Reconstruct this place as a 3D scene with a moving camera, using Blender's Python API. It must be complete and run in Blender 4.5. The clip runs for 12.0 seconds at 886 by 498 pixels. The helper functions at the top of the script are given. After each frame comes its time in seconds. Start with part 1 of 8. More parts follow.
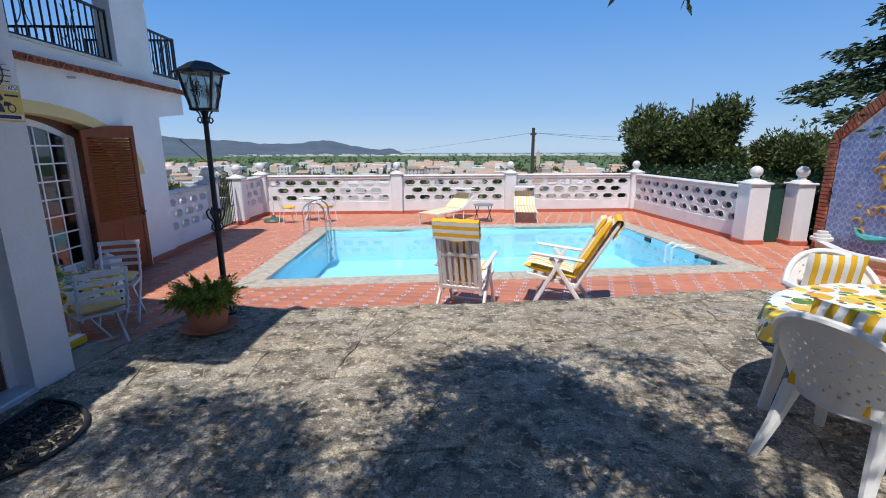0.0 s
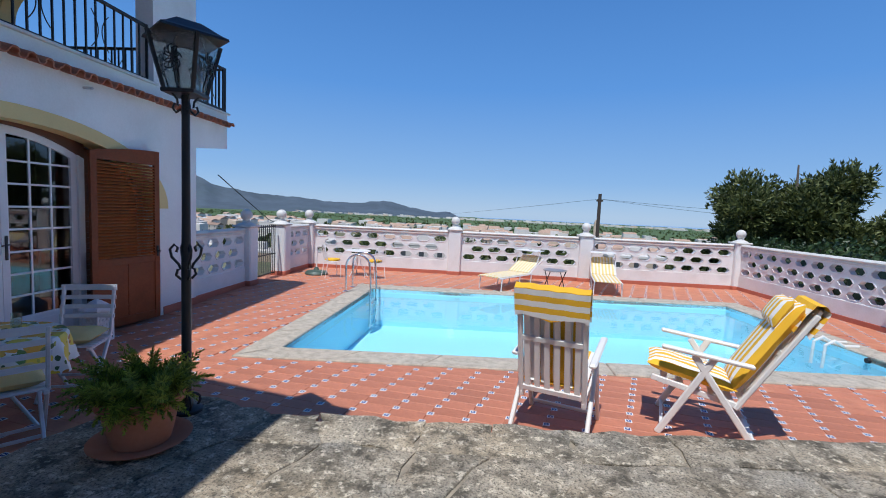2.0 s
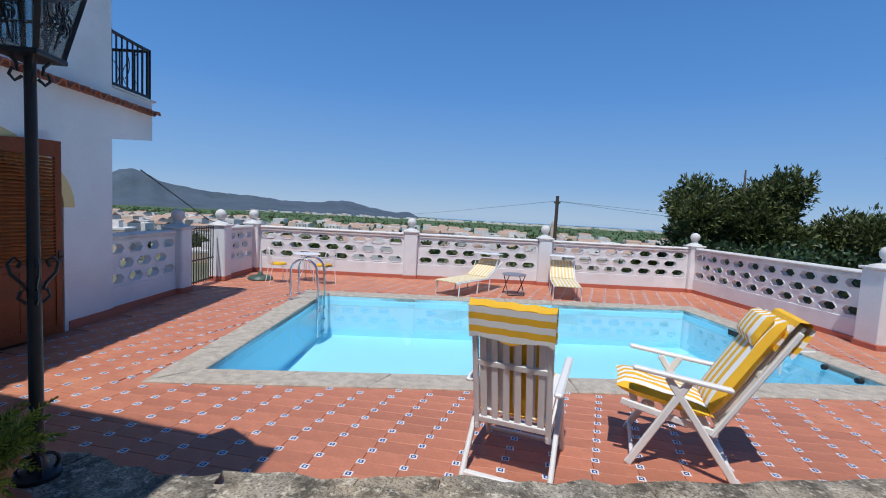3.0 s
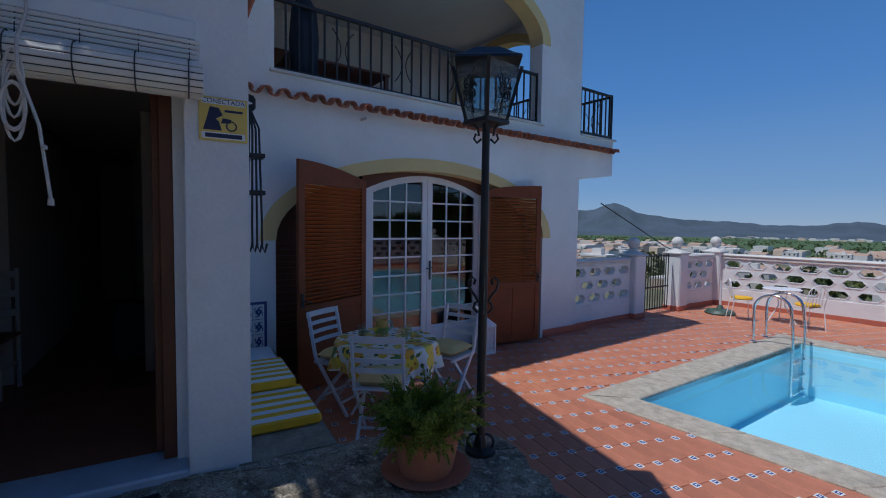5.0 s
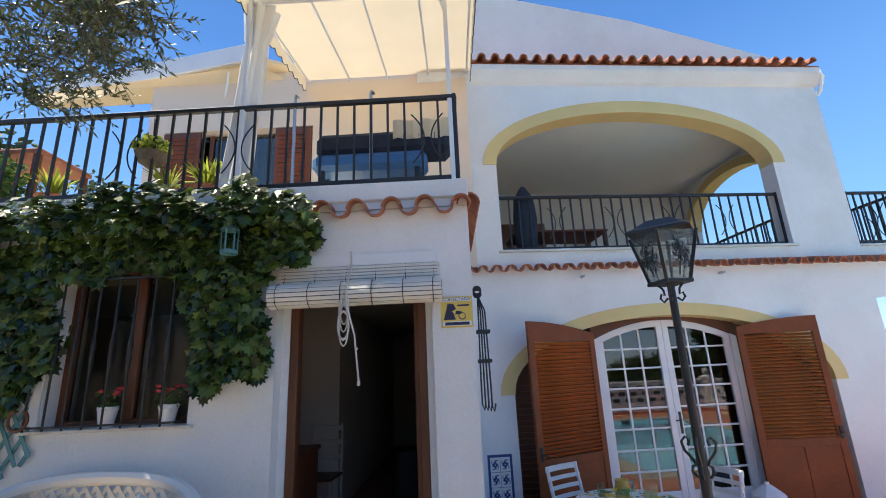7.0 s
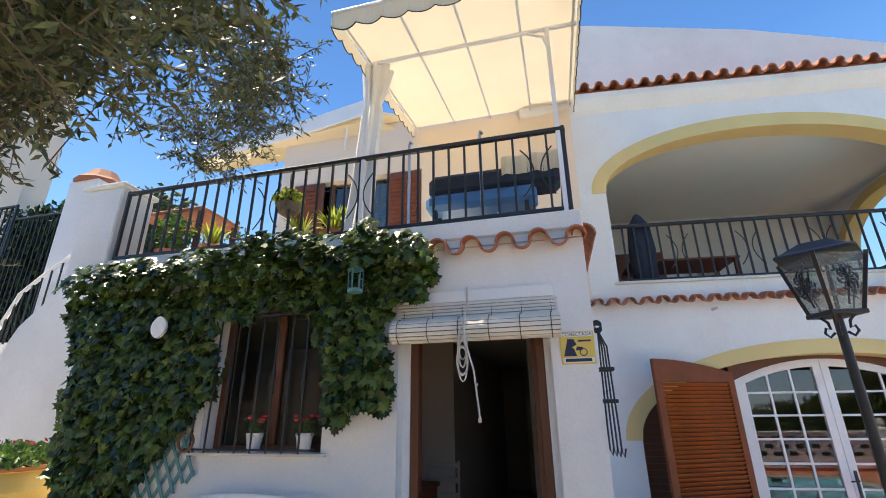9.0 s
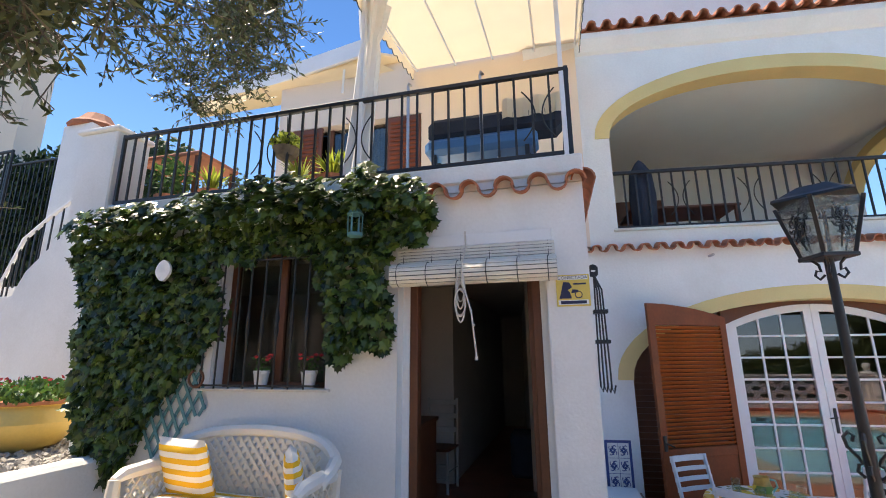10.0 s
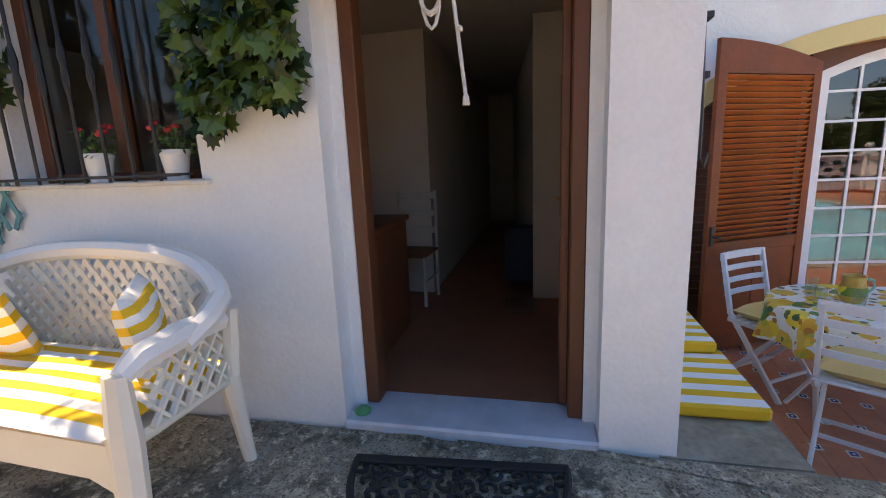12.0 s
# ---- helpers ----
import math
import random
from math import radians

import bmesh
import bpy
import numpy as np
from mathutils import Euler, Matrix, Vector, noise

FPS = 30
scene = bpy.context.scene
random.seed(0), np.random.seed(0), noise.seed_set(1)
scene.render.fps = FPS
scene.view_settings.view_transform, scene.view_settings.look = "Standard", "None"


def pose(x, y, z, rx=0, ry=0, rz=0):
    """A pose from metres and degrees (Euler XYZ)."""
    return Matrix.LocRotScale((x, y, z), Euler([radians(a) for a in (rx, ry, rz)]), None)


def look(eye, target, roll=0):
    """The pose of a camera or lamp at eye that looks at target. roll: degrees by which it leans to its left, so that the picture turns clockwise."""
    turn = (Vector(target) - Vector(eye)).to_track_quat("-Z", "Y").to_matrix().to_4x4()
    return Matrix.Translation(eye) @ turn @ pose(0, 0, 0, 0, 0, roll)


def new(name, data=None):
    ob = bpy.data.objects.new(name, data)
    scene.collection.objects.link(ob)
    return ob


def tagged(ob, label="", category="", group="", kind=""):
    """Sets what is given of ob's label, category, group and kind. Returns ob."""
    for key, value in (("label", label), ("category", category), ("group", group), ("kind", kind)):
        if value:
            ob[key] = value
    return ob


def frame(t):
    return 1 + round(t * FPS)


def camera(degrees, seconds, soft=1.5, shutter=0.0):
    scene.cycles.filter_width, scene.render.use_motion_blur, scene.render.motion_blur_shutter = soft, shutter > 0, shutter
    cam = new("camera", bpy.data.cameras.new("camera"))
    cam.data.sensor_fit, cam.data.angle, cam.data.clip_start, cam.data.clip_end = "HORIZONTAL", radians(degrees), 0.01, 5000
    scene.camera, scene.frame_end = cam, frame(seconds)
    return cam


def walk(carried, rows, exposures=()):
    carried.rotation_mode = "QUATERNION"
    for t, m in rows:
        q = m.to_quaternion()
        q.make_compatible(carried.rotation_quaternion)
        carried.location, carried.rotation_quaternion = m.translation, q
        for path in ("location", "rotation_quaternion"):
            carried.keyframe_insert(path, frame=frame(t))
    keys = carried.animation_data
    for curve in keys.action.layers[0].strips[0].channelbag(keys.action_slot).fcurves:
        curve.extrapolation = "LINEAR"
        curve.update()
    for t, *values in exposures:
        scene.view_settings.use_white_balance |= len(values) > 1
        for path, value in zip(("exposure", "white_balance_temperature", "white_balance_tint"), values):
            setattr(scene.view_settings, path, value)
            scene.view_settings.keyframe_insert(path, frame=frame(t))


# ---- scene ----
cam = camera(88.6, 12.0, soft=1.0)
PATH = [
    (0, (0.767, 0.317, 1.734), (0.646, 2.265, 1.294), -0.2),
    (0.5, (0.683, 0.511, 1.676), (0.28, 2.428, 1.274), 1.8),
    (1, (0.535, 0.987, 1.548), (0.083, 2.909, 1.229), 1.7),
    (1.5, (0.416, 1.596, 1.461), (-0.146, 3.482, 1.101), 0.4),
    (2, (0.351, 2.159, 1.429), (-0.004, 4.12, 1.258), 2.6),
    (2.5, (0.376, 2.533, 1.458), (0.206, 4.52, 1.299), 3.1),
    (4.5, (0.341, 3.039, 1.439), (-0.547, 4.817, 1.215), -0.4),
    (5, (0.521, 3.132, 1.455), (-1.214, 4.122, 1.348), 0.8),
    (5.5, (0.751, 3.134, 1.461), (-1.152, 3.747, 1.534), 0.4),
    (6, (1.022, 3.249, 1.5), (-0.947, 3.535, 1.71), -1.1),
    (6.5, (1.174, 3.345, 1.559), (-0.785, 3.435, 1.949), -3.2),
    (7, (1.21, 3.323, 1.587), (-0.721, 3.284, 2.106), -2.6),
    (7.5, (1.232, 3.281, 1.59), (-0.657, 3.047, 2.204), -1.7),
    (9.5, (1.246, 3.218, 1.576), (-0.578, 2.732, 2.237), -0.4),
    (10, (1.249, 3.243, 1.538), (-0.635, 2.754, 2.002), -0.4),
    (10.5, (1.107, 3.218, 1.429), (-0.826, 2.704, 1.432), -0.7),
    (11, (0.672, 3.06, 1.407), (-1.28, 2.644, 1.285), -2.4),
    (11.5, (0.199, 2.958, 1.35), (-1.752, 2.624, 1.065), -0.6),
    (12, (-0.434, 2.891, 1.342), (-2.346, 2.459, 0.943), -2.4),
]
UNIT = 0.9                                  # metres to one unit of the plan below
walk(cam, [(t, look(Vector(eye) * UNIT, Vector(target) * UNIT, roll)) for t, eye, target, roll in PATH],
     [(0.0, 0.05, 6150, 10), (0.5, -0.15, 6000, 10), (1.0, -0.2, 5950, 10), (2.0, -0.1, 5950, 10), (2.5, -0.15, 5950, 10), (4.5, -0.6, 5850, 10), (5.0, -0.65, 5750, 10), (5.5, -0.4, 5850, 10), (6.0, 0.2, 6200, 10), (6.5, 0.65, 6700, 10), (7.0, 0.95, 7300, 10), (7.5, 1.05, 7600, 10), (9.5, 1.15, 8000, 10), (10.5, 1.2, 7900, 16), (11.0, 1.4, 7900, 16), (11.5, 1.45, 8300, 16), (12.0, 1.6, 9100, 17)])

# ---- light, world and exposure ----
SUN_DIR = Vector((0.07, 0.44, -1.0)).normalized()
sun_data = bpy.data.lights.new("sun", "SUN")
sun_data.energy, sun_data.angle, sun_data.color = 4.4, radians(0.53), (1.0, 0.955, 0.88)
sun = new("sun", sun_data)
sun.matrix_world = look((0, 0, 30), Vector((0, 0, 30)) + SUN_DIR)
world = bpy.data.worlds.new("world")
scene.world = world
world.use_nodes = True
wn = world.node_tree
sky = wn.nodes.new("ShaderNodeTexSky")
sky.sky_type, sky.sun_disc = "NISHITA", False
sky.sun_elevation = math.asin(-SUN_DIR.z)
sky.sun_rotation = math.atan2(-SUN_DIR.x, -SUN_DIR.y)
sky.altitude, sky.air_density, sky.dust_density, sky.ozone_density = 30, 1.0, 0.0, 4.0
wn.links.new(sky.outputs[0], wn.nodes["Background"].inputs[0])
wn.nodes["Background"].inputs[1].default_value = 0.075
# a clear maritime blue, paler towards the horizon all round, mixed with the sky model
co, sep, ramp, blue, blend = (wn.nodes.new("ShaderNode" + k) for k in ("TexCoord", "SeparateXYZ", "ValToRGB", "Background", "MixShader"))
wn.links.new(co.outputs["Generated"], sep.inputs[0])
wn.links.new(sep.outputs["Z"], ramp.inputs[0])
stops = ((0.0, (0.44, 0.62, 0.84)), (0.07, (0.29, 0.51, 0.84)), (0.25, (0.135, 0.36, 0.80)), (0.6, (0.045, 0.175, 0.52)), (1.0, (0.018, 0.075, 0.25)))
while len(ramp.color_ramp.elements) < len(stops):
    ramp.color_ramp.elements.new(0.5)
for el, (at, c) in zip(ramp.color_ramp.elements, stops):
    el.position, el.color = at, (*c, 1)
wn.links.new(ramp.outputs[0], blue.inputs[0])
blue.inputs[1].default_value = 1.0
blend.inputs[0].default_value = 0.8
wn.links.new(wn.nodes["Background"].outputs[0], blend.inputs[1])
wn.links.new(blue.outputs[0], blend.inputs[2])
wn.links.new(blend.outputs[0], wn.nodes["World Output"].inputs[0])

# ---- mesh helpers ----
POOL = pose(-2.57, 7.48, 0, 0, 0, 6.0)     # frame of the pool terrace and of the arched house wall
DECK = -0.465


class Geo:
    """Collects vertices and faces for one mesh."""
    def __init__(self):
        self.v, self.f, self.m = [], [], []

    def add(self, verts, faces, mat=0):
        n = len(self.v)
        self.v += [tuple(p) for p in verts]
        self.f += [tuple(i + n for i in q) for q in faces]
        self.m += [mat] * len(faces)
        return self

    def box(self, lo, hi, c=0.0, m=None, mat=0):
        x0, y0, z0 = lo
        x1, y1, z1 = hi
        if c <= 0:
            vs = [(x, y, z) for z in (z0, z1) for y in (y0, y1) for x in (x0, x1)]
            fs = [(0, 2, 3, 1), (4, 5, 7, 6), (0, 1, 5, 4), (2, 6, 7, 3), (0, 4, 6, 2), (1, 3, 7, 5)]
        else:
            c = min(c, (x1 - x0) * 0.45, (y1 - y0) * 0.45, (z1 - z0) * 0.45)
            bm = bmesh.new()
            bmesh.ops.create_cube(bm, size=1)
            for p in bm.verts:
                p.co = Vector(((x0 + x1) / 2 + p.co.x * (x1 - x0), (y0 + y1) / 2 + p.co.y * (y1 - y0), (z0 + z1) / 2 + p.co.z * (z1 - z0)))
            bmesh.ops.bevel(bm, geom=bm.edges[:], offset=c, segments=1, affect="EDGES")
            bm.verts.index_update()
            vs, fs = [p.co.copy() for p in bm.verts], [[p.index for p in f.verts] for f in bm.faces]
            bm.free()
        if m is not None:
            vs = [m @ Vector(p) for p in vs]
        return self.add(vs, fs, mat)

    def bar(self, a, b, w, h, c=0.0, mat=0, up=(0, 0, 1)):
        """A straight bar from a to b of section w (across) by h (towards up)."""
        a, b = Vector(a), Vector(b)
        y = (b - a).normalized()
        x = y.cross(Vector(up))
        x = x.normalized() if x.length > 1e-4 else y.cross(Vector((1, 0, 0))).normalized()
        z = x.cross(y)
        m = Matrix((x, y, z)).transposed().to_4x4()
        m.translation = a
        return self.box((-w / 2, 0, -h / 2), (w / 2, (b - a).length, h / 2), c, m, mat)

    def tube(self, pts, r, n=8, mat=0, closed=False, caps=True):
        pts = [Vector(p) for p in pts]
        rs = r if isinstance(r, (list, tuple)) else [r] * len(pts)
        k, ref, vs, fs = len(pts), None, [], []
        for i, p in enumerate(pts):
            if closed:
                d = pts[(i + 1) % k] - pts[i - 1]
            else:
                d = pts[min(i + 1, k - 1)] - pts[max(i - 1, 0)]
            d = d.normalized()
            if ref is None:
                ref = d.orthogonal().normalized()
            ref = (ref - d * ref.dot(d))
            ref = ref.normalized() if ref.length > 1e-5 else d.orthogonal().normalized()
            b = d.cross(ref)
            for j in range(n):
                a = 2 * math.pi * j / n
                vs.append(p + rs[i] * (math.cos(a) * ref + math.sin(a) * b))
        for i in range(k if closed else k - 1):
            for j in range(n):
                a, b = i * n + j, i * n + (j + 1) % n
                c, d = ((i + 1) % k) * n + (j + 1) % n, ((i + 1) % k) * n + j
                fs.append((a, b, c, d))
        if caps and not closed:
            fs += [tuple(range(n - 1, -1, -1)), tuple((k - 1) * n + j for j in range(n))]
        return self.add(vs, fs, mat)

    def lathe(self, prof, at=(0, 0, 0), n=20, mat=0, sx=1.0, sy=1.0):
        vs, fs, k = [], [], len(prof)
        for r, z in prof:
            for j in range(n):
                a = 2 * math.pi * j / n
                vs.append((at[0] + r * sx * math.cos(a), at[1] + r * sy * math.sin(a), at[2] + z))
        for i in range(k - 1):
            for j in range(n):
                fs.append((i * n + j, i * n + (j + 1) % n, (i + 1) * n + (j + 1) % n, (i + 1) * n + j))
        if prof[0][0] > 1e-4:
            fs.append(tuple(range(n - 1, -1, -1)))
        if prof[-1][0] > 1e-4:
            fs.append(tuple((k - 1) * n + j for j in range(n)))
        return self.add(vs, fs, mat)

    def prism(self, poly, a, b, axis="z", mat=0):
        """A convex or plain polygon extruded along an axis; poly gives the two other coordinates in order."""
        def put(p, h):
            return {"z": (p[0], p[1], h), "x": (h, p[0], p[1]), "y": (p[0], h, p[1])}[axis]
        n = len(poly)
        vs = [put(p, a) for p in poly] + [put(p, b) for p in poly]
        fs = [tuple(range(n - 1, -1, -1)), tuple(range(n, 2 * n))]
        fs += [(i, (i + 1) % n, n + (i + 1) % n, n + i) for i in range(n)]
        return self.add(vs, fs, mat)

    def ring_prism(self, outer, inner, a, b, axis="x", mat=0):
        """A band between two outlines of equal length, extruded along an axis (open strip)."""
        def put(p, h):
            return {"z": (p[0], p[1], h), "x": (h, p[0], p[1]), "y": (p[0], h, p[1])}[axis]
        n = len(outer)
        vs = [put(p, h) for h in (a, b) for o in (outer, inner) for p in o]
        fs = []
        for i in range(n - 1):
            fs += [(i, i + 1, n + i + 1, n + i), (2 * n + i, 3 * n + i, 3 * n + i + 1, 2 * n + i + 1),
                   (i, 2 * n + i, 2 * n + i + 1, i + 1), (n + i, n + i + 1, 3 * n + i + 1, 3 * n + i)]
        fs += [(0, n, 3 * n, 2 * n), (n - 1, 3 * n - 1, 4 * n - 1, 2 * n - 1)]
        return self.add(vs, fs, mat)

    def mesh(self, name, mats, smooth=False, weld=False):
        me = bpy.data.meshes.new(name)
        me.from_pydata(self.v, [], self.f)
        for mt in (mats if isinstance(mats, (list, tuple)) else [mats]):
            me.materials.append(mt)
        if any(self.m):
            me.polygons.foreach_set("material_index", self.m)
        bm = bmesh.new()
        bm.from_mesh(me)
        if weld:
            bmesh.ops.remove_doubles(bm, verts=bm.verts[:], dist=1e-4)
            seen = {}
            for f in bm.faces:
                seen.setdefault(frozenset(v.index for v in f.verts), []).append(f)
            bmesh.ops.delete(bm, geom=[f for fs in seen.values() if len(fs) > 1 for f in fs], context="FACES")
        bmesh.ops.recalc_face_normals(bm, faces=bm.faces[:])
        bm.to_mesh(me)
        bm.free()
        if smooth:
            me.polygons.foreach_set("use_smooth", [True] * len(me.polygons))
            me.set_sharp_from_angle(angle=radians(40))
        me.update()
        return me


def part(name, g, material, parent=None, label="", smooth=False):
    ob = new(name, g.mesh(name, material, smooth) if isinstance(g, Geo) else g)
    if parent is not None:
        ob.parent = parent
    return tagged(ob, label)


def thing(name, m, label, category, group="", kind=""):
    ob = new(name)
    ob.empty_display_size = 0.1
    ob.matrix_world = m if m is not None else Matrix()
    return tagged(ob, label, category, group, kind)


def solid(name, g, material, label, category, m=None, group="", kind="", smooth=False):
    ob = part(name, g, material, None, "", smooth)
    if m is not None:
        ob.matrix_world = m
    return tagged(ob, label, category, group, kind)


def structure(name, g, material, m=None, label="", smooth=False):
    return solid(name, g, material, label, "", m, "", "structure", smooth)


# ---- materials ----
def mat(name, col, rough=0.6, var=0.12, scale=3.0, fine=60.0, bump=0.15, metal=0.0, dirt=None, dirt_amt=0.0, rnd=0.0, spec=0.5, coat=0.0, dist=0.01):
    m = bpy.data.materials.new(name)
    m.use_nodes = True
    t = m.node_tree
    N, L = t.nodes, t.links
    b = N["Principled BSDF"]
    b.inputs["Roughness"].default_value, b.inputs["Metallic"].default_value = rough, metal
    b.inputs["Specular IOR Level"].default_value = spec
    b.inputs["Coat Weight"].default_value = coat
    tc = N.new("ShaderNodeTexCoord")
    n1, n2 = N.new("ShaderNodeTexNoise"), N.new("ShaderNodeTexNoise")
    n1.inputs["Scale"].default_value, n1.inputs["Detail"].default_value = scale, 6
    n2.inputs["Scale"].default_value, n2.inputs["Detail"].default_value = fine, 4
    for n in (n1, n2):
        L.new(tc.outputs["Object"], n.inputs["Vector"])
    lo = [c * (1 - var) for c in col]
    hi = [min(1, c * (1 + var)) for c in col]
    r = N.new("ShaderNodeValToRGB")
    r.color_ramp.elements[0].color, r.color_ramp.elements[1].color = (*lo, 1), (*hi, 1)
    r.color_ramp.elements[0].position, r.color_ramp.elements[1].position = 0.3, 0.7
    mx = N.new("ShaderNodeMath")
    mx.operation = "MULTIPLY_ADD"
    mx.inputs[1].default_value = 0.35
    L.new(n2.outputs[0], mx.inputs[0])
    sc = N.new("ShaderNodeMath")
    sc.operation = "MULTIPLY"
    sc.inputs[1].default_value = 0.65
    L.new(n1.outputs[0], sc.inputs[0])
    L.new(sc.outputs[0], mx.inputs[2])
    L.new(mx.outputs[0], r.inputs[0])
    out = r.outputs[0]
    if dirt:
        n3 = N.new("ShaderNodeTexNoise")
        n3.inputs["Scale"].default_value, n3.inputs["Detail"].default_value, n3.inputs["Roughness"].default_value = scale * 0.6, 9, 0.7
        L.new(tc.outputs["Object"], n3.inputs["Vector"])
        rr = N.new("ShaderNodeMapRange")
        rr.inputs[1].default_value, rr.inputs[2].default_value, rr.inputs[4].default_value = 0.5, 0.72, dirt_amt
        L.new(n3.outputs[0], rr.inputs[0])
        mixd = N.new("ShaderNodeMix")
        mixd.data_type = "RGBA"
        mixd.inputs[7].default_value = (*dirt, 1)
        L.new(rr.outputs[0], mixd.inputs[0])
        L.new(out, mixd.inputs[6])
        out = mixd.outputs[2]
    if rnd:
        oi = N.new("ShaderNodeObjectInfo")
        hs = N.new("ShaderNodeHueSaturation")
        mr = N.new("ShaderNodeMapRange")
        mr.inputs[3].default_value, mr.inputs[4].default_value = 1 - rnd, 1 + rnd
        L.new(oi.outputs["Random"], mr.inputs[0])
        L.new(mr.outputs[0], hs.inputs["Value"])
        L.new(out, hs.inputs["Color"])
        out = hs.outputs[0]
    L.new(out, b.inputs["Base Color"])
    if bump:
        bp = N.new("ShaderNodeBump")
        bp.inputs["Strength"].default_value, bp.inputs["Distance"].default_value = bump, dist
        L.new(mx.outputs[0], bp.inputs["Height"])
        L.new(bp.outputs[0], b.inputs["Normal"])
    return m


def leaf_mat(name, a, b_, rough=0.5, trans=0.35):
    m = bpy.data.materials.new(name)
    m.use_nodes = True
    N, L = m.node_tree.nodes, m.node_tree.links
    b = N["Principled BSDF"]
    g = N.new("ShaderNodeNewGeometry")
    r = N.new("ShaderNodeValToRGB")
    r.color_ramp.elements[0].color, r.color_ramp.elements[1].color = (*a, 1), (*b_, 1)
    r.color_ramp.elements[0].position, r.color_ramp.elements[1].position = 0.1, 1.0
    L.new(g.outputs["Random Per Island"], r.inputs[0])
    L.new(r.outputs[0], b.inputs["Base Color"])
    b.inputs["Roughness"].default_value = rough
    tl = N.new("ShaderNodeBsdfTranslucent")
    L.new(r.outputs[0], tl.inputs["Color"])
    mx = N.new("ShaderNodeMixShader")
    mx.inputs[0].default_value = trans
    L.new(b.outputs[0], mx.inputs[1])
    L.new(tl.outputs[0], mx.inputs[2])
    L.new(mx.outputs[0], N["Material Output"].inputs[0])
    return m


def stripes(name, axis, count, a, b_, rough=0.85, offset=0.0):
    """Woven stripes across a cushion along one axis of its own bounds."""
    m = mat(name, a, rough, 0.06, 8, 250, 0.25)
    N, L = m.node_tree.nodes, m.node_tree.links
    b = N["Principled BSDF"]
    src = b.inputs["Base Color"].links[0].from_socket
    tc = N.new("ShaderNodeTexCoord")
    sp = N.new("ShaderNodeSeparateXYZ")
    L.new(tc.outputs["Generated"], sp.inputs[0])
    mu, fr, gt = N.new("ShaderNodeMath"), N.new("ShaderNodeMath"), N.new("ShaderNodeMath")
    mu.operation, mu.inputs[1].default_value, mu.inputs[2].default_value = "MULTIPLY_ADD", count, offset
    fr.operation = "FRACT"
    gt.operation, gt.inputs[1].default_value = "GREATER_THAN", 0.5
    L.new(sp.outputs["XYZ".index(axis)], mu.inputs[0])
    L.new(mu.outputs[0], fr.inputs[0])
    L.new(fr.outputs[0], gt.inputs[0])
    mx = N.new("ShaderNodeMix")
    mx.data_type = "RGBA"
    mx.inputs[7].default_value = (*b_, 1)
    L.new(gt.outputs[0], mx.inputs[0])
    L.new(src, mx.inputs[6])
    L.new(mx.outputs[2], b.inputs["Base Color"])
    return m


def glassy(name, tint=(1, 1, 1), f0=0.05, rough=0.0, bump=0.0, bscale=6.0):
    """A clear pane or sheet: mirror gloss that grows towards grazing, over clear transmission."""
    m = bpy.data.materials.new(name)
    m.use_nodes = True
    N, L = m.node_tree.nodes, m.node_tree.links
    N.remove(N["Principled BSDF"])
    tr, gl, mx = N.new("ShaderNodeBsdfTransparent"), N.new("ShaderNodeBsdfGlossy"), N.new("ShaderNodeMixShader")
    lw, pw, ma = N.new("ShaderNodeLayerWeight"), N.new("ShaderNodeMath"), N.new("ShaderNodeMath")
    pw.operation, pw.inputs[1].default_value = "POWER", 5.0
    ma.operation, ma.inputs[1].default_value, ma.inputs[2].default_value = "MULTIPLY_ADD", 1 - f0, f0
    tr.inputs[0].default_value = (*tint, 1)
    gl.inputs["Roughness"].default_value = rough
    L.new(lw.outputs["Facing"], pw.inputs[0])
    L.new(pw.outputs[0], ma.inputs[0])
    L.new(ma.outputs[0], mx.inputs[0])
    L.new(tr.outputs[0], mx.inputs[1])
    L.new(gl.outputs[0], mx.inputs[2])
    L.new(mx.outputs[0], N["Material Output"].inputs[0])
    if bump:
        n, bp, tc = N.new("ShaderNodeTexNoise"), N.new("ShaderNodeBump"), N.new("ShaderNodeTexCoord")
        n.inputs["Scale"].default_value, n.inputs["Detail"].default_value = bscale, 3
        L.new(tc.outputs["Object"], n.inputs["Vector"])
        bp.inputs["Strength"].default_value, bp.inputs["Distance"].default_value = bump, 0.02
        L.new(n.outputs[0], bp.inputs["Height"])
        L.new(bp.outputs[0], gl.inputs["Normal"])
    return m


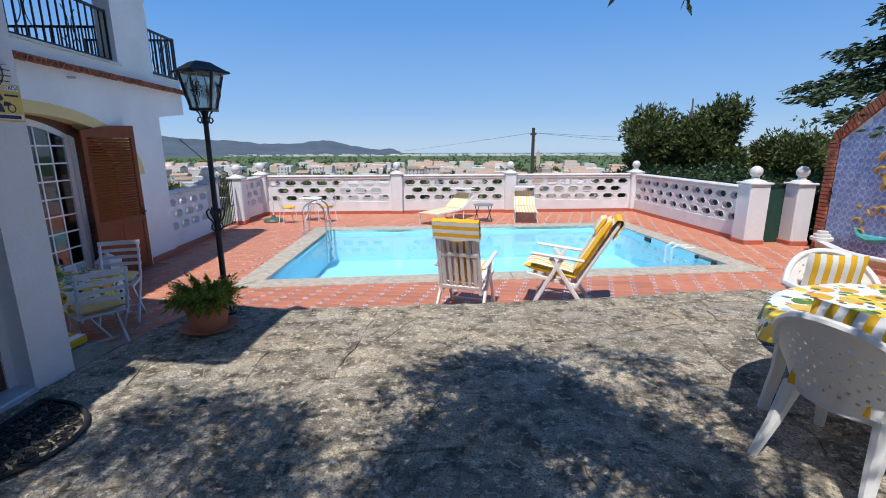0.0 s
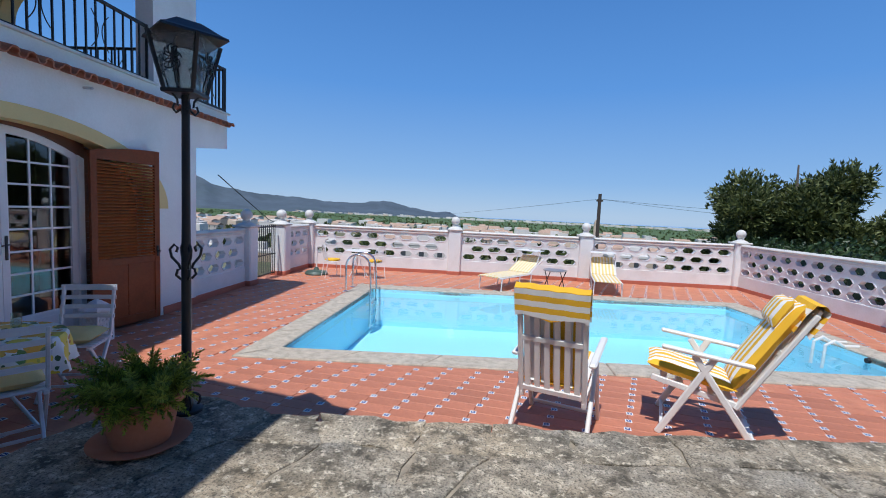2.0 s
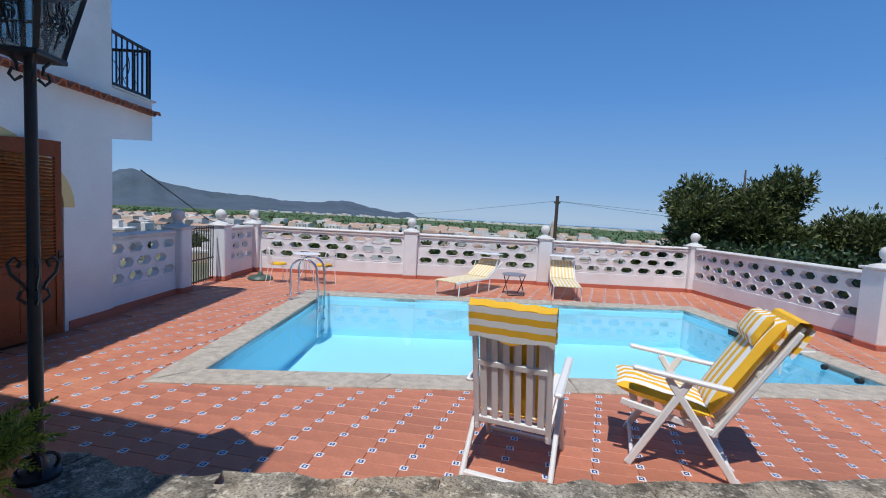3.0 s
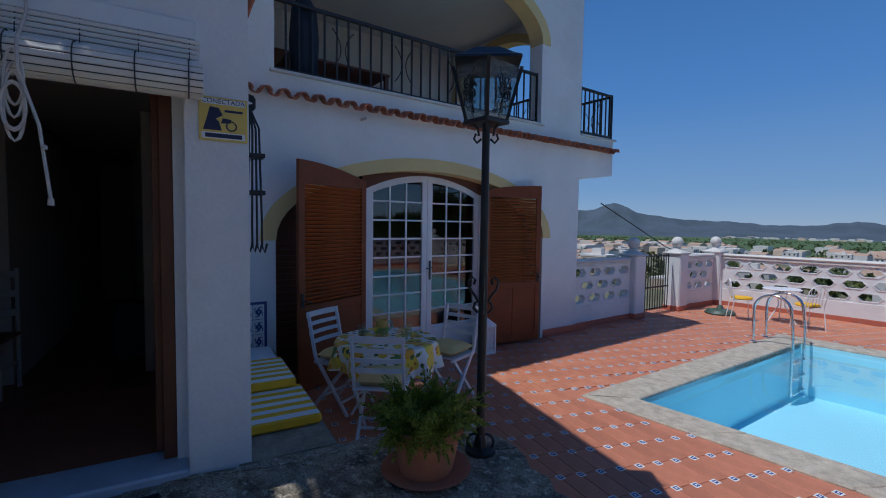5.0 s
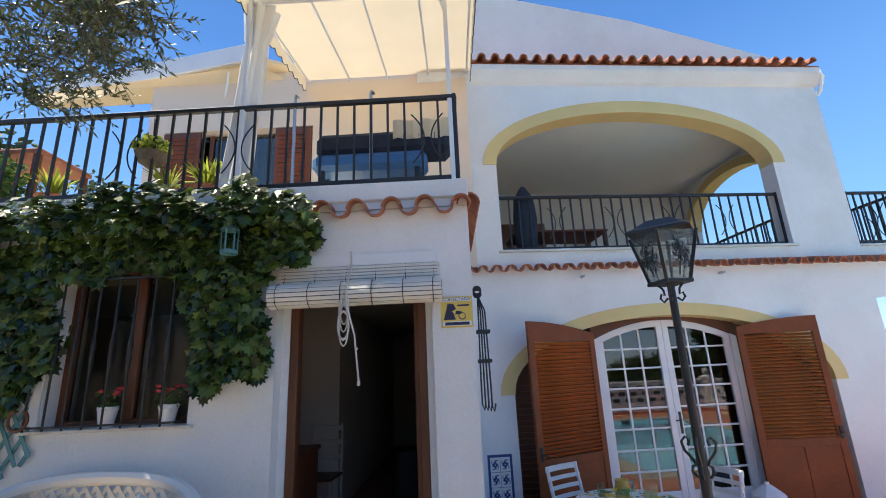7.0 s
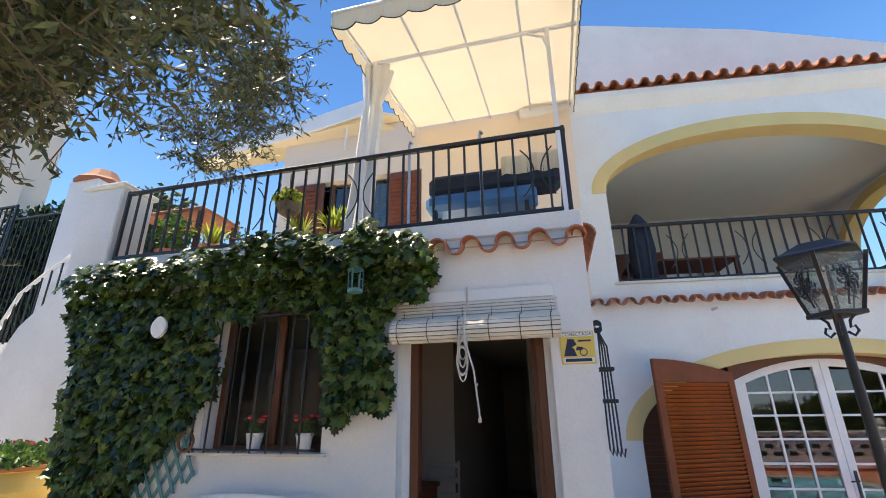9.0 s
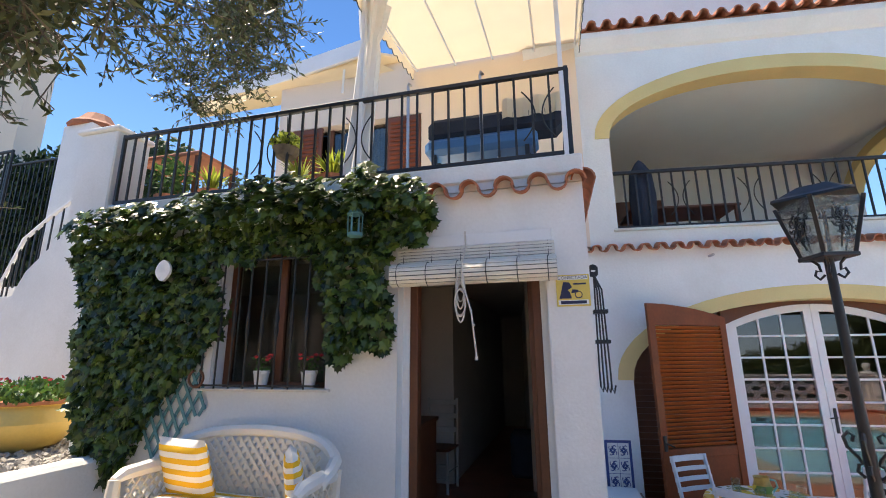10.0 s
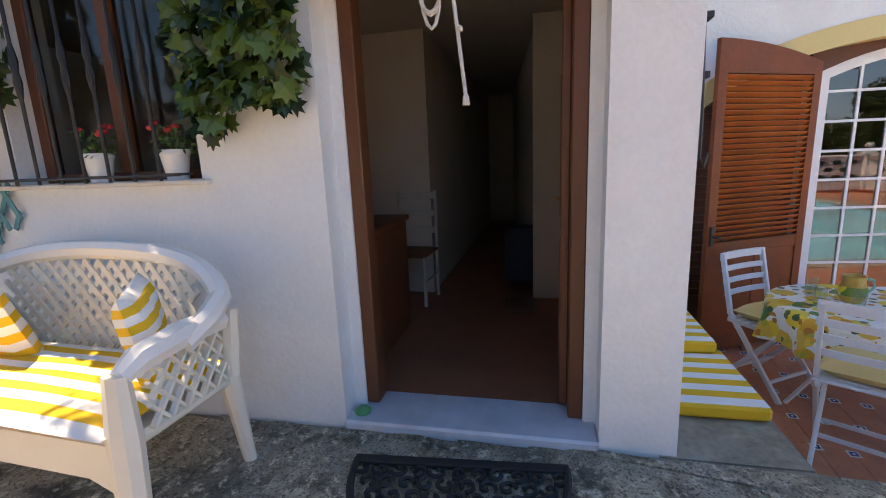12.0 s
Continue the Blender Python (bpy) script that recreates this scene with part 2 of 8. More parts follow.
def fruit_cloth(name):
    """White oilcloth printed with lemons, leaves and fruit."""
    m = mat(name, (0.82, 0.81, 0.76), 0.45, 0.04, 5, 200, 0.1)
    N, L = m.node_tree.nodes, m.node_tree.links
    b = N["Principled BSDF"]
    cur = b.inputs["Base Color"].links[0].from_socket
    tc = N.new("ShaderNodeTexCoord")
    wob = N.new("ShaderNodeTexNoise")
    wob.inputs["Scale"].default_value = 9
    L.new(tc.outputs["Object"], wob.inputs["Vector"])
    vm = N.new("ShaderNodeMix")
    vm.data_type = "RGBA"
    vm.blend_type = "ADD"
    vm.inputs[0].default_value = 0.07
    L.new(tc.outputs["Object"], vm.inputs[6])
    L.new(wob.outputs["Color"], vm.inputs[7])
    for scale, cut, cols in ((6.5, 0.52, ((0.78, 0.40, 0.03), (0.82, 0.62, 0.05), (0.12, 0.22, 0.03), (0.75, 0.5, 0.08))),
                             (14.0, 0.33, ((0.05, 0.11, 0.04), (0.55, 0.2, 0.03), (0.5, 0.45, 0.05), (0.1, 0.16, 0.05)))):
        v = N.new("ShaderNodeTexVoronoi")
        v.inputs["Scale"].default_value = scale
        L.new(vm.outputs[2], v.inputs["Vector"])
        lt = N.new("ShaderNodeMath")
        lt.operation, lt.inputs[1].default_value = "LESS_THAN", cut
        L.new(v.outputs["Distance"], lt.inputs[0])
        sp = N.new("ShaderNodeSeparateColor")
        L.new(v.outputs["Color"], sp.inputs[0])
        r = N.new("ShaderNodeValToRGB")
        r.color_ramp.interpolation = "CONSTANT"
        while len(r.color_ramp.elements) < len(cols):
            r.color_ramp.elements.new(0.5)
        for i, c in enumerate(cols):
            r.color_ramp.elements[i].position, r.color_ramp.elements[i].color = i / len(cols), (*c, 1)
        L.new(sp.outputs[0], r.inputs[0])
        mx = N.new("ShaderNodeMix")
        mx.data_type = "RGBA"
        L.new(lt.outputs[0], mx.inputs[0])
        L.new(cur, mx.inputs[6])
        L.new(r.outputs[0], mx.inputs[7])
        cur = mx.outputs[2]
    L.new(cur, b.inputs["Base Color"])
    return m


def stone_mat(name):
    """Old sandstone paving: warm beige and grey patches, dark lichen blotches, pale worn spots, rough relief."""
    m = bpy.data.materials.new(name)
    m.use_nodes = True
    N, L = m.node_tree.nodes, m.node_tree.links
    b = N["Principled BSDF"]
    b.inputs["Roughness"].default_value = 0.92
    tc = N.new("ShaderNodeTexCoord")
    def noise_at(scale, detail, rough):
        n = N.new("ShaderNodeTexNoise")
        n.inputs["Scale"].default_value, n.inputs["Detail"].default_value, n.inputs["Roughness"].default_value = scale, detail, rough
        L.new(tc.outputs["Object"], n.inputs["Vector"])
        return n.outputs[0]
    def span(src, a, b_, lo, hi):
        r = N.new("ShaderNodeMapRange")
        for k, v in zip((1, 2, 3, 4), (a, b_, lo, hi)):
            r.inputs[k].default_value = v
        L.new(src, r.inputs[0])
        return r.outputs[0]
    def mix(fac, a, col):
        x = N.new("ShaderNodeMix")
        x.data_type = "RGBA"
        L.new(fac, x.inputs[0])
        if isinstance(a, tuple):
            x.inputs[6].default_value = (*a, 1)
        else:
            L.new(a, x.inputs[6])
        x.inputs[7].default_value = (*col, 1)
        return x.outputs[2]
    big2 = noise_at(2.3, 7, 0.62)
    big, mid, small, fine = noise_at(1.1, 5, 0.6), noise_at(5.0, 8, 0.68), noise_at(17.0, 6, 0.65), noise_at(70.0, 3, 0.6)
    c = mix(span(big, 0.36, 0.64, 0.0, 1.0), (0.52, 0.415, 0.28), (0.43, 0.385, 0.31))
    c = mix(span(big2, 0.46, 0.62, 0.0, 0.7), c, (0.16, 0.135, 0.095))
    c = mix(span(mid, 0.48, 0.62, 0.0, 0.92), c, (0.085, 0.07, 0.047))
    c = mix(span(small, 0.53, 0.63, 0.0, 0.92), c, (0.72, 0.63, 0.48))
    c = mix(span(fine, 0.50, 0.64, 0.0, 0.8), c, (0.085, 0.075, 0.055))
    oi, hs = N.new("ShaderNodeObjectInfo"), N.new("ShaderNodeHueSaturation")
    L.new(span(oi.outputs["Random"], 0, 1, 0.86, 1.14), hs.inputs["Value"])
    L.new(c, hs.inputs["Color"])
    L.new(hs.outputs[0], b.inputs["Base Color"])
    ad = N.new("ShaderNodeMath")
    ad.operation, ad.inputs[1].default_value = "MULTIPLY_ADD", 0.35
    L.new(fine, ad.inputs[0])
    L.new(small, ad.inputs[2])
    ad2 = N.new("ShaderNodeMath")
    ad2.operation = "ADD"
    L.new(ad.outputs[0], ad2.inputs[0])
    L.new(mid, ad2.inputs[1])
    bp = N.new("ShaderNodeBump")
    bp.inputs["Strength"].default_value, bp.inputs["Distance"].default_value = 0.8, 0.03
    L.new(ad2.outputs[0], bp.inputs["Height"])
    L.new(bp.outputs[0], b.inputs["Normal"])
    return m


def emitter(name, col, power):
    m = bpy.data.materials.new(name)
    m.use_nodes = True
    b = m.node_tree.nodes["Principled BSDF"]
    b.inputs["Base Color"].default_value = (*col, 1)
    b.inputs["Emission Color"].default_value, b.inputs["Emission Strength"].default_value = (*col, 1), power
    return m


PLASTER = mat("white_render", (0.80, 0.80, 0.79), 0.9, 0.07, 1.3, 38, 0.6, dirt=(0.58, 0.56, 0.50), dirt_amt=0.32, dist=0.014)
PLASTER_WARM = mat("peach_render", (0.78, 0.66, 0.55), 0.9, 0.05, 1.5, 45, 0.3)
PARAPET = mat("white_masonry_paint", (0.78, 0.78, 0.77), 0.85, 0.07, 1.6, 34, 0.6, dirt=(0.55, 0.52, 0.46), dirt_amt=0.4)
SILL = mat("pale_stone_sill", (0.68, 0.66, 0.62), 0.7, 0.1, 4, 60, 0.2, dirt=(0.4, 0.38, 0.34), dirt_amt=0.4)
OCHRE = mat("ochre_trim", (0.72, 0.56, 0.26), 0.85, 0.07, 2, 50, 0.25)
CLAY = mat("clay_tile", (0.42, 0.155, 0.085), 0.8, 0.25, 5, 50, 0.3, dirt=(0.16, 0.10, 0.08), dirt_amt=0.6, rnd=0.18)
TERRA = mat("terracotta_floor", (0.50, 0.185, 0.10), 0.55, 0.16, 5, 34, 0.2, dirt=(0.68, 0.32, 0.17), dirt_amt=0.6, rnd=0.12)
GROUT = mat("grout", (0.52, 0.20, 0.12), 0.9, 0.15, 9, 80, 0.2)
SKIRT = mat("red_skirting", (0.47, 0.14, 0.085), 0.6, 0.1, 4, 40, 0.15)
INSERT = mat("glazed_insert", (0.78, 0.78, 0.76), 0.25, 0.05, 10, 80, 0.05)
COBALT = mat("cobalt_glaze", (0.06, 0.09, 0.25), 0.25, 0.2, 20, 90, 0.05)
COPING = mat("exposed_pebble", (0.46, 0.40, 0.32), 0.85, 0.35, 9, 55, 0.8, dirt=(0.62, 0.56, 0.47), dirt_amt=0.5, dist=0.02)
POOLBLUE = mat("pool_liner", (0.46, 0.85, 0.96), 0.5, 0.04, 1.2, 20, 0.05)
WATER = glassy("water", (0.93, 0.99, 1.0), 0.015, 0.01, 0.10, 5.0)
STONE = stone_mat("weathered_flagstone")
MORTAR = mat("old_mortar", (0.32, 0.27, 0.20), 0.95, 0.4, 4, 30, 0.9, dirt=(0.10, 0.10, 0.06), dirt_amt=0.7, dist=0.02)
SLATWOOD = mat("varnished_slat_wood", (0.40, 0.105, 0.022), 0.5, 0.26, 3, 35, 0.12, spec=0.3)
WOOD = mat("varnished_shutter_wood", (0.21, 0.052, 0.014), 0.5, 0.26, 3, 35, 0.12, spec=0.3)
WOODDARK = mat("dark_stained_wood", (0.15, 0.05, 0.022), 0.5, 0.25, 3, 40, 0.15)
FRAMEWOOD = mat("brown_door_frame", (0.13, 0.043, 0.017), 0.5, 0.2, 3, 35, 0.15)
IRON = mat("black_wrought_iron", (0.017, 0.017, 0.018), 0.45, 0.3, 8, 90, 0.2)
WHITEPAINT = mat("white_gloss_paint", (0.8, 0.8, 0.8), 0.35, 0.04, 4, 40, 0.06)
WHITEWOOD = mat("white_painted_wood", (0.74, 0.74, 0.76), 0.5, 0.07, 6, 60, 0.15, dirt=(0.5, 0.48, 0.44), dirt_amt=0.3)
PLASTIC = mat("white_plastic", (0.78, 0.76, 0.72), 0.4, 0.03, 3, 40, 0.03)
CREAMPLASTIC = mat("cream_resin", (0.74, 0.68, 0.58), 0.45, 0.04, 3, 40, 0.05)
STEEL = mat("polished_steel", (0.75, 0.76, 0.78), 0.18, 0.05, 6, 60, 0.02, metal=1.0)
ALU = mat("grey_metal", (0.5, 0.5, 0.52), 0.4, 0.1, 6, 60, 0.05, metal=0.8)
GLASS = glassy("window_glass", (0.55, 0.58, 0.58), 0.10)
WINGLASS = glassy("kitchen_window_glass", (0.72, 0.74, 0.72), 0.025)
LAMPGLASS = glassy("hammered_glass", (0.82, 0.84, 0.82), 0.10, 0.12, 0.8, 40.0)
TUMBLER = glassy("tumbler_glass", (0.92, 0.96, 0.94), 0.06)
YEL = (0.86, 0.49, 0.025)
WHITECLOTH = (0.84, 0.83, 0.80)
STRIPE_X = stripes("yellow_white_stripes_across", "X", 5, YEL, WHITECLOTH)
STRIPE_Y = stripes("yellow_white_stripes_along", "Y", 6, YEL, WHITECLOTH)
STRIPE_Z = stripes("yellow_white_stripes_up", "Z", 4, YEL, WHITECLOTH)
STRIPE_LOUNGE = stripes("pale_yellow_stripes", "X", 7, (0.78, 0.58, 0.22), (0.80, 0.75, 0.62))
YELLOWCLOTH = mat("yellow_canvas", YEL, 0.85, 0.1, 6, 200, 0.25)
PALECUSHION = mat("pale_yellow_cotton", (0.72, 0.55, 0.24), 0.9, 0.08, 6, 180, 0.3)
CLOTH = fruit_cloth("fruit_oilcloth")
CANVAS = mat("cream_awning_canvas", (0.84, 0.74, 0.56), 0.9, 0.05, 1.5, 160, 0.2)
# thin cloth lets part of the sun through
cn, cl = CANVAS.node_tree.nodes, CANVAS.node_tree.links
ct, cm = cn.new("ShaderNodeBsdfTranslucent"), cn.new("ShaderNodeMixShader")
cl.new(cn["Principled BSDF"].inputs["Base Color"].links[0].from_socket, ct.inputs[0])
cm.inputs[0].default_value = 0.26
cl.new(cn["Principled BSDF"].outputs[0], cm.inputs[1])
cl.new(ct.outputs[0], cm.inputs[2])
cl.new(cm.outputs[0], cn["Material Output"].inputs[0])
CANVAS_BLUE = mat("white_awning_frame", (0.72, 0.75, 0.80), 0.5, 0.05, 3, 50, 0.05)
IVYLEAF = leaf_mat("ivy_leaf", (0.010, 0.028, 0.006), (0.12, 0.19, 0.035), 0.30, 0.3)
FERN = leaf_mat("asparagus_fern", (0.13, 0.19, 0.025), (0.46, 0.52, 0.08), 0.5, 0.5)
OLIVE = leaf_mat("olive_leaf", (0.045, 0.062, 0.022), (0.19, 0.215, 0.10), 0.45, 0.15)
PINE = leaf_mat("pine_needles", (0.035, 0.055, 0.016), (0.19, 0.22, 0.065), 0.6, 0.2)
CEDAR = leaf_mat("cedar_needles", (0.015, 0.035, 0.014), (0.075, 0.12, 0.045), 0.6, 0.2)
HEDGE = leaf_mat("hedge_leaf", (0.015, 0.035, 0.012), (0.06, 0.11, 0.03), 0.5, 0.2)
GERANIUM = leaf_mat("geranium_leaf", (0.03, 0.09, 0.02), (0.12, 0.24, 0.05), 0.5, 0.3)
REDFLOWER = mat("red_petals", (0.62, 0.05, 0.06), 0.6, 0.2, 20, 90, 0.1)
BARK = mat("grey_bark", (0.16, 0.13, 0.10), 0.95, 0.35, 6, 40, 0.9)
POTCLAY = mat("terracotta_pot", (0.50, 0.19, 0.10), 0.75, 0.12, 4, 40, 0.2, dirt=(0.55, 0.32, 0.22), dirt_amt=0.4)
POTYELLOW = mat("yellow_glazed_pot", (0.74, 0.50, 0.14), 0.3, 0.1, 4, 40, 0.1)
SOIL = mat("soil", (0.05, 0.035, 0.025), 0.95, 0.3, 20, 80, 0.8)
GRAVEL = mat("pale_gravel", (0.42, 0.39, 0.35), 0.9, 0.35, 40, 90, 0.6, rnd=0.2)
RUBBER = mat("black_rubber", (0.02, 0.02, 0.021), 0.7, 0.2, 10, 90, 0.3)
MARBLE = mat("grey_white_marble", (0.52, 0.55, 0.60), 0.3, 0.18, 4, 14, 0.05)
MURALTILE = mat("pale_blue_tile", (0.42, 0.50, 0.66), 0.25, 0.1, 8, 60, 0.05, rnd=0.06)
MURALBLUE = mat("blue_tile_motif", (0.20, 0.26, 0.52), 0.25, 0.15, 14, 60, 0.05)
GOLD = mat("ochre_glaze", (0.50, 0.31, 0.07), 0.3, 0.35, 12, 40, 0.15)
TEAL = mat("teal_glaze", (0.10, 0.42, 0.40), 0.3, 0.25, 9, 40, 0.1)
BRICK = mat("red_brick", (0.36, 0.11, 0.06), 0.85, 0.2, 8, 60, 0.4, rnd=0.2)
CEILING = mat("pale_ceiling_paint", (0.74, 0.76, 0.74), 0.9, 0.03, 2, 40, 0.15)
# dark base colour stands in for the shade in rooms behind glass
DARKROOM = mat("interior_wall_shade_in_colour", (0.13, 0.11, 0.09), 0.9, 0.1, 2, 40, 0.15)
INTERIOR = mat("cream_interior_wall", (0.46, 0.42, 0.37), 0.9, 0.08, 2, 40, 0.15)
ROOMFLOOR = mat("room_floor_tile", (0.30, 0.11, 0.06), 0.5, 0.2, 4, 30, 0.1)
ROPE = mat("cotton_rope", (0.60, 0.54, 0.48), 0.9, 0.15, 30, 120, 0.5)
BLIND = mat("cream_plastic_slat", (0.74, 0.71, 0.64), 0.7, 0.05, 5, 60, 0.06)
CORD = mat("dark_cord_and_slat_gaps", (0.04, 0.05, 0.05), 0.8, 0.2, 20, 80, 0.2)
SIGNYEL = mat("yellow_sign_print", (0.75, 0.55, 0.12), 0.4, 0.06, 6, 60, 0.03)
SIGNWHITE = mat("white_sign_print", (0.80, 0.80, 0.78), 0.4, 0.04, 6, 60, 0.03)
SIGNINK = mat("navy_ink", (0.02, 0.025, 0.07), 0.5, 0.1, 10, 60, 0.02)
TRELLIS = mat("blue_green_stained_lath", (0.09, 0.25, 0.27), 0.7, 0.15, 8, 60, 0.3)
BLUEPLASTIC = mat("blue_plastic", (0.05, 0.17, 0.36), 0.4, 0.1, 4, 40, 0.05)
CURTAIN = mat("pale_curtain", (0.6, 0.57, 0.5), 0.9, 0.1, 6, 120, 0.2)
DARKGREEN = mat("dark_green_netting", (0.012, 0.05, 0.035), 0.85, 0.3, 6, 60, 0.4)
GREENPLASTIC = mat("green_umbrella_base", (0.06, 0.10, 0.08), 0.5, 0.1, 6, 60, 0.1)
POLEWOOD = mat("tarred_pole", (0.07, 0.055, 0.045), 0.9, 0.2, 5, 40, 0.3)
CAMO = mat("dark_cloth_cover", (0.02, 0.03, 0.05), 0.9, 0.3, 8, 60, 0.4)

# ---- pool terrace: floor slabs, pool, coping ----
POOL_Q = ((-0.13, 0.05), (8.32, 0.60), (8.10, 5.12), (-0.01, 4.76))     # inner corners of the pool in the POOL frame
PU1 = 8.2
CW = 0.44


def pool_pt(a, b, out=0.0):
    """A place in the pool: a, b from 0 to 1 along and across, pushed outwards by out at the rim."""
    (x0, y0), (x1, y1), (x2, y2), (x3, y3) = POOL_Q
    x = (x0 * (1 - a) + x1 * a) * (1 - b) + (x3 * (1 - a) + x2 * a) * b
    y = (y0 * (1 - a) + y1 * a) * (1 - b) + (y3 * (1 - a) + y2 * a) * b
    return x + out * (2 * a - 1) * (a in (0, 1)), y + out * (2 * b - 1) * (b in (0, 1))


def slab(poly, z0, z1, c):
    """A flat slab over any four corners, its upper edge bevelled by c."""
    cx, cy = sum(p[0] for p in poly) / 4, sum(p[1] for p in poly) / 4
    top = [(x - c * (1 if x > cx else -1), y - c * (1 if y > cy else -1)) for x, y in poly]
    vs = [(x, y, z0) for x, y in poly] + [(x, y, z1 - c) for x, y in poly] + [(x, y, z1) for x, y in top]
    fs = [(3, 2, 1, 0), (8, 9, 10, 11)] + [(r + i, r + (i + 1) % 4, r + 4 + (i + 1) % 4, r + 4 + i) for r in (0, 4) for i in range(4)]
    return Geo().add(vs, fs)


rim = [pool_pt(a, b, 0.05) for a, b in ((0, 0), (1, 0), (1, 1), (0, 1))]
rect = [(-3.2, -4.4), (12.6, -4.4), (12.6, 8.4), (-3.2, 8.4)]
g = Geo()
for i in range(4):
    k = (i + 1) % 4
    g.prism([rect[i], rect[k], rim[k], rim[i]], DECK - 0.25, DECK - 0.012)
deck = structure("floor_pool_terrace", g, GROUT, POOL, "terracotta tiled pool terrace with small glazed inserts")
zb = -1.35
inner = [pool_pt(a, b) for a, b in ((0, 0), (1, 0), (1, 1), (0, 1))]
outer = [pool_pt(a, b, 0.2) for a, b in ((0, 0), (1, 0), (1, 1), (0, 1))]
g = Geo().prism(outer, zb - 0.15, zb)
for i in range(4):
    k = (i + 1) % 4
    g.prism([outer[i], outer[k], inner[k], inner[i]], zb, DECK - 0.02)
structure("pool_basin", g, POOLBLUE, POOL, "light blue painted swimming pool basin")
nx, ny = 70, 42
g = Geo()
g.add([(*pool_pt(i / nx, j / ny), DECK - 0.11) for j in range(ny + 1) for i in range(nx + 1)],
      [(j * (nx + 1) + i, j * (nx + 1) + i + 1, (j + 1) * (nx + 1) + i + 1, (j + 1) * (nx + 1) + i) for j in range(ny) for i in range(nx)])
structure("water", g, WATER, POOL, "clear turquoise pool water, nearly still", True)
coping = thing("pool_coping", POOL, "rough exposed-pebble concrete coping round the pool", "pool edge", kind="structure")


def coping_run(p, q, po, qo, n):
    """Slabs side by side along one edge, from p to q inside and po to qo outside."""
    def at(a, b, f):
        return a[0] + (b[0] - a[0]) * f, a[1] + (b[1] - a[1]) * f
    for i in range(n):
        f0, f1 = i / n + 0.0005, (i + 1) / n - 0.0005
        part("coping_slab", slab([at(po, qo, f0), at(po, qo, f1), at(p, q, f1), at(p, q, f0)], DECK - 0.08, DECK + 0.012, 0.012), COPING, coping)


wide = [pool_pt(a, b, CW) for a, b in ((0, 0), (1, 0), (1, 1), (0, 1))]
for i, n in enumerate((8, 5, 8, 5)):
    k = (i + 1) % 4
    coping_run(inner[i], inner[k], wide[i], wide[k], n)


# ---- pierced parapets ----
def block_mesh():
    W, H, hw, hh = 0.245, 0.125, 0.185, 0.078
    outer = [(W, 0), (W, H), (0.11, H), (-0.11, H), (-W, H), (-W, 0), (-W, -H), (-0.11, -H), (0.11, -H), (W, -H), (W, 0)]
    inner = [(hw, 0), (0.15, 0.04), (0.115, hh), (-0.115, hh), (-0.15, 0.04), (-hw, 0), (-0.15, -0.04), (-0.115, -hh), (0.115, -hh), (0.15, -0.04), (hw, 0)]
    g = Geo()
    g.ring_prism(outer, inner, -0.05, 0.05, "y")
    rim_o = [(x * 1.14, z * 1.2) for x, z in inner]
    g.ring_prism(rim_o, inner, -0.062, -0.05, "y")
    g.ring_prism(rim_o, inner, 0.05, 0.062, "y")
    return g.mesh("pierced_block", PARAPET)


BLOCK = block_mesh()
WALL_N = [0]


def parapet(length, m, rows=3):
    """A low wall with three staggered rows of pierced blocks between a plinth and a rail; it runs along its own x."""
    WALL_N[0] += 1
    w = thing("parapet_wall_%d" % WALL_N[0], m, "white pierced concrete-block parapet with red skirting", "parapet", kind="structure")
    z0 = -0.05
    part("plinth", Geo().box((0, -0.07, DECK - 0.05), (length, 0.07, z0), 0.006), PARAPET, w)
    part("skirting", Geo().box((0, -0.086, DECK - 0.02), (length, 0.086, DECK + 0.10), 0.004), SKIRT, w, "red tile skirting")
    rail = Geo().box((0, -0.085, z0 + rows * 0.25), (length, 0.085, z0 + rows * 0.25 + 0.05), 0.01)
    rail.box((0, -0.105, z0 + rows * 0.25 + 0.05), (length, 0.105, z0 + rows * 0.25 + 0.13), 0.035)
    part("rail", rail, SILL, w, "weathered stone rail")
    n = max(1, round(length / 0.49))
    p = length / n
    for r in range(rows):
        z = z0 + 0.125 + 0.25 * r
        off = 0.5 if r % 2 else 0.0
        for i in range(n - (1 if off else 0)):
            b = new("block", BLOCK)
            b.parent = w
            b.matrix_basis = Matrix.Translation(((i + 0.5 + off) * p, 0, z)) @ Matrix.Diagonal((p / 0.49, 1, 1, 1))
        if off:
            e = Geo().box((0, -0.05, z - 0.125), (p / 2, 0.05, z + 0.125))
            e.box((length - p / 2, -0.05, z - 0.125), (length, 0.05, z + 0.125))
            part("end_block", e, PARAPET, w)
    return w


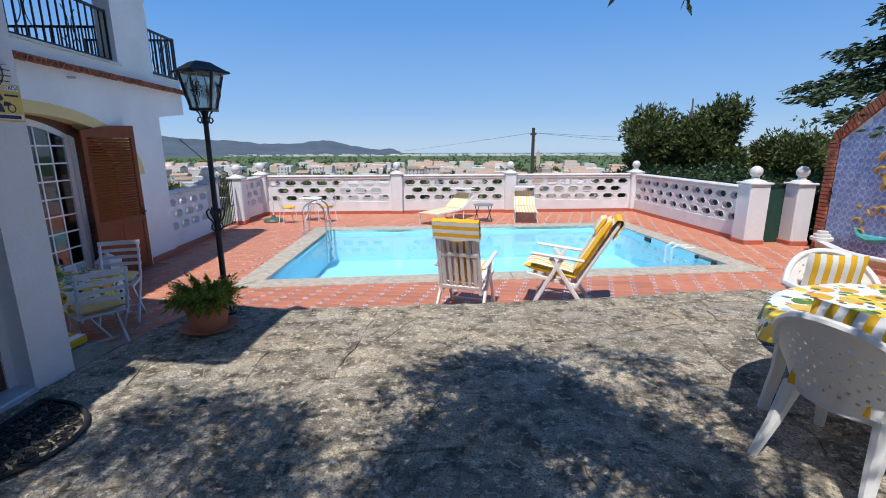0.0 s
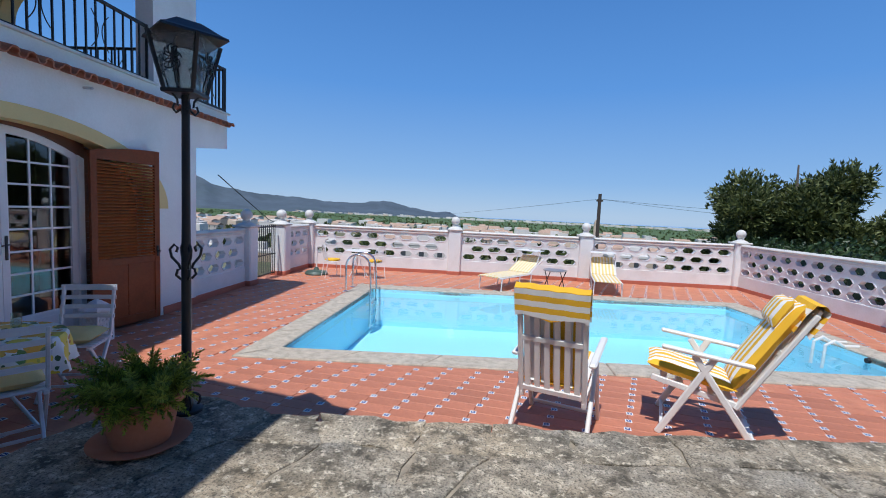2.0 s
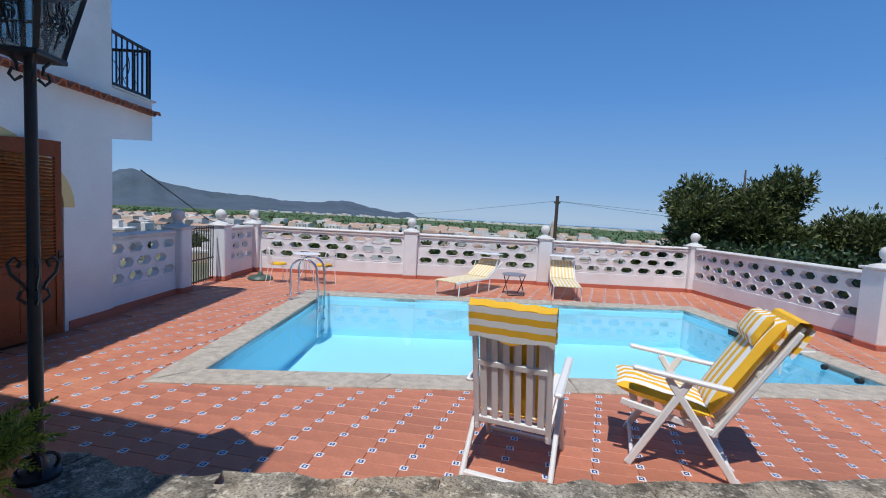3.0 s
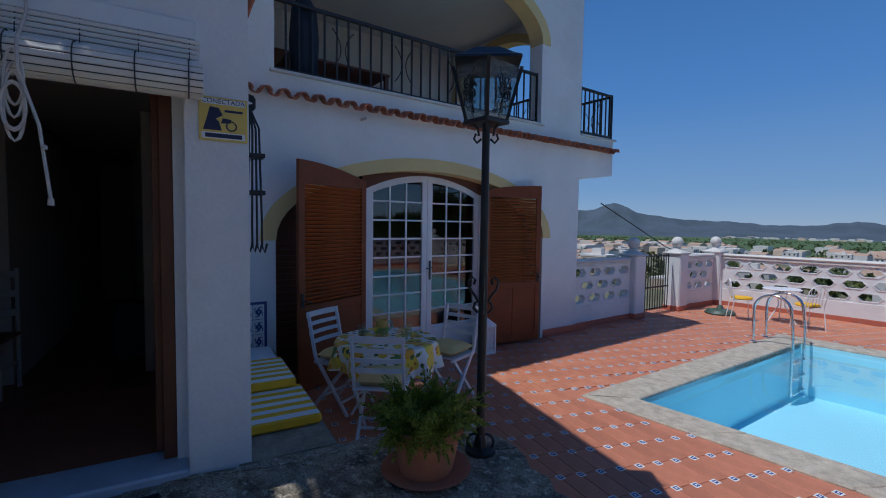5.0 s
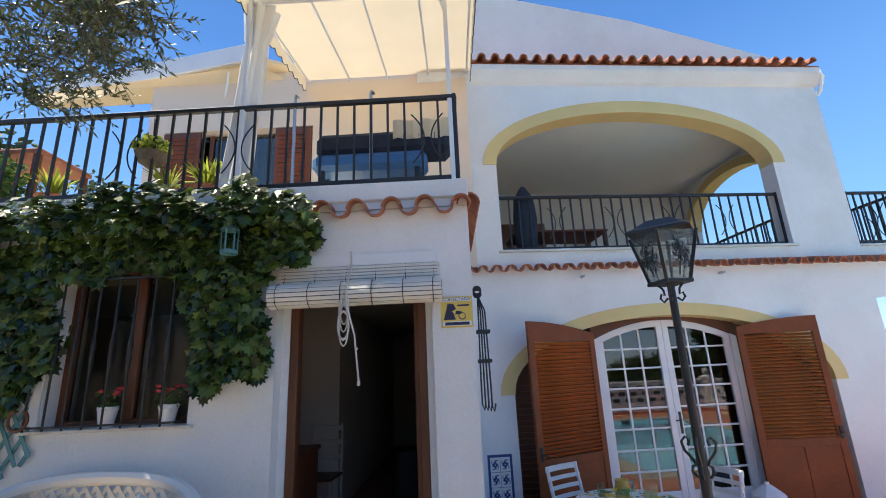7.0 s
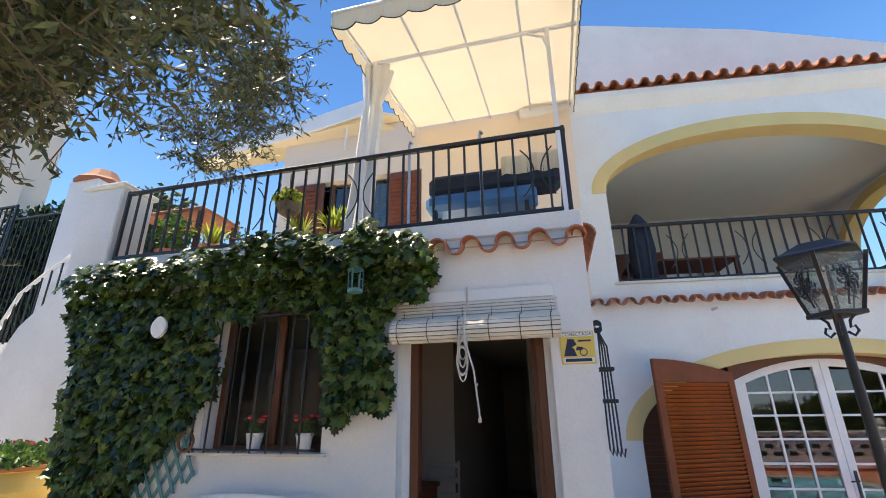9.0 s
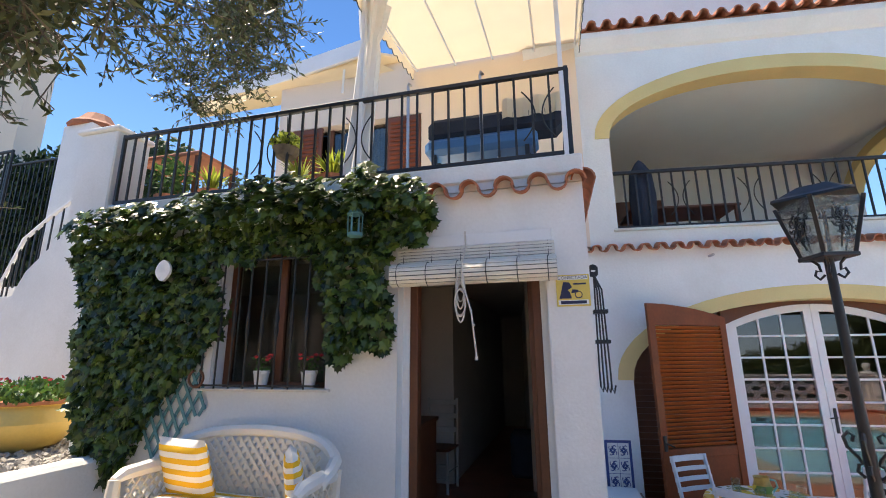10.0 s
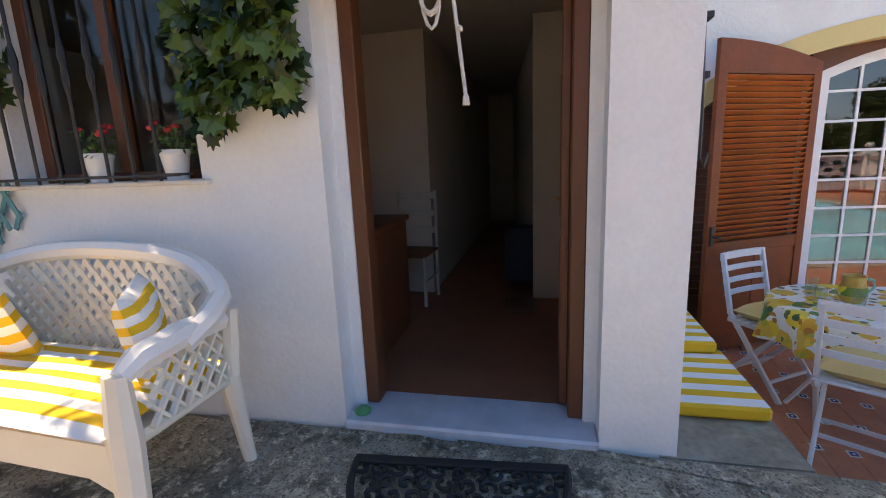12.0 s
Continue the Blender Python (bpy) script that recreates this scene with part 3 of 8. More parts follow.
def parapet_post(u, v, w=0.38, top=0.93):
    t = thing("parapet_post", POOL @ Matrix.Translation((u, v, 0)), "white square parapet post with a stone ball on top", "post", "parapet posts", "structure")
    h = w / 2
    part("shaft", Geo().box((-h, -h, DECK - 0.05), (h, h, top - 0.08), 0.025), PARAPET, t)
    part("skirting", Geo().box((-h - 0.014, -h - 0.014, DECK - 0.02), (h + 0.014, h + 0.014, DECK + 0.11), 0.02), SKIRT, t)
    part("cap", Geo().box((-h - 0.035, -h - 0.035, top - 0.09), (h + 0.035, h + 0.035, top - 0.04), 0.015).lathe([(h * 1.15, top - 0.05), (h * 0.95, top - 0.01), (0.09, top + 0.025), (0.075, top + 0.08)], n=16), SILL, t)
    part("ball", Geo().lathe([(0.001, 0.0)] + [(0.13 * math.sin(a * math.pi / 12), 0.13 - 0.13 * math.cos(a * math.pi / 12)) for a in range(1, 12)] + [(0.001, 0.26)], (0, 0, top + 0.06), 20), SILL, t, "pale stone ball", True)
    return t


PARV = 7.85
POSTS = [(-2.76, PARV), (1.69, PARV + 0.05), (5.51, PARV + 0.10), (9.86, PARV + 0.15)]
for u, v in POSTS:
    parapet_post(u, v)
parapet_post(10.06, 2.55, 0.46, 0.97)
parapet_post(10.98, 2.35, 0.40, 0.97)
parapet_post(-2.88, 4.33)
parapet_post(-2.84, 6.08)


def parapet_between(a, b, ha=0.19, hb=0.19):
    """A pierced wall from post to post."""
    d = math.hypot(b[0] - a[0], b[1] - a[1])
    m = POOL @ Matrix.Translation((a[0], a[1], 0)) @ pose(0, 0, 0, 0, 0, math.degrees(math.atan2(b[1] - a[1], b[0] - a[0])))
    parapet(d - ha - hb, m @ Matrix.Translation((ha, 0, 0)))


for a, b in zip(POSTS, POSTS[1:]):
    parapet_between(a, b)
parapet_between(POSTS[3], (10.06, 2.55), 0.19, 0.23)
parapet_between((-2.88, 4.33), (-2.86, 2.20), 0.19, 0.0)
parapet_between(POSTS[0], (-2.84, 6.08))


# ---- raised stone terrace ----
EDGE = [(-2.38, 4.03), (-2.30, 4.35), (-2.24, 4.85), (-1.85, 4.95), (-1.4, 4.92), (-1.12, 4.90), (-0.36, 5.01), (0.62, 5.15), (2.09, 5.47), (3.2, 5.70), (4.33, 5.86), (7.9, 6.2)]


def edge_y(x):
    for (xa, ya), (xb, yb) in zip(EDGE, EDGE[1:]):
        if xa <= x <= xb:
            return ya + (yb - ya) * (x - xa) / (xb - xa)
    return EDGE[0][1] if x < EDGE[0][0] else EDGE[-1][1]


g = Geo()
xs = [-2.38 + 10.28 * i / 60 for i in range(61)]
for xa, xb in zip(xs, xs[1:]):
    g.prism([(xa, -9.0), (xb, -9.0), (xb, edge_y(xb) - 0.04), (xa, edge_y(xa) - 0.04)], -0.75, -0.012)
g.box((-5.2, 3.4, -0.75), (-2.38, 4.0, -0.004))
terrace = structure("floor_stone_terrace", g, MORTAR, None, "raised terrace of weathered irregular flagstones with mossy joints")
rng = random.Random(4)
XS = [-2.36]
while XS[-1] < 7.4:
    XS.append(XS[-1] + rng.uniform(0.42, 0.78))
TS = [-0.03, 0.36]
while TS[-1] < 7.5:
    TS.append(TS[-1] + rng.uniform(0.42, 0.72))
corner = {}
for i, x in enumerate(XS):
    for j, t in enumerate(TS):
        jx = rng.uniform(-0.15, 0.15) if 0 < i < len(XS) - 1 else 0
        jt = rng.uniform(-0.14, 0.14) if j > 1 else rng.uniform(-0.05, 0.05)
        corner[i, j] = (x + jx, t + jt)


def flagstone(quad, k):
    r = random.Random(k)
    pts = []
    for (ax, at), (bx, bt) in zip(quad, quad[1:] + quad[:1]):
        for s in range(4):
            f = s / 4
            w = 0.0 if s == 0 else r.uniform(-0.035, 0.035)
            x, t = ax + (bx - ax) * f, at + (bt - at) * f
            dx, dt = bx - ax, bt - at
            ln = math.hypot(dx, dt)
            pts.append((x - dt / ln * w, t + dx / ln * w))
    cx, ct = sum(p[0] for p in pts) / len(pts), sum(p[1] for p in pts) / len(pts)
    def shrink(p, d):
        ln = math.hypot(p[0] - cx, p[1] - ct)
        f = max(0.2, (ln - d) / ln)
        return cx + (p[0] - cx) * f, ct + (p[1] - ct) * f
    h = r.uniform(-0.004, 0.005)
    tilt = (r.uniform(-0.012, 0.012), r.uniform(-0.012, 0.012))
    vs, n = [], len(pts)
    for d, z in ((0.002, -0.03), (0.003, -0.004), (0.012, 0.0)):
        for p in pts:
            x, t = shrink(p, d)
            vs.append((x, edge_y(x) - t, z + h + (x - cx) * tilt[0] + (t - ct) * tilt[1] + (noise.noise((x * 5, t * 5, k)) * 0.006 if z == 0 else 0)))
    vs.append((cx, edge_y(cx) - ct, h + 0.002))
    fs = [(i, (i + 1) % n, n + (i + 1) % n, n + i) for i in range(n)] + [(n + i, n + (i + 1) % n, 2 * n + (i + 1) % n, 2 * n + i) for i in range(n)]
    fs += [(2 * n + i, 2 * n + (i + 1) % n, 3 * n) for i in range(n)]
    return Geo().add(vs, fs)


for i in range(len(XS) - 1):
    for j in range(len(TS) - 1):
        quad = [corner[i, j], corner[i + 1, j], corner[i + 1, j + 1], corner[i, j + 1]]
        part("flagstone", flagstone(quad, i * 40 + j), STONE, terrace, smooth=True)
# rough rubble face of the terrace edge, one stone after another
for k in range(34):
    x0 = -2.2 + k * 0.29
    for row in range(2):
        xa, xb = x0 + 0.1 * row + rng.uniform(0, 0.05), x0 + 0.27 + 0.1 * row
        zt = -0.04 - 0.2 * row
        rs = Geo().box((0, -0.10, -0.185), (math.hypot(xb - xa, edge_y(xb) - edge_y(xa)), 0.015 + rng.uniform(0, 0.03), 0), 0.03)
        o = part("rubble_stone", rs, STONE, terrace)
        o.matrix_basis = Matrix.Translation((xa, edge_y(xa) - 0.04, zt)) @ pose(0, 0, 0, 0, 0, math.degrees(math.atan2(edge_y(xb) - edge_y(xa), xb - xa)))


# ---- walls with arched openings ----
def arched_wall(s0, s1, z0, z1, t0, t1, openings):
    """Wall along y from s0 to s1, thickness t0..t1 in x. An opening: centre, half width, sill, spring, apex."""
    cuts = {s0, s1}
    for c, h, zb, zs, za in openings:
        cuts |= {c + h * math.cos(math.pi * k / 28) for k in range(29)}
    cuts = sorted(c for c in cuts if s0 <= c <= s1)
    def top(o, s):
        c, h, zb, zs, za = o
        return zs + (za - zs) * math.sqrt(max(0, 1 - ((s - c) / h) ** 2))
    g = Geo()
    for a, b in zip(cuts, cuts[1:]):
        mid = (a + b) / 2
        za = zb_ = z0
        for o in sorted((o for o in openings if abs(mid - o[0]) < o[1]), key=lambda o: o[2]):
            if o[2] > za + 1e-4:
                g.prism([(a, za), (b, zb_), (b, o[2]), (a, o[2])], t0, t1, "x")
            za, zb_ = top(o, a), top(o, b)
        g.prism([(a, za), (b, zb_), (b, z1), (a, z1)], t0, t1, "x")
    return g.mesh("wall", PLASTER, weld=True)


def arch_line(c, h, zb, zs, za, n=28):
    return [(c - h, zb)] + [(c - h * math.cos(math.pi * k / n), zs + (za - zs) * math.sin(math.pi * k / n)) for k in range(n + 1)] + [(c + h, zb)]


WU = -2.69                                  # outer face of the arched house wall in the POOL frame
LOW = (-0.96, 2.22, -0.60, 1.27, 2.20)
UPP = (-1.02, 2.165, 3.13, 4.50, 5.335)
VC = 2.19                                   # far corner of the house
structure("wall_house_front", arched_wall(-4.3, VC, -0.6, 6.06, WU - 0.28, WU, [LOW, UPP]), PLASTER, POOL, "white rendered house wall with two wide arches")
g = Geo()
g.ring_prism(arch_line(LOW[0], 2.40, 1.25, 1.27, 2.365), arch_line(LOW[0], 2.215, 1.25, 1.27, 2.195), WU - 0.275, WU + 0.012, "x")
structure("trim_lower_arch", g, OCHRE, POOL, "ochre painted arch surround")
g = Geo()
g.ring_prism(arch_line(UPP[0], 2.355, 4.47, 4.50, 5.53), arch_line(UPP[0], 2.16, 4.47, 4.50, 5.33), WU - 0.275, WU + 0.012, "x")
structure("trim_upper_arch", g, OCHRE, POOL, "ochre painted arch surround")
# house end wall with its side arch, back walls, floors and ceilings
structure("wall_house_end", arched_wall(-WU + 0.285, 7.5, -0.6, 6.06, -0.25, 0.0, [(4.72, 1.36, 3.13, 4.40, 5.22)]), PLASTER, POOL @ pose(0, VC, 0, 0, 0, 90), "white rendered end wall")
g = Geo()
g.ring_prism(arch_line(4.72, 1.52, 4.37, 4.40, 5.38), arch_line(4.72, 1.355, 4.37, 4.40, 5.215), -0.262, 0.012, "x")
structure("trim_side_arch", g, OCHRE, POOL @ pose(0, VC, 0, 0, 0, 90), "ochre painted arch surround")
structure("wall_house_back", Geo().box((-7.6, -4.3, -0.6), (-7.5, VC, 6.06)), PLASTER, POOL)
structure("wall_house_side", Geo().box((-7.5, -4.4, -0.6), (WU - 0.285, -4.3, 6.06)), PLASTER, POOL)
structure("floor_loggia", Geo().box((-7.5, -4.3, 2.85), (WU - 0.285, VC - 0.255, 3.08)), TERRA, POOL)
structure("ceiling_loggia", Geo().box((-6.4, -4.3, 5.42), (WU - 0.285, VC - 0.255, 5.55)), CEILING, POOL)
structure("wall_loggia_back", Geo().box((-6.4, -4.3, 3.08), (-6.25, VC - 0.255, 5.42)), CEILING, POOL)
structure("wall_loggia_side", Geo().box((-6.25, -4.3, 3.08), (WU - 0.285, -3.9, 5.42)), CEILING, POOL)
structure("floor_house", Geo().box((-7.5, -4.3, -0.75), (WU - 0.01, VC - 0.255, DECK - 0.01)), ROOMFLOOR, POOL)
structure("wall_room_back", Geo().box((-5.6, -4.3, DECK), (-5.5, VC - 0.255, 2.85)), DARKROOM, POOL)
structure("baseboard_house", Geo().box((WU, 1.32, DECK - 0.01), (WU + 0.015, VC + 0.3, DECK + 0.12), 0.004), SKIRT, POOL, "red tile skirting")
structure("sill_loggia", Geo().box((WU - 0.30, -3.24, 3.13), (WU + 0.05, 1.20, 3.165), 0.008), SILL, POOL, "pale stone sill")
# balcony slab round the corner with sloping soffit
g = Geo().prism([(VC, 2.33), (3.18, 2.44), (3.18, 3.10), (VC, 3.10)], -4.4, WU, "x")
structure("balcony_slab", g, PLASTER, POOL, "white rendered balcony slab")
structure("sill_balcony", Geo().box((-4.4, VC, 3.10), (WU + 0.04, 3.24, 3.135), 0.008), SILL, POOL)
# main roof and the gable behind it
g = Geo().prism([(WU + 0.12, 6.06), (WU + 0.12, 6.12), (-5.2, 6.80), (-7.9, 6.14), (-7.9, 6.06)], -4.4, VC + 0.05, "y")
structure("roof_main", g, CLAY, POOL)
structure("cornice_main", Geo().prism([(WU, 5.80), (WU + 0.05, 5.83), (WU + 0.16, 5.97), (WU + 0.16, 6.06), (WU, 6.06)], -4.3, VC + 0.03, "y"), PLASTER, POOL, "white moulded cornice")
g = Geo().prism([(-5.2, 6.4), (3.2, 6.4), (3.2, 7.52), (0.15, 8.42), (-2.65, 8.97), (-5.2, 9.3)], -4.4, -4.2, "x")
structure("wall_gable_behind", g, PLASTER, POOL, "pale rendered gable wall behind the roof")


# ---- rows of clay roof tiles ----
def tile_mesh(r, ln, up=True):
    g, n, vs = Geo(), 9, []
    for x, rr in ((0, r), (ln, r * 0.88)):
        for k in (0, 1):
            for i in range(n):
                a = math.pi * i / (n - 1)
                q = rr - 0.014 * k
                vs.append((x, q * math.cos(a), q * math.sin(a) * (1 if up else -1)))
    fs = []
    for i in range(n - 1):
        fs += [(i, i + 1, 2 * n + i + 1, 2 * n + i), (n + i, 3 * n + i, 3 * n + i + 1, n + i + 1), (i, n + i, n + i + 1, i + 1), (2 * n + i, 2 * n + i + 1, 3 * n + i + 1, 3 * n + i)]
    fs += [(0, 2 * n, 3 * n, n), (n - 1, 2 * n - 1, 4 * n - 1, 3 * n - 1)]
    return g.add(vs, fs).mesh("clay_tile", CLAY, True)


def eave(name, m, length, pitch, ln, drop, label):
    """A row of half-round tiles, covers over channels, sticking out along -x of their own frame and running along y."""
    t = thing(name, m, label, "roof tiles", kind="structure")
    r = pitch * 0.30
    cover, pan = tile_mesh(r, ln), tile_mesh(r * 0.95, ln, False)
    n = int(length / pitch)
    for i in range(n):
        for me, y, z in ((cover, (i + 0.5) * pitch, 0.0), (pan, i * pitch, 0.012)):
            o = new("tile", me)
            o.parent = t
            o.matrix_basis = pose(rng.uniform(-0.01, 0.01), y + rng.uniform(-0.008, 0.008), z, rng.uniform(-2, 2), drop + rng.uniform(-1.5, 1.5), rng.uniform(-1.5, 1.5))
    return t


eave("eave_main_roof", POOL @ pose(WU + 0.24, -4.3, 6.12) @ Matrix.Diagonal((-1, 1, 1, 1)), 6.5, 0.215, 0.5, -14, "row of red clay roof tiles along the eave")
eave("eave_between_floors", POOL @ pose(WU + 0.16, -4.0, 2.87) @ Matrix.Diagonal((-1, 1, 1, 1)), 7.2, 0.20, 0.22, -14, "narrow row of red clay tiles between the floors")

# ---- the low block with the kitchen door and its roof terrace ----
BX = -2.39
DY0, DY1 = 1.90, 3.14
g = Geo()
ys, zs = (-1.45, 0.10, 1.25, DY0, DY1, 3.47), (-0.3, 1.27, 2.30, 2.57, 2.92)
for i in range(5):
    for j in range(4):
        window_cell, door_cell = i == 1 and j in (1, 2), i == 3 and j < 2
        if not window_cell and not door_cell:
            g.box((BX - 0.30, ys[i], zs[j]), (BX, ys[i + 1], zs[j + 1]))
structure("wall_block_front", g.mesh("wall_block_front", PLASTER, weld=True), PLASTER, None, "white rendered wall with a door and a barred window", False)
structure("wall_block_side", Geo().box((-5.0, 3.17, -0.6), (BX - 0.30, 3.47, 2.92), 0.0), PLASTER)
structure("wall_block_far_side", Geo().box((-5.0, -1.55, -0.3), (BX - 0.30, -1.45, 2.92)), PLASTER)
structure("wall_flank_behind_ivy", Geo().box((-3.6, -6.5, -0.3), (-3.3, -2.0, 2.4)), PLASTER)
structure("floor_roof_terrace", Geo().box((-4.9, -1.95, 2.92), (BX - 0.02, 3.47, 3.10)), SILL)
structure("coping_roof_terrace", Geo().box((BX - 0.30, -1.45, 3.0), (BX + 0.03, 3.485, 3.165), 0.012).box((BX - 0.3, -1.45, 2.93), (BX + 0.005, 3.46, 3.0)), PLASTER, None, "white rendered terrace edge")
structure("wall_terrace_pier", Geo().box((BX - 0.42, -2.03, 2.92), (BX + 0.01, -1.50, 4.08), 0.015).box((BX - 0.46, -2.07, 4.08), (BX + 0.05, -1.46, 4.13), 0.012), PLASTER, None, "white rendered pier at the terrace corner")
structure("wall_terrace_back", Geo().box((-5.05, -1.15, 2.92), (-4.78, -0.88, 6.3)).box((-5.05, -0.88, 5.2), (-4.78, 1.35, 6.3)).box((-5.05, 1.35, 2.92), (-4.78, 3.66, 6.3)), PLASTER_WARM, None, "peach rendered upper wall")
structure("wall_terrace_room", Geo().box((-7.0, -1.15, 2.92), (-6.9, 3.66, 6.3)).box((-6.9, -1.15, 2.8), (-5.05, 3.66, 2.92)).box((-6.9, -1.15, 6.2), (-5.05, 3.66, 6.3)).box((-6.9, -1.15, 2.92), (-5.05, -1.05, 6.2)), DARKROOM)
eave("eave_block", Matrix.Translation((BX + 0.13, 2.13, 2.90)) @ Matrix.Diagonal((-1, 1, 1, 1)), 1.45, 0.285, 0.36, -12, "row of large red clay tiles over the kitchen door")
side_eave = thing("eave_block_side", pose(BX + 0.02, 3.50, 2.99, 0, 0, -90), "clay verge tiles along the block's side", "roof tiles", kind="structure")
VERGE = tile_mesh(0.10, 0.42)
for k in range(5):
    o = new("tile", VERGE)
    o.parent = side_eave
    o.matrix_basis = pose(0.02, -0.42 * k, -0.05 + 0.03 * k, 0, 0, -90)
# rooms behind the door
structure("floor_kitchen", Geo().box((-9.5, -1.9, -0.3), (BX - 0.30, 3.17, 0.04)), ROOMFLOOR)
structure("ceiling_kitchen", Geo().box((-9.5, -1.9, 2.45), (BX - 0.30, 3.17, 2.55)), INTERIOR)
structure("wall_kitchen_end", Geo().box((-9.6, -1.9, 0), (-9.5, 3.17, 2.5)), INTERIOR)
structure("wall_corridor_left", Geo().box((-9.5, 1.75, 0.04), (-4.6, 1.85, 2.45)), INTERIOR)
structure("wall_kitchen_back", Geo().box((-4.7, -1.9, 0.04), (-4.6, 1.75, 2.45)), INTERIOR)
structure("wall_corridor_lining", Geo().box((-5.0, 3.14, 0.04), (BX - 0.302, 3.167, 2.45)), INTERIOR)
# added box that hides the bright end of the house wall here
structure("wall_corridor_pier", Geo().box((-5.3, 2.80, 0.04), (-4.50, 3.138, 2.45)), INTERIOR)
structure("wall_corridor_right", Geo().box((-9.5, 3.17, -0.3), (-5.0, 3.27, 2.5)), INTERIOR)
# stair flank, planter and gravel bed
g = Geo().prism([(-6.2, -0.3), (-1.55, -0.3), (-1.55, 2.90), (-2.6, 3.30), (-3.05, 3.30), (-3.35, 3.12), (-3.81, 2.72), (-4.17, 2.05), (-4.6, 1.3), (-6.2, 0.4)], -3.42, -3.22, "x")
structure("wall_stair_flank", g, PLASTER, None, "white rendered stair flank wall")
structure("wall_planter", Geo().box((BX - 0.2, -1.06, -0.3), (0.6, -0.84, 0.69), 0.035), PLASTER, None, "low white rendered planter wall")
structure("bed_gravel", Geo().box((-3.3, -6.0, -0.3), (0.6, -1.06, 0.66)), GRAVEL, None, "bed of pale gravel")
# unseen walls that close the garden, raised to cut some sky light
structure("wall_garden_back", Geo().box((-3.6, -9.1, -0.6), (9.0, -8.9, 3.4)), PLASTER_WARM)
structure("wall_garden_side", Geo().box((7.9, -9.0, -0.6), (8.1, 3.5, 3.0)), PLASTER_WARM)


# ---- railings ----
def railing(name, m, length, height, label, step=0.125, motifs=(), ends=True):
    """A black iron railing along its own x from z = 0, with bowed X motifs at the given places."""
    t = thing(name, m, label, "railing")
    part("top_rail", Geo().box((0, -0.024, height - 0.042), (length, 0.024, height), 0.006), IRON, t)
    part("bottom_rail", Geo().box((0, -0.018, 0.025), (length, 0.018, 0.06), 0.003), IRON, t)
    n = round(length / step)
    me = Geo().box((-0.010, -0.010, 0.0), (0.010, 0.010, height - 0.02)).mesh("baluster", IRON)
    for i in range(n + 1):
        b = new("baluster", me)
        b.parent = t
        b.location = (length * i / n, 0, 0)
    for x in motifs:
        g = Geo()
        for sgn in (-1, 1):
            g.tube([(x + sgn * (0.03 + 0.11 * (abs(k - 6) / 6) ** 2), -0.012, height * (0.22 + 0.56 * k / 12)) for k in range(13)], 0.007, 5)
        part("bowed_motif", g, IRON, t)
    if ends:
        for x in (0, length):
            part("end_post", Geo().box((x - 0.018, -0.018, 0.0), (x + 0.018, 0.018, height + 0.01), 0.004), IRON, t)
    return t


railing("loggia_railing", POOL @ pose(WU - 0.10, -3.18, 3.165, 0, 0, 90), 4.32, 0.84, "black wrought iron railing in the loggia arch", 0.155, (0.85, 1.72, 2.6, 3.45))
railing("side_arch_railing", POOL @ pose(-3.38, VC - 0.12, 3.13, 0, 0, 180), 2.68, 0.85, "black wrought iron railing in the side arch", 0.13, (0.7, 1.9))
bal = railing("balcony_railing", POOL @ pose(WU - 0.03, VC + 0.02, 3.135, 0, 0, 90), 0.88, 0.84, "black wrought iron balcony railing", 0.125, (0.44,))
railing("balcony_side_railing", POOL @ pose(WU - 0.03, 3.15, 3.135, 0, 0, 180), 1.8, 0.84, "black wrought iron balcony railing", 0.125, (0.5, 1.3))
railing("terrace_railing", pose(BX - 0.04, -1.44, 3.165, 0, 0, 90), 4.85, 0.85, "black wrought iron railing round the roof terrace", 0.15, (1.865, 2.90, 4.60))
railing("terrace_side_railing", pose(BX - 0.04, 3.41, 3.165, 0, 0, 180), 2.2, 0.85, "black wrought iron railing at the terrace's side", 0.15, (1.1,))


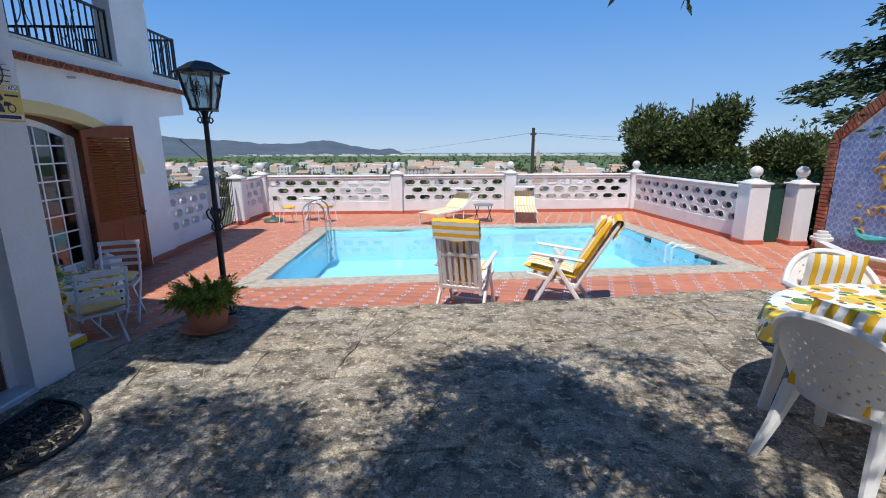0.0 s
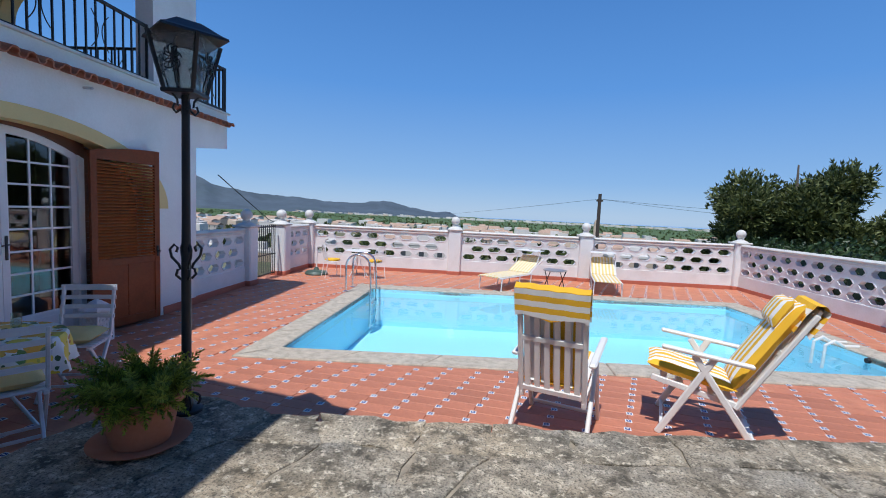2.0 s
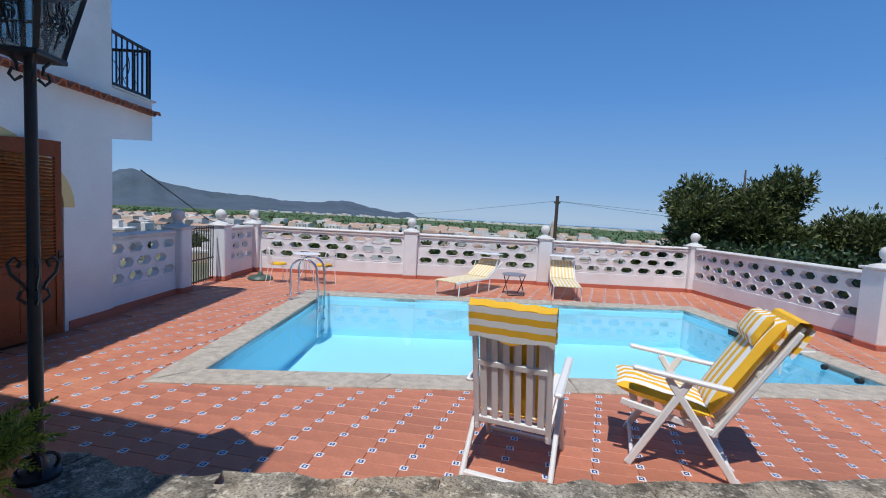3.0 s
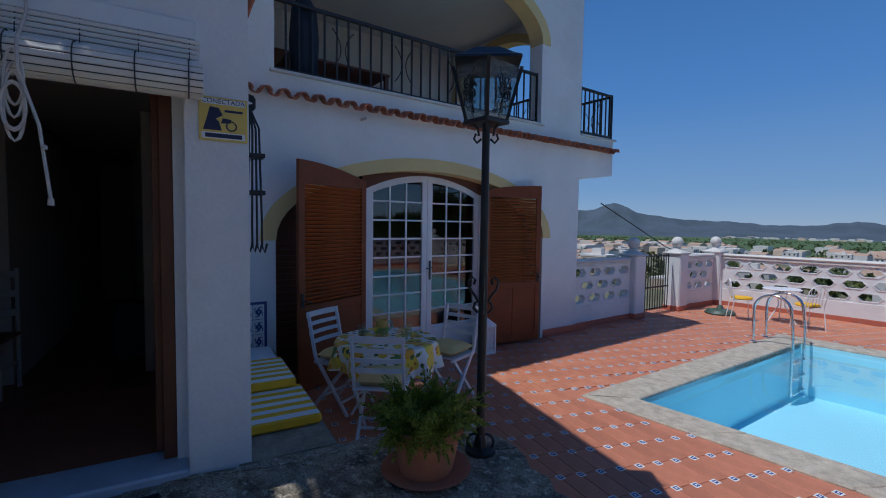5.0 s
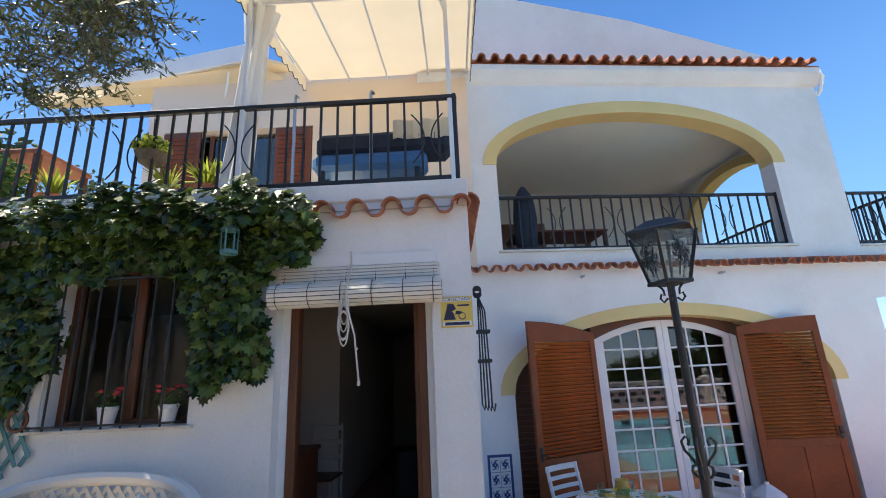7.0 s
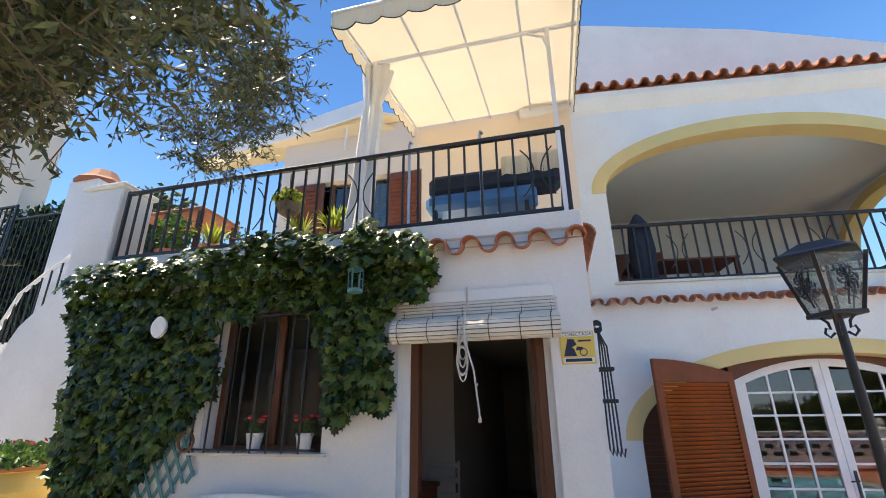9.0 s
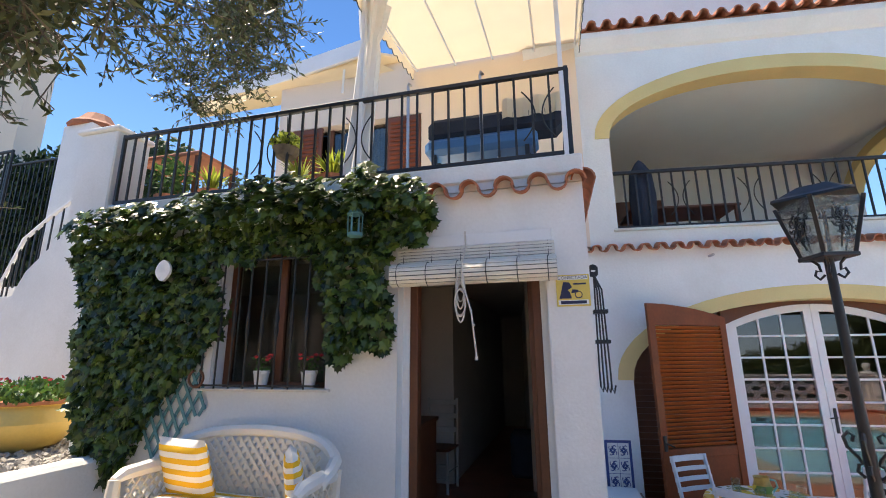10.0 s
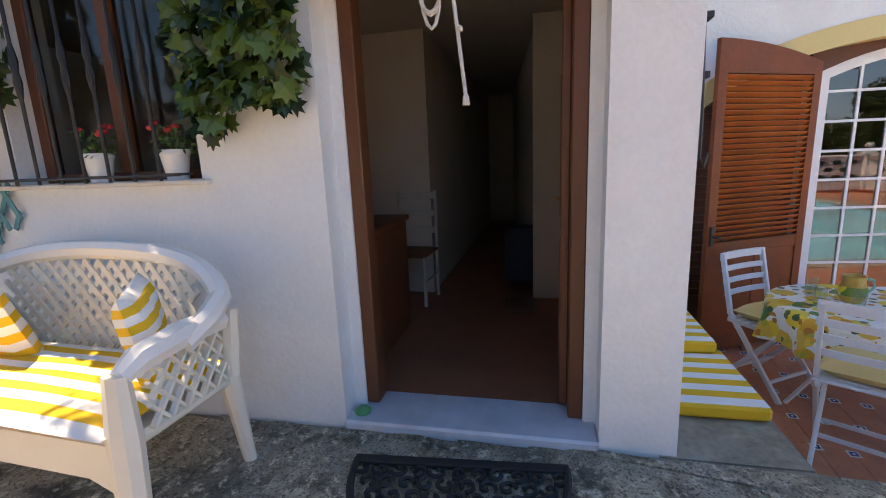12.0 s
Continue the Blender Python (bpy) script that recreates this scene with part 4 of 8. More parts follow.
# ---- louvred shutters, glazed double door ----
def shutter(m, w, z0, z_hinge, z_free, label):
    """Hinged at its own x = 0, free edge at x = w; the top edge curves from the hinge down or up to the free side."""
    t = thing("louvred_shutter", m, label, "shutter", "shutters of the arched door")
    n = 8
    def topz(x):
        f = x / w
        return z_hinge + (z_free - z_hinge) * (1 - (1 - f) ** 2)
    st = 0.085
    for a, b in ((0, st), (w - st, w)):
        stile = part("stile", Geo().prism([(a, z0), (b, z0), (b, topz(b)), (a, topz(a))], -0.02, 0.02, "y"), WOOD, t)
    cur = [(st + (w - 2 * st) * i / n) for i in range(n + 1)]
    part("top_rail", Geo().ring_prism([(x, topz(x)) for x in cur], [(x, min(z_hinge, z_free) - 0.10) for x in cur], -0.019, 0.019, "y"), WOOD, t)
    zm = z0 + (z_hinge - z0) * 0.36
    part("middle_rail", Geo().box((st, -0.019, zm), (w - st, 0.019, zm + 0.10), 0.004), WOOD, t)
    part("bottom_rail", Geo().box((st, -0.019, z0), (w - st, 0.019, z0 + 0.12), 0.004), WOOD, t)
    part("lower_panel", Geo().box((st - 0.01, -0.009, z0 + 0.10), (w / 2 - 0.002, 0.009, zm + 0.01), 0.004), WOOD, t)
    part("lower_panel", Geo().box((w / 2 + 0.002, -0.009, z0 + 0.10), (w - st + 0.01, 0.009, zm + 0.01), 0.004), WOOD, t)
    me = Geo().box((st - 0.005, -0.024, -0.004), (w - st + 0.005, 0.024, 0.004), 0.002).mesh("slat", SLATWOOD)
    z = zm + 0.125
    while z < min(z_hinge, z_free) - 0.11:
        s = new("slat", me)
        s.parent = t
        s.matrix_basis = pose(0, 0, z, 40, 0, 0)
        z += 0.0445
    lx = w - st / 2
    latch = Geo().box((lx - 0.02, -0.035, zm + 0.08), (lx + 0.02, -0.018, zm + 0.24), 0.004).tube([(lx, -0.03, zm + 0.16), (lx, -0.075, zm + 0.16), (lx - 0.07, -0.08, zm + 0.13)], 0.009, 6)
    latch.box((lx - 0.02, 0.018, zm + 0.08), (lx + 0.02, 0.035, zm + 0.24), 0.004).tube([(lx, 0.03, zm + 0.16), (lx, 0.075, zm + 0.16), (lx - 0.07, 0.08, zm + 0.13)], 0.009, 6)
    part("latch", latch, IRON, stile, "black iron latch")
    return t


a_l = math.degrees(math.atan2(-3.064 + 2.06, -2.266 + 2.70))
shutter(POOL @ pose(-2.70, -2.06, 0, 0, 0, a_l), 1.095, DECK + 0.04, 1.985, 2.138, "open reddish-brown louvred wooden shutter with a solid lower panel")
a_r = math.degrees(math.atan2(1.052 - 0.0, -2.56 + 2.73))
shutter(POOL @ pose(-2.73, 0.0, 0, 0, 0, a_r), 1.066, DECK + 0.04, 2.0, 2.11, "open reddish-brown louvred wooden shutter folded against the wall")

DU = -2.96
V0, VM, V1 = -1.91, -0.945, 0.03


def arc_top(v):
    return 2.185 - 0.236 * (v - VM) ** 2


def low_top(v):
    return LOW[3] + (LOW[4] - LOW[3]) * math.sqrt(max(0, 1 - ((v - LOW[0]) / LOW[1]) ** 2))


def glazed_leaf(va, vb, handle_v):
    t = thing("glazed_door_leaf", POOL, "white wooden glazed door leaf with many small panes", "door", "leaves of the arched double door")
    zb, zt = DECK + 0.03, -0.06
    st = 0.085
    for a, b in ((va, va + st), (vb - st, vb)):
        stile = part("stile", Geo().prism([(a, zb), (b, zb), (b, arc_top(b) - 0.03), (a, arc_top(a) - 0.03)], DU - 0.025, DU + 0.025, "x"), WHITEPAINT, t)
    part("bottom_panel", Geo().box((DU - 0.02, va + st, zb), (DU + 0.02, vb - st, zt), 0.006).box((DU + 0.02, va + st + 0.05, zb + 0.06), (DU + 0.028, vb - st - 0.05, zt - 0.05), 0.004), WHITEPAINT, t)
    vs = [va + st + (vb - va - 2 * st) * i / 12 for i in range(13)]
    part("top_rail", Geo().ring_prism([(v, arc_top(v) - 0.03) for v in vs], [(v, arc_top(v) - 0.12) for v in vs], DU - 0.024, DU + 0.024, "x"), WHITEPAINT, t)
    rows, cols = 8, 3
    ztop = min(arc_top(va), arc_top(vb)) - 0.12
    step = (arc_top((va + vb) / 2) - 0.10 - zt) / rows
    for k in range(rows):
        z = zt + step * k
        part("glazing_bar", Geo().box((DU - 0.014, va + st, z - 0.012), (DU + 0.014, vb - st, z + 0.012), 0.003), WHITEPAINT, t)
    wv = (vb - va - 2 * st) / cols
    for c in range(1, cols):
        v = va + st + wv * c
        part("glazing_bar", Geo().box((DU - 0.0135, v - 0.012, zt), (DU + 0.0135, v + 0.012, arc_top(v) - 0.11)), WHITEPAINT, t)
    for k in range(rows):
        for c in range(cols):
            a, b = va + st + wv * c, va + st + wv * (c + 1)
            za, ze = zt + step * k, min(zt + step * (k + 1), arc_top((a + b) / 2) - 0.10)
            p = part("pane", Geo().box((DU - 0.002, a + 0.008, za + 0.008), (DU + 0.002, b - 0.008, ze - 0.004)), GLASS, t)
    g = Geo().box((DU + 0.025, handle_v - 0.018, 0.64), (DU + 0.034, handle_v + 0.018, 0.92), 0.006)
    g.tube([(DU + 0.03, handle_v, 0.82), (DU + 0.07, handle_v, 0.82), (DU + 0.075, handle_v - 0.09, 0.81)], 0.009, 6)
    if handle_v > VM:
        part("handle", g, IRON, stile, "black iron lever handle")
    return t


glazed_leaf(V0, VM - 0.003, VM - 0.045)
glazed_leaf(VM + 0.003, V1, VM + 0.05)
vs = [V0 - 0.09 + (V1 - V0 + 0.18) * i / 16 for i in range(17)]
g = Geo().ring_prism([(v, max(arc_top(v) + 0.05, low_top(v) + 0.01)) for v in vs], [(v, arc_top(v) - 0.027) for v in vs], DU - 0.04, DU + 0.05, "x")
structure("door_1_head", g, FRAMEWOOD, POOL, "dark brown curved door head")
for va, vb in ((V0 - 0.09, V0 - 0.003), (V1 + 0.003, V1 + 0.09)):
    structure("door_1_jamb", Geo().prism([(va, DECK), (vb, DECK), (vb, arc_top(vb) - 0.03), (va, arc_top(va) - 0.03)], DU - 0.04, DU + 0.05, "x"), WHITEPAINT, POOL)
for va, vb in ((LOW[0] - LOW[1], V0 - 0.093), (V1 + 0.093, LOW[0] + LOW[1])):
    t = thing("side_shutter", POOL, "dark wooden louvred panel beside the glazed door", "shutter")
    vs = [va + (vb - va) * i / 12 for i in range(13)]
    g = Geo()
    for a, b in zip(vs, vs[1:]):
        g.prism([(a, DECK), (b, DECK), (b, low_top(b) + 0.02), (a, low_top(a) + 0.02)], DU - 0.16, DU - 0.12, "x")
    part("backing", g.mesh("backing", WOODDARK, weld=True), WOODDARK, t)
    for k in range(26):
        z = DECK + 0.3 + k * 0.075
        w0, w1 = va + 0.06, vb - 0.06
        while z > low_top(w0) - 0.06 and w0 < w1:
            w0 += 0.05
        while z > low_top(w1) - 0.06 and w0 < w1:
            w1 -= 0.05
        if w1 - w0 > 0.1:
            part("slat", Geo().box((DU - 0.12, w0, z), (DU - 0.07, w1, z + 0.012)), WOODDARK, t)

# ---- kitchen door: frame, open leaf, threshold, roll-up blind ----
t = thing("door_frame", None, "brown wooden door frame of the kitchen door", "door frame", kind="structure")
part("jamb", Geo().box((BX - 0.26, DY0 + 0.06, 0.05), (BX - 0.15, DY0 + 0.13, 2.30), 0.006), FRAMEWOOD, t)
part("jamb", Geo().box((BX - 0.26, DY1 - 0.13, 0.05), (BX - 0.15, DY1 - 0.06, 2.30), 0.006), FRAMEWOOD, t)
part("head", Geo().box((BX - 0.26, DY0 + 0.13, 2.23), (BX - 0.15, DY1 - 0.13, 2.30), 0.006), FRAMEWOOD, t)
g = Geo()
for a, b in ((DY0, DY0 + 0.06), (DY1 - 0.06, DY1)):
    g.box((BX - 0.298, a, -0.1), (BX - 0.14, b, 2.30))
structure("door_reveal", g, PLASTER)
leaf = thing("door_leaf", pose(BX - 0.24, DY1 - 0.15, 0.07, 0, 0, 176), "dark wooden kitchen door standing open", "door")
panel = part("panel", Geo().box((0, -0.02, 0), (0.88, 0.02, 2.13), 0.005), WOODDARK, leaf)
for z in (0.15, 0.95):
    part("raised_field", Geo().box((0.12, 0.018, z), (0.76, 0.03, z + 0.68), 0.008), WOODDARK, panel)
part("handle", Geo().tube([(0.80, 0.02, 0.98), (0.80, 0.07, 0.98), (0.70, 0.075, 0.98)], 0.01, 6).box((0.78, 0.02, 0.9), (0.82, 0.026, 1.08), 0.003), GOLD, panel, "brass lever handle")
structure("threshold", Geo().box((BX - 0.30, DY0, -0.05), (BX + 0.03, DY1, 0.045), 0.012), MARBLE, None, "grey-white marble threshold step")
solid("air_freshener", Geo().lathe([(0.001, 0), (0.04, 0), (0.045, 0.015), (0.03, 0.03), (0.02, 0.034), (0.001, 0.034)], (BX - 0.06, DY0 + 0.07, 0.045), 14), mat("green_plastic", (0.05, 0.30, 0.12), 0.4), "small round green plastic tub on the marble threshold", "tub", smooth=True)

bl = thing("roll_up_blind", pose(BX, 1.90, 0.015), "half rolled cream slatted blind above the kitchen door", "blind")
part("head_board", Geo().box((0.0, 0.03, 2.43), (0.022, 1.30, 2.53), 0.004), WHITEPAINT, bl)
# added dark sheet that paints the shade seen in the slat gaps
part("shade_cloth", Geo().box((0.003, 0.02, 2.26), (0.008, 1.30, 2.43)), CORD, bl)
sl = Geo().box((0.012, 0.0, -0.012), (0.026, 1.32, 0.011), 0.004).mesh("slat", BLIND)
for k in range(6):
    o = new("slat", sl)
    o.parent = bl
    o.location = (0.004 + 0.004 * k, 0, 2.415 - 0.028 * k)
# core coloured dark for the shade between the rolled slats
roll = part("roll", Geo().lathe([(0.001, 0), (0.085, 0), (0.088, 0.02), (0.088, 1.32), (0.085, 1.34), (0.001, 1.34)], n=20), CORD, bl, smooth=False)
roll.matrix_basis = pose(0.115, -0.01, 2.185, -90, 0, 0)
rs = Geo().box((-0.0145, 0, 0.0855), (0.0145, 1.34, 0.0945), 0.003).mesh("slat", BLIND)
for k in range(16):
    o = new("slat", rs)
    o.parent = bl
    o.matrix_basis = pose(0.115, -0.01, 2.185, 0, 22.5 * k, 0)
for y in (0.06, 0.31, 0.56, 0.80, 1.04, 1.27):
    g = Geo().tube([(0.022, y, 2.43), (0.05, y, 2.28), (0.10, y - 0.006, 2.285)] + [(0.115 + 0.101 * math.sin(a), y - 0.006, 2.185 + 0.101 * math.cos(a)) for a in (0.2, 0.6, 1.0, 1.4, 1.8, 2.2, 2.6, 3.0)], 0.0035, 4)
    part("ladder_cord", g, CORD, bl)
g = Geo().tube([(0.03, 0.60, 2.55), (0.05, 0.605, 2.4), (0.235, 0.61, 2.22), (0.245, 0.612, 2.1), (0.30, 0.69, 1.85), (0.315, 0.725, 1.53)], 0.007, 6)
for k in range(5):
    ph = k * 1.1
    g.tube([(0.235 + 0.012 * math.sin(ph), 0.605 + 0.035 * math.sin(a) * (1 + 0.2 * math.sin(ph)) - 0.01, 2.05 - 0.12 + 0.13 * math.cos(a) * (0.9 + 0.25 * math.cos(ph * 2)) + (0.1 if k > 2 else 0)) for a in [2 * math.pi * j / 14 for j in range(14)]], 0.007, 5, closed=True)
g.lathe([(0.001, 0), (0.013, 0.0), (0.011, 0.03), (0.001, 0.035)], (0.315, 0.725, 1.50), 8).lathe([(0.001, 0), (0.011, 0.005), (0.011, 0.02), (0.001, 0.025)], (0.307, 0.708, 1.74), 8)
part("pull_rope", g, ROPE, bl, "knotted cotton pull rope", True)


# ---- printed alarm plate ----
def words(name, text, size, m, material, parent, label=""):
    c = bpy.data.curves.new(name, "FONT")
    c.body, c.size, c.align_x, c.align_y, c.extrude = text, size, "CENTER", "CENTER", 0.0006
    tmp = new("tmp_text", c)
    me = bpy.data.meshes.new_from_object(tmp.evaluated_get(bpy.context.evaluated_depsgraph_get()))
    bpy.data.objects.remove(tmp)
    me.materials.clear()
    me.materials.append(material)
    o = new(name, me)
    o.parent, o.matrix_basis = parent, m
    return tagged(o, label)


sg = thing("alarm_sign", pose(BX + 0.004, 3.212, 1.912), "yellow and white alarm plate on the white wall", "sign")
part("plate", Geo().box((0, 0, 0), (0.006, 0.25, 0.245), 0.002), SIGNYEL, sg)
part("band", Geo().box((0.006, 0.012, 0.205), (0.0075, 0.238, 0.236)), SIGNWHITE, sg, "white printed band")
part("band", Geo().box((0.006, 0.012, 0.012), (0.0075, 0.238, 0.048)), SIGNWHITE, sg, "white printed band")
words("lettering", "CONECTADA", 0.036, Matrix.Translation((0.0078, 0.125, 0.2205)) @ pose(0, 0, 0, 90, 0, 90), SIGNINK, sg)
g = Geo().box((0.006, 0.03, 0.018), (0.0082, 0.22, 0.042))
part("logo_bar", g, SIGNINK, sg, "dark printed bar")
g = Geo().prism([(0.02, 0.06), (0.115, 0.06), (0.10, 0.11), (0.085, 0.125), (0.12, 0.145), (0.10, 0.185), (0.055, 0.19), (0.04, 0.13)], 0.006, 0.008, "x")
g.tube([(0.007, 0.165 + 0.026 * math.cos(a), 0.088 + 0.026 * math.sin(a)) for a in [2 * math.pi * j / 12 for j in range(12)]], 0.004, 4, closed=True)
g.prism([(0.11, 0.10), (0.16, 0.105), (0.165, 0.125), (0.12, 0.13)], 0.006, 0.008, "x").box((0.006, 0.13, 0.165), (0.008, 0.225, 0.178))
part("motif", g, SIGNINK, sg, "dark printed motif")

# ---- barred kitchen window ----
wn_ = thing("window_1", None, "brown wooden kitchen window behind black iron bars", "window", kind="structure")
fw = 0.06
for lo, hi in (((0.10, 1.27), (0.17, 2.57)), ((1.18, 1.27), (1.25, 2.57)), ((0.63, 1.33), (0.72, 2.51)), ((0.17, 1.27), (1.18, 1.33)), ((0.17, 2.51), (1.18, 2.57))):
    part("window_frame", Geo().box((BX - 0.20, lo[0], lo[1]), (BX - 0.14, hi[0], hi[1]), 0.006), FRAMEWOOD, wn_)
for a, b in ((0.17, 0.63), (0.72, 1.18)):
    part("pane", Geo().box((BX - 0.173, a - 0.005, 1.325), (BX - 0.168, b + 0.005, 2.515)), WINGLASS, wn_)
part("window_sill", Geo().box((BX - 0.14, -0.03, 1.257), (BX + 0.045, 1.305, 1.282), 0.006), SILL, wn_)
part("side_board", Geo().box((BX + 0.001, 0.01, 1.283), (BX + 0.02, 0.095, 2.57), 0.004), WHITEPAINT, wn_, "white painted side board")
gr = thing("window_grille", pose(0, -0.03, 0.032), "black wrought iron window grille with turned bars", "grille")
BARP = [(0.008, 0), (0.009, 0.42), (0.013, 0.44), (0.02, 0.50), (0.013, 0.55), (0.02, 0.60), (0.013, 0.66), (0.009, 0.68), (0.008, 1.2)]
bm_ = Geo().lathe(BARP, n=8).mesh("turned_bar", IRON, True)
for k in range(8):
    o = new("turned_bar", bm_)
    o.parent, o.location = gr, (BX + 0.10, 0.10 + 0.148 * k, 1.25)
part("bottom_bar", Geo().box((BX + 0.085, 0.05, 1.27), (BX + 0.115, 1.24, 1.285), 0.003), IRON, gr)
part("top_bar", Geo().box((BX + 0.085, 0.05, 2.38), (BX + 0.115, 1.24, 2.395), 0.003), IRON, gr)
for y in (0.07, 1.22):
    for z in (1.278, 2.388):
        part("stay", Geo().box((BX - 0.002, y - 0.01, z - 0.006), (BX + 0.09, y + 0.01, z + 0.006)), IRON, gr)
solid("horseshoe", Geo().tube([(BX + 0.13, 0.09 + 0.075 * math.sin(a) - 0.04, 1.37 + 0.075 * math.cos(a)) for a in [0.5 + 5.3 * j / 14 for j in range(15)]], 0.012, 6), FRAMEWOOD, "rusty brown iron ring hung on the window grille", "ring", smooth=True)


def potted_flowers(y, colour):
    t = thing("flower_pot", pose(BX - 0.06, y, 1.282), "white flower pot with red geraniums on the window sill", "flower pot", "pots on the window sill")
    part("pot", Geo().lathe([(0.001, 0), (0.05, 0), (0.068, 0.12), (0.073, 0.125), (0.073, 0.15), (0.062, 0.15), (0.06, 0.12), (0.001, 0.12)], n=18), WHITEPAINT, t, smooth=True)
    r = random.Random(int(y * 100))
    g = Geo()
    for k in range(90):
        a, h, q = r.uniform(0, 6.28), r.uniform(0.13, 0.26), r.uniform(0, 0.10)
        leaf_quad(g, Vector((q * math.cos(a), q * math.sin(a) * 1.2, h)), r, 0.035)
    leaves = part("leaves", g, GERANIUM, t)
    for k in range(7):
        a, q = r.uniform(0, 6.28), r.uniform(0.02, 0.09)
        part("bloom", Geo().lathe([(0.001, -0.014), (0.018, -0.006), (0.022, 0.006), (0.001, 0.016)], (q * math.cos(a), q * math.sin(a) * 1.3, r.uniform(0.24, 0.29)), 7), colour, leaves, "red bloom")


def leaf_quad(g, p, r, s, lobed=False, out=None, droop=0.4):
    """One small leaf: a folded kite, or a five-lobed ivy leaf."""
    d = Vector((r.gauss(0, 1), r.gauss(0, 1), r.gauss(0, 0.7)))
    if out is not None:
        d = Vector(out) + d * 0.55
    n = d.normalized()
    down = Vector((r.gauss(0, 0.5), r.gauss(0, 0.5), -1.0)) if lobed else Vector((r.gauss(0, 1), r.gauss(0, 1), r.gauss(0, 1)))
    y = down - n * down.dot(n)
    y = y.normalized() if y.length > 1e-3 else n.orthogonal().normalized()
    x = y.cross(n)
    s *= r.uniform(0.7, 1.25)
    if lobed:
        sh = [(0, -0.35), (0.32, -0.52), (0.55, -0.12), (0.95, 0.0), (0.50, 0.32), (0.55, 0.72), (0.22, 0.60), (0, 1.05), (-0.22, 0.60), (-0.55, 0.72), (-0.50, 0.32), (-0.95, 0.0), (-0.55, -0.12), (-0.32, -0.52)]
        vs = [p + x * (a * s * 0.6) + y * (b * s * 0.6) - n * (abs(a) * s * 0.14 + max(0, b) * s * 0.12) for a, b in sh]
        g.add(vs + [p + n * s * 0.02], [(i, (i + 1) % 14, 14) for i in range(14)])
    else:
        g.add([p - y * s * 0.5, p + x * s * 0.28 - n * s * 0.06, p + y * s * 0.5, p - x * s * 0.28 - n * s * 0.06], [(0, 1, 2), (0, 2, 3)])


potted_flowers(0.58, REDFLOWER)
potted_flowers(1.06, REDFLOWER)

# ---- ivy over the block ----
IVY = [(-1.66, 2.86), (-1.4, 3.02), (0.0, 3.08), (1.6, 3.12), (2.2, 3.05), (2.24, 2.82), (2.02, 2.58), (1.86, 2.2), (1.93, 1.95), (1.72, 1.62), (1.45, 1.40), (1.28, 1.62), (1.27, 2.44), (0.30, 2.44), (0.16, 1.75), (-0.20, 1.25), (-0.55, 0.78), (-0.85, 0.42), (-1.2, 0.5), (-1.38, 1.4), (-1.54, 2.2)]


def inside(poly, x, y):
    c = False
    for (xa, ya), (xb, yb) in zip(poly, poly[1:] + poly[:1]):
        if (ya > y) != (yb > y) and x < (xb - xa) * (y - ya) / (yb - ya) + xa:
            c = not c
    return c


ivy = thing("ivy", None, "dense dark green ivy climbing round the kitchen window", "ivy")
r = random.Random(11)
g = Geo()
count = 0
while count < 5200:
    y, z = r.uniform(-1.9, 2.35), r.uniform(0.35, 3.2)
    y2, z2 = y + noise.noise((y * 3, z * 3, 1)) * 0.16, z + noise.noise((y * 3, z * 3, 7)) * 0.14
    if not inside(IVY, y2, z2):
        continue
    thick = 0.10 + 0.10 * noise.noise((y * 2.2, z * 2.2, 3)) + (0.16 if z > 2.75 else 0) + 0.05
    d = thick * math.sqrt(r.random())
    leaf_quad(g, Vector((BX + 0.02 + d, y, z)), r, 0.115, True, (1.0, 0, 0.55 + (0.9 if z > 2.85 else 0)))
    count += 1
part("leaves", g, IVYLEAF, ivy)
g = Geo()
for k in range(16):
    y0 = r.uniform(-1.2, -0.8) if k < 10 else r.uniform(1.35, 1.7)
    pts, y, z = [], y0, 0.45 if k < 10 else 1.6
    while z < 2.95:
        pts.append((BX + 0.02, y, z))
        z += 0.12
        y += r.uniform(-0.07, 0.09 if k < 10 else 0.05)
    g.tube(pts, 0.008, 5)
part("stem", g, BARK, ivy)
solid("wall_plaque", Geo().prism([(0.075 * math.sin(a) * (1 - 0.12 * math.cos(2 * a)) - 0.34, 0.10 * math.cos(a) + 2.345) for a in [2 * math.pi * k / 20 for k in range(20)]], BX + 0.24, BX + 0.265, "x"), WHITEPAINT, "white oval ceramic plaque among the ivy leaves", "plaque")
t = thing("hanging_lantern", pose(BX + 0.26, 1.60, 2.53), "small weathered green metal lantern hanging in the ivy", "lantern")
part("roof", Geo().lathe([(0.075, 0.19), (0.06, 0.21), (0.015, 0.27), (0.012, 0.30)], n=8), TRELLIS, t)
part("base", Geo().lathe([(0.065, 0.0), (0.07, 0.02), (0.06, 0.03)], n=8), TRELLIS, t)
for k in range(6):
    a = k * math.pi / 3
    part("bar", Geo().tube([(0.058 * math.cos(a), 0.058 * math.sin(a), 0.02), (0.062 * math.cos(a), 0.062 * math.sin(a), 0.2)], 0.005, 5), TRELLIS, t)
part("hook", Geo().tube([(0, 0, 0.29), (0, 0, 0.42), (-0.26, 0, 0.46)], 0.004, 5), IRON, t)

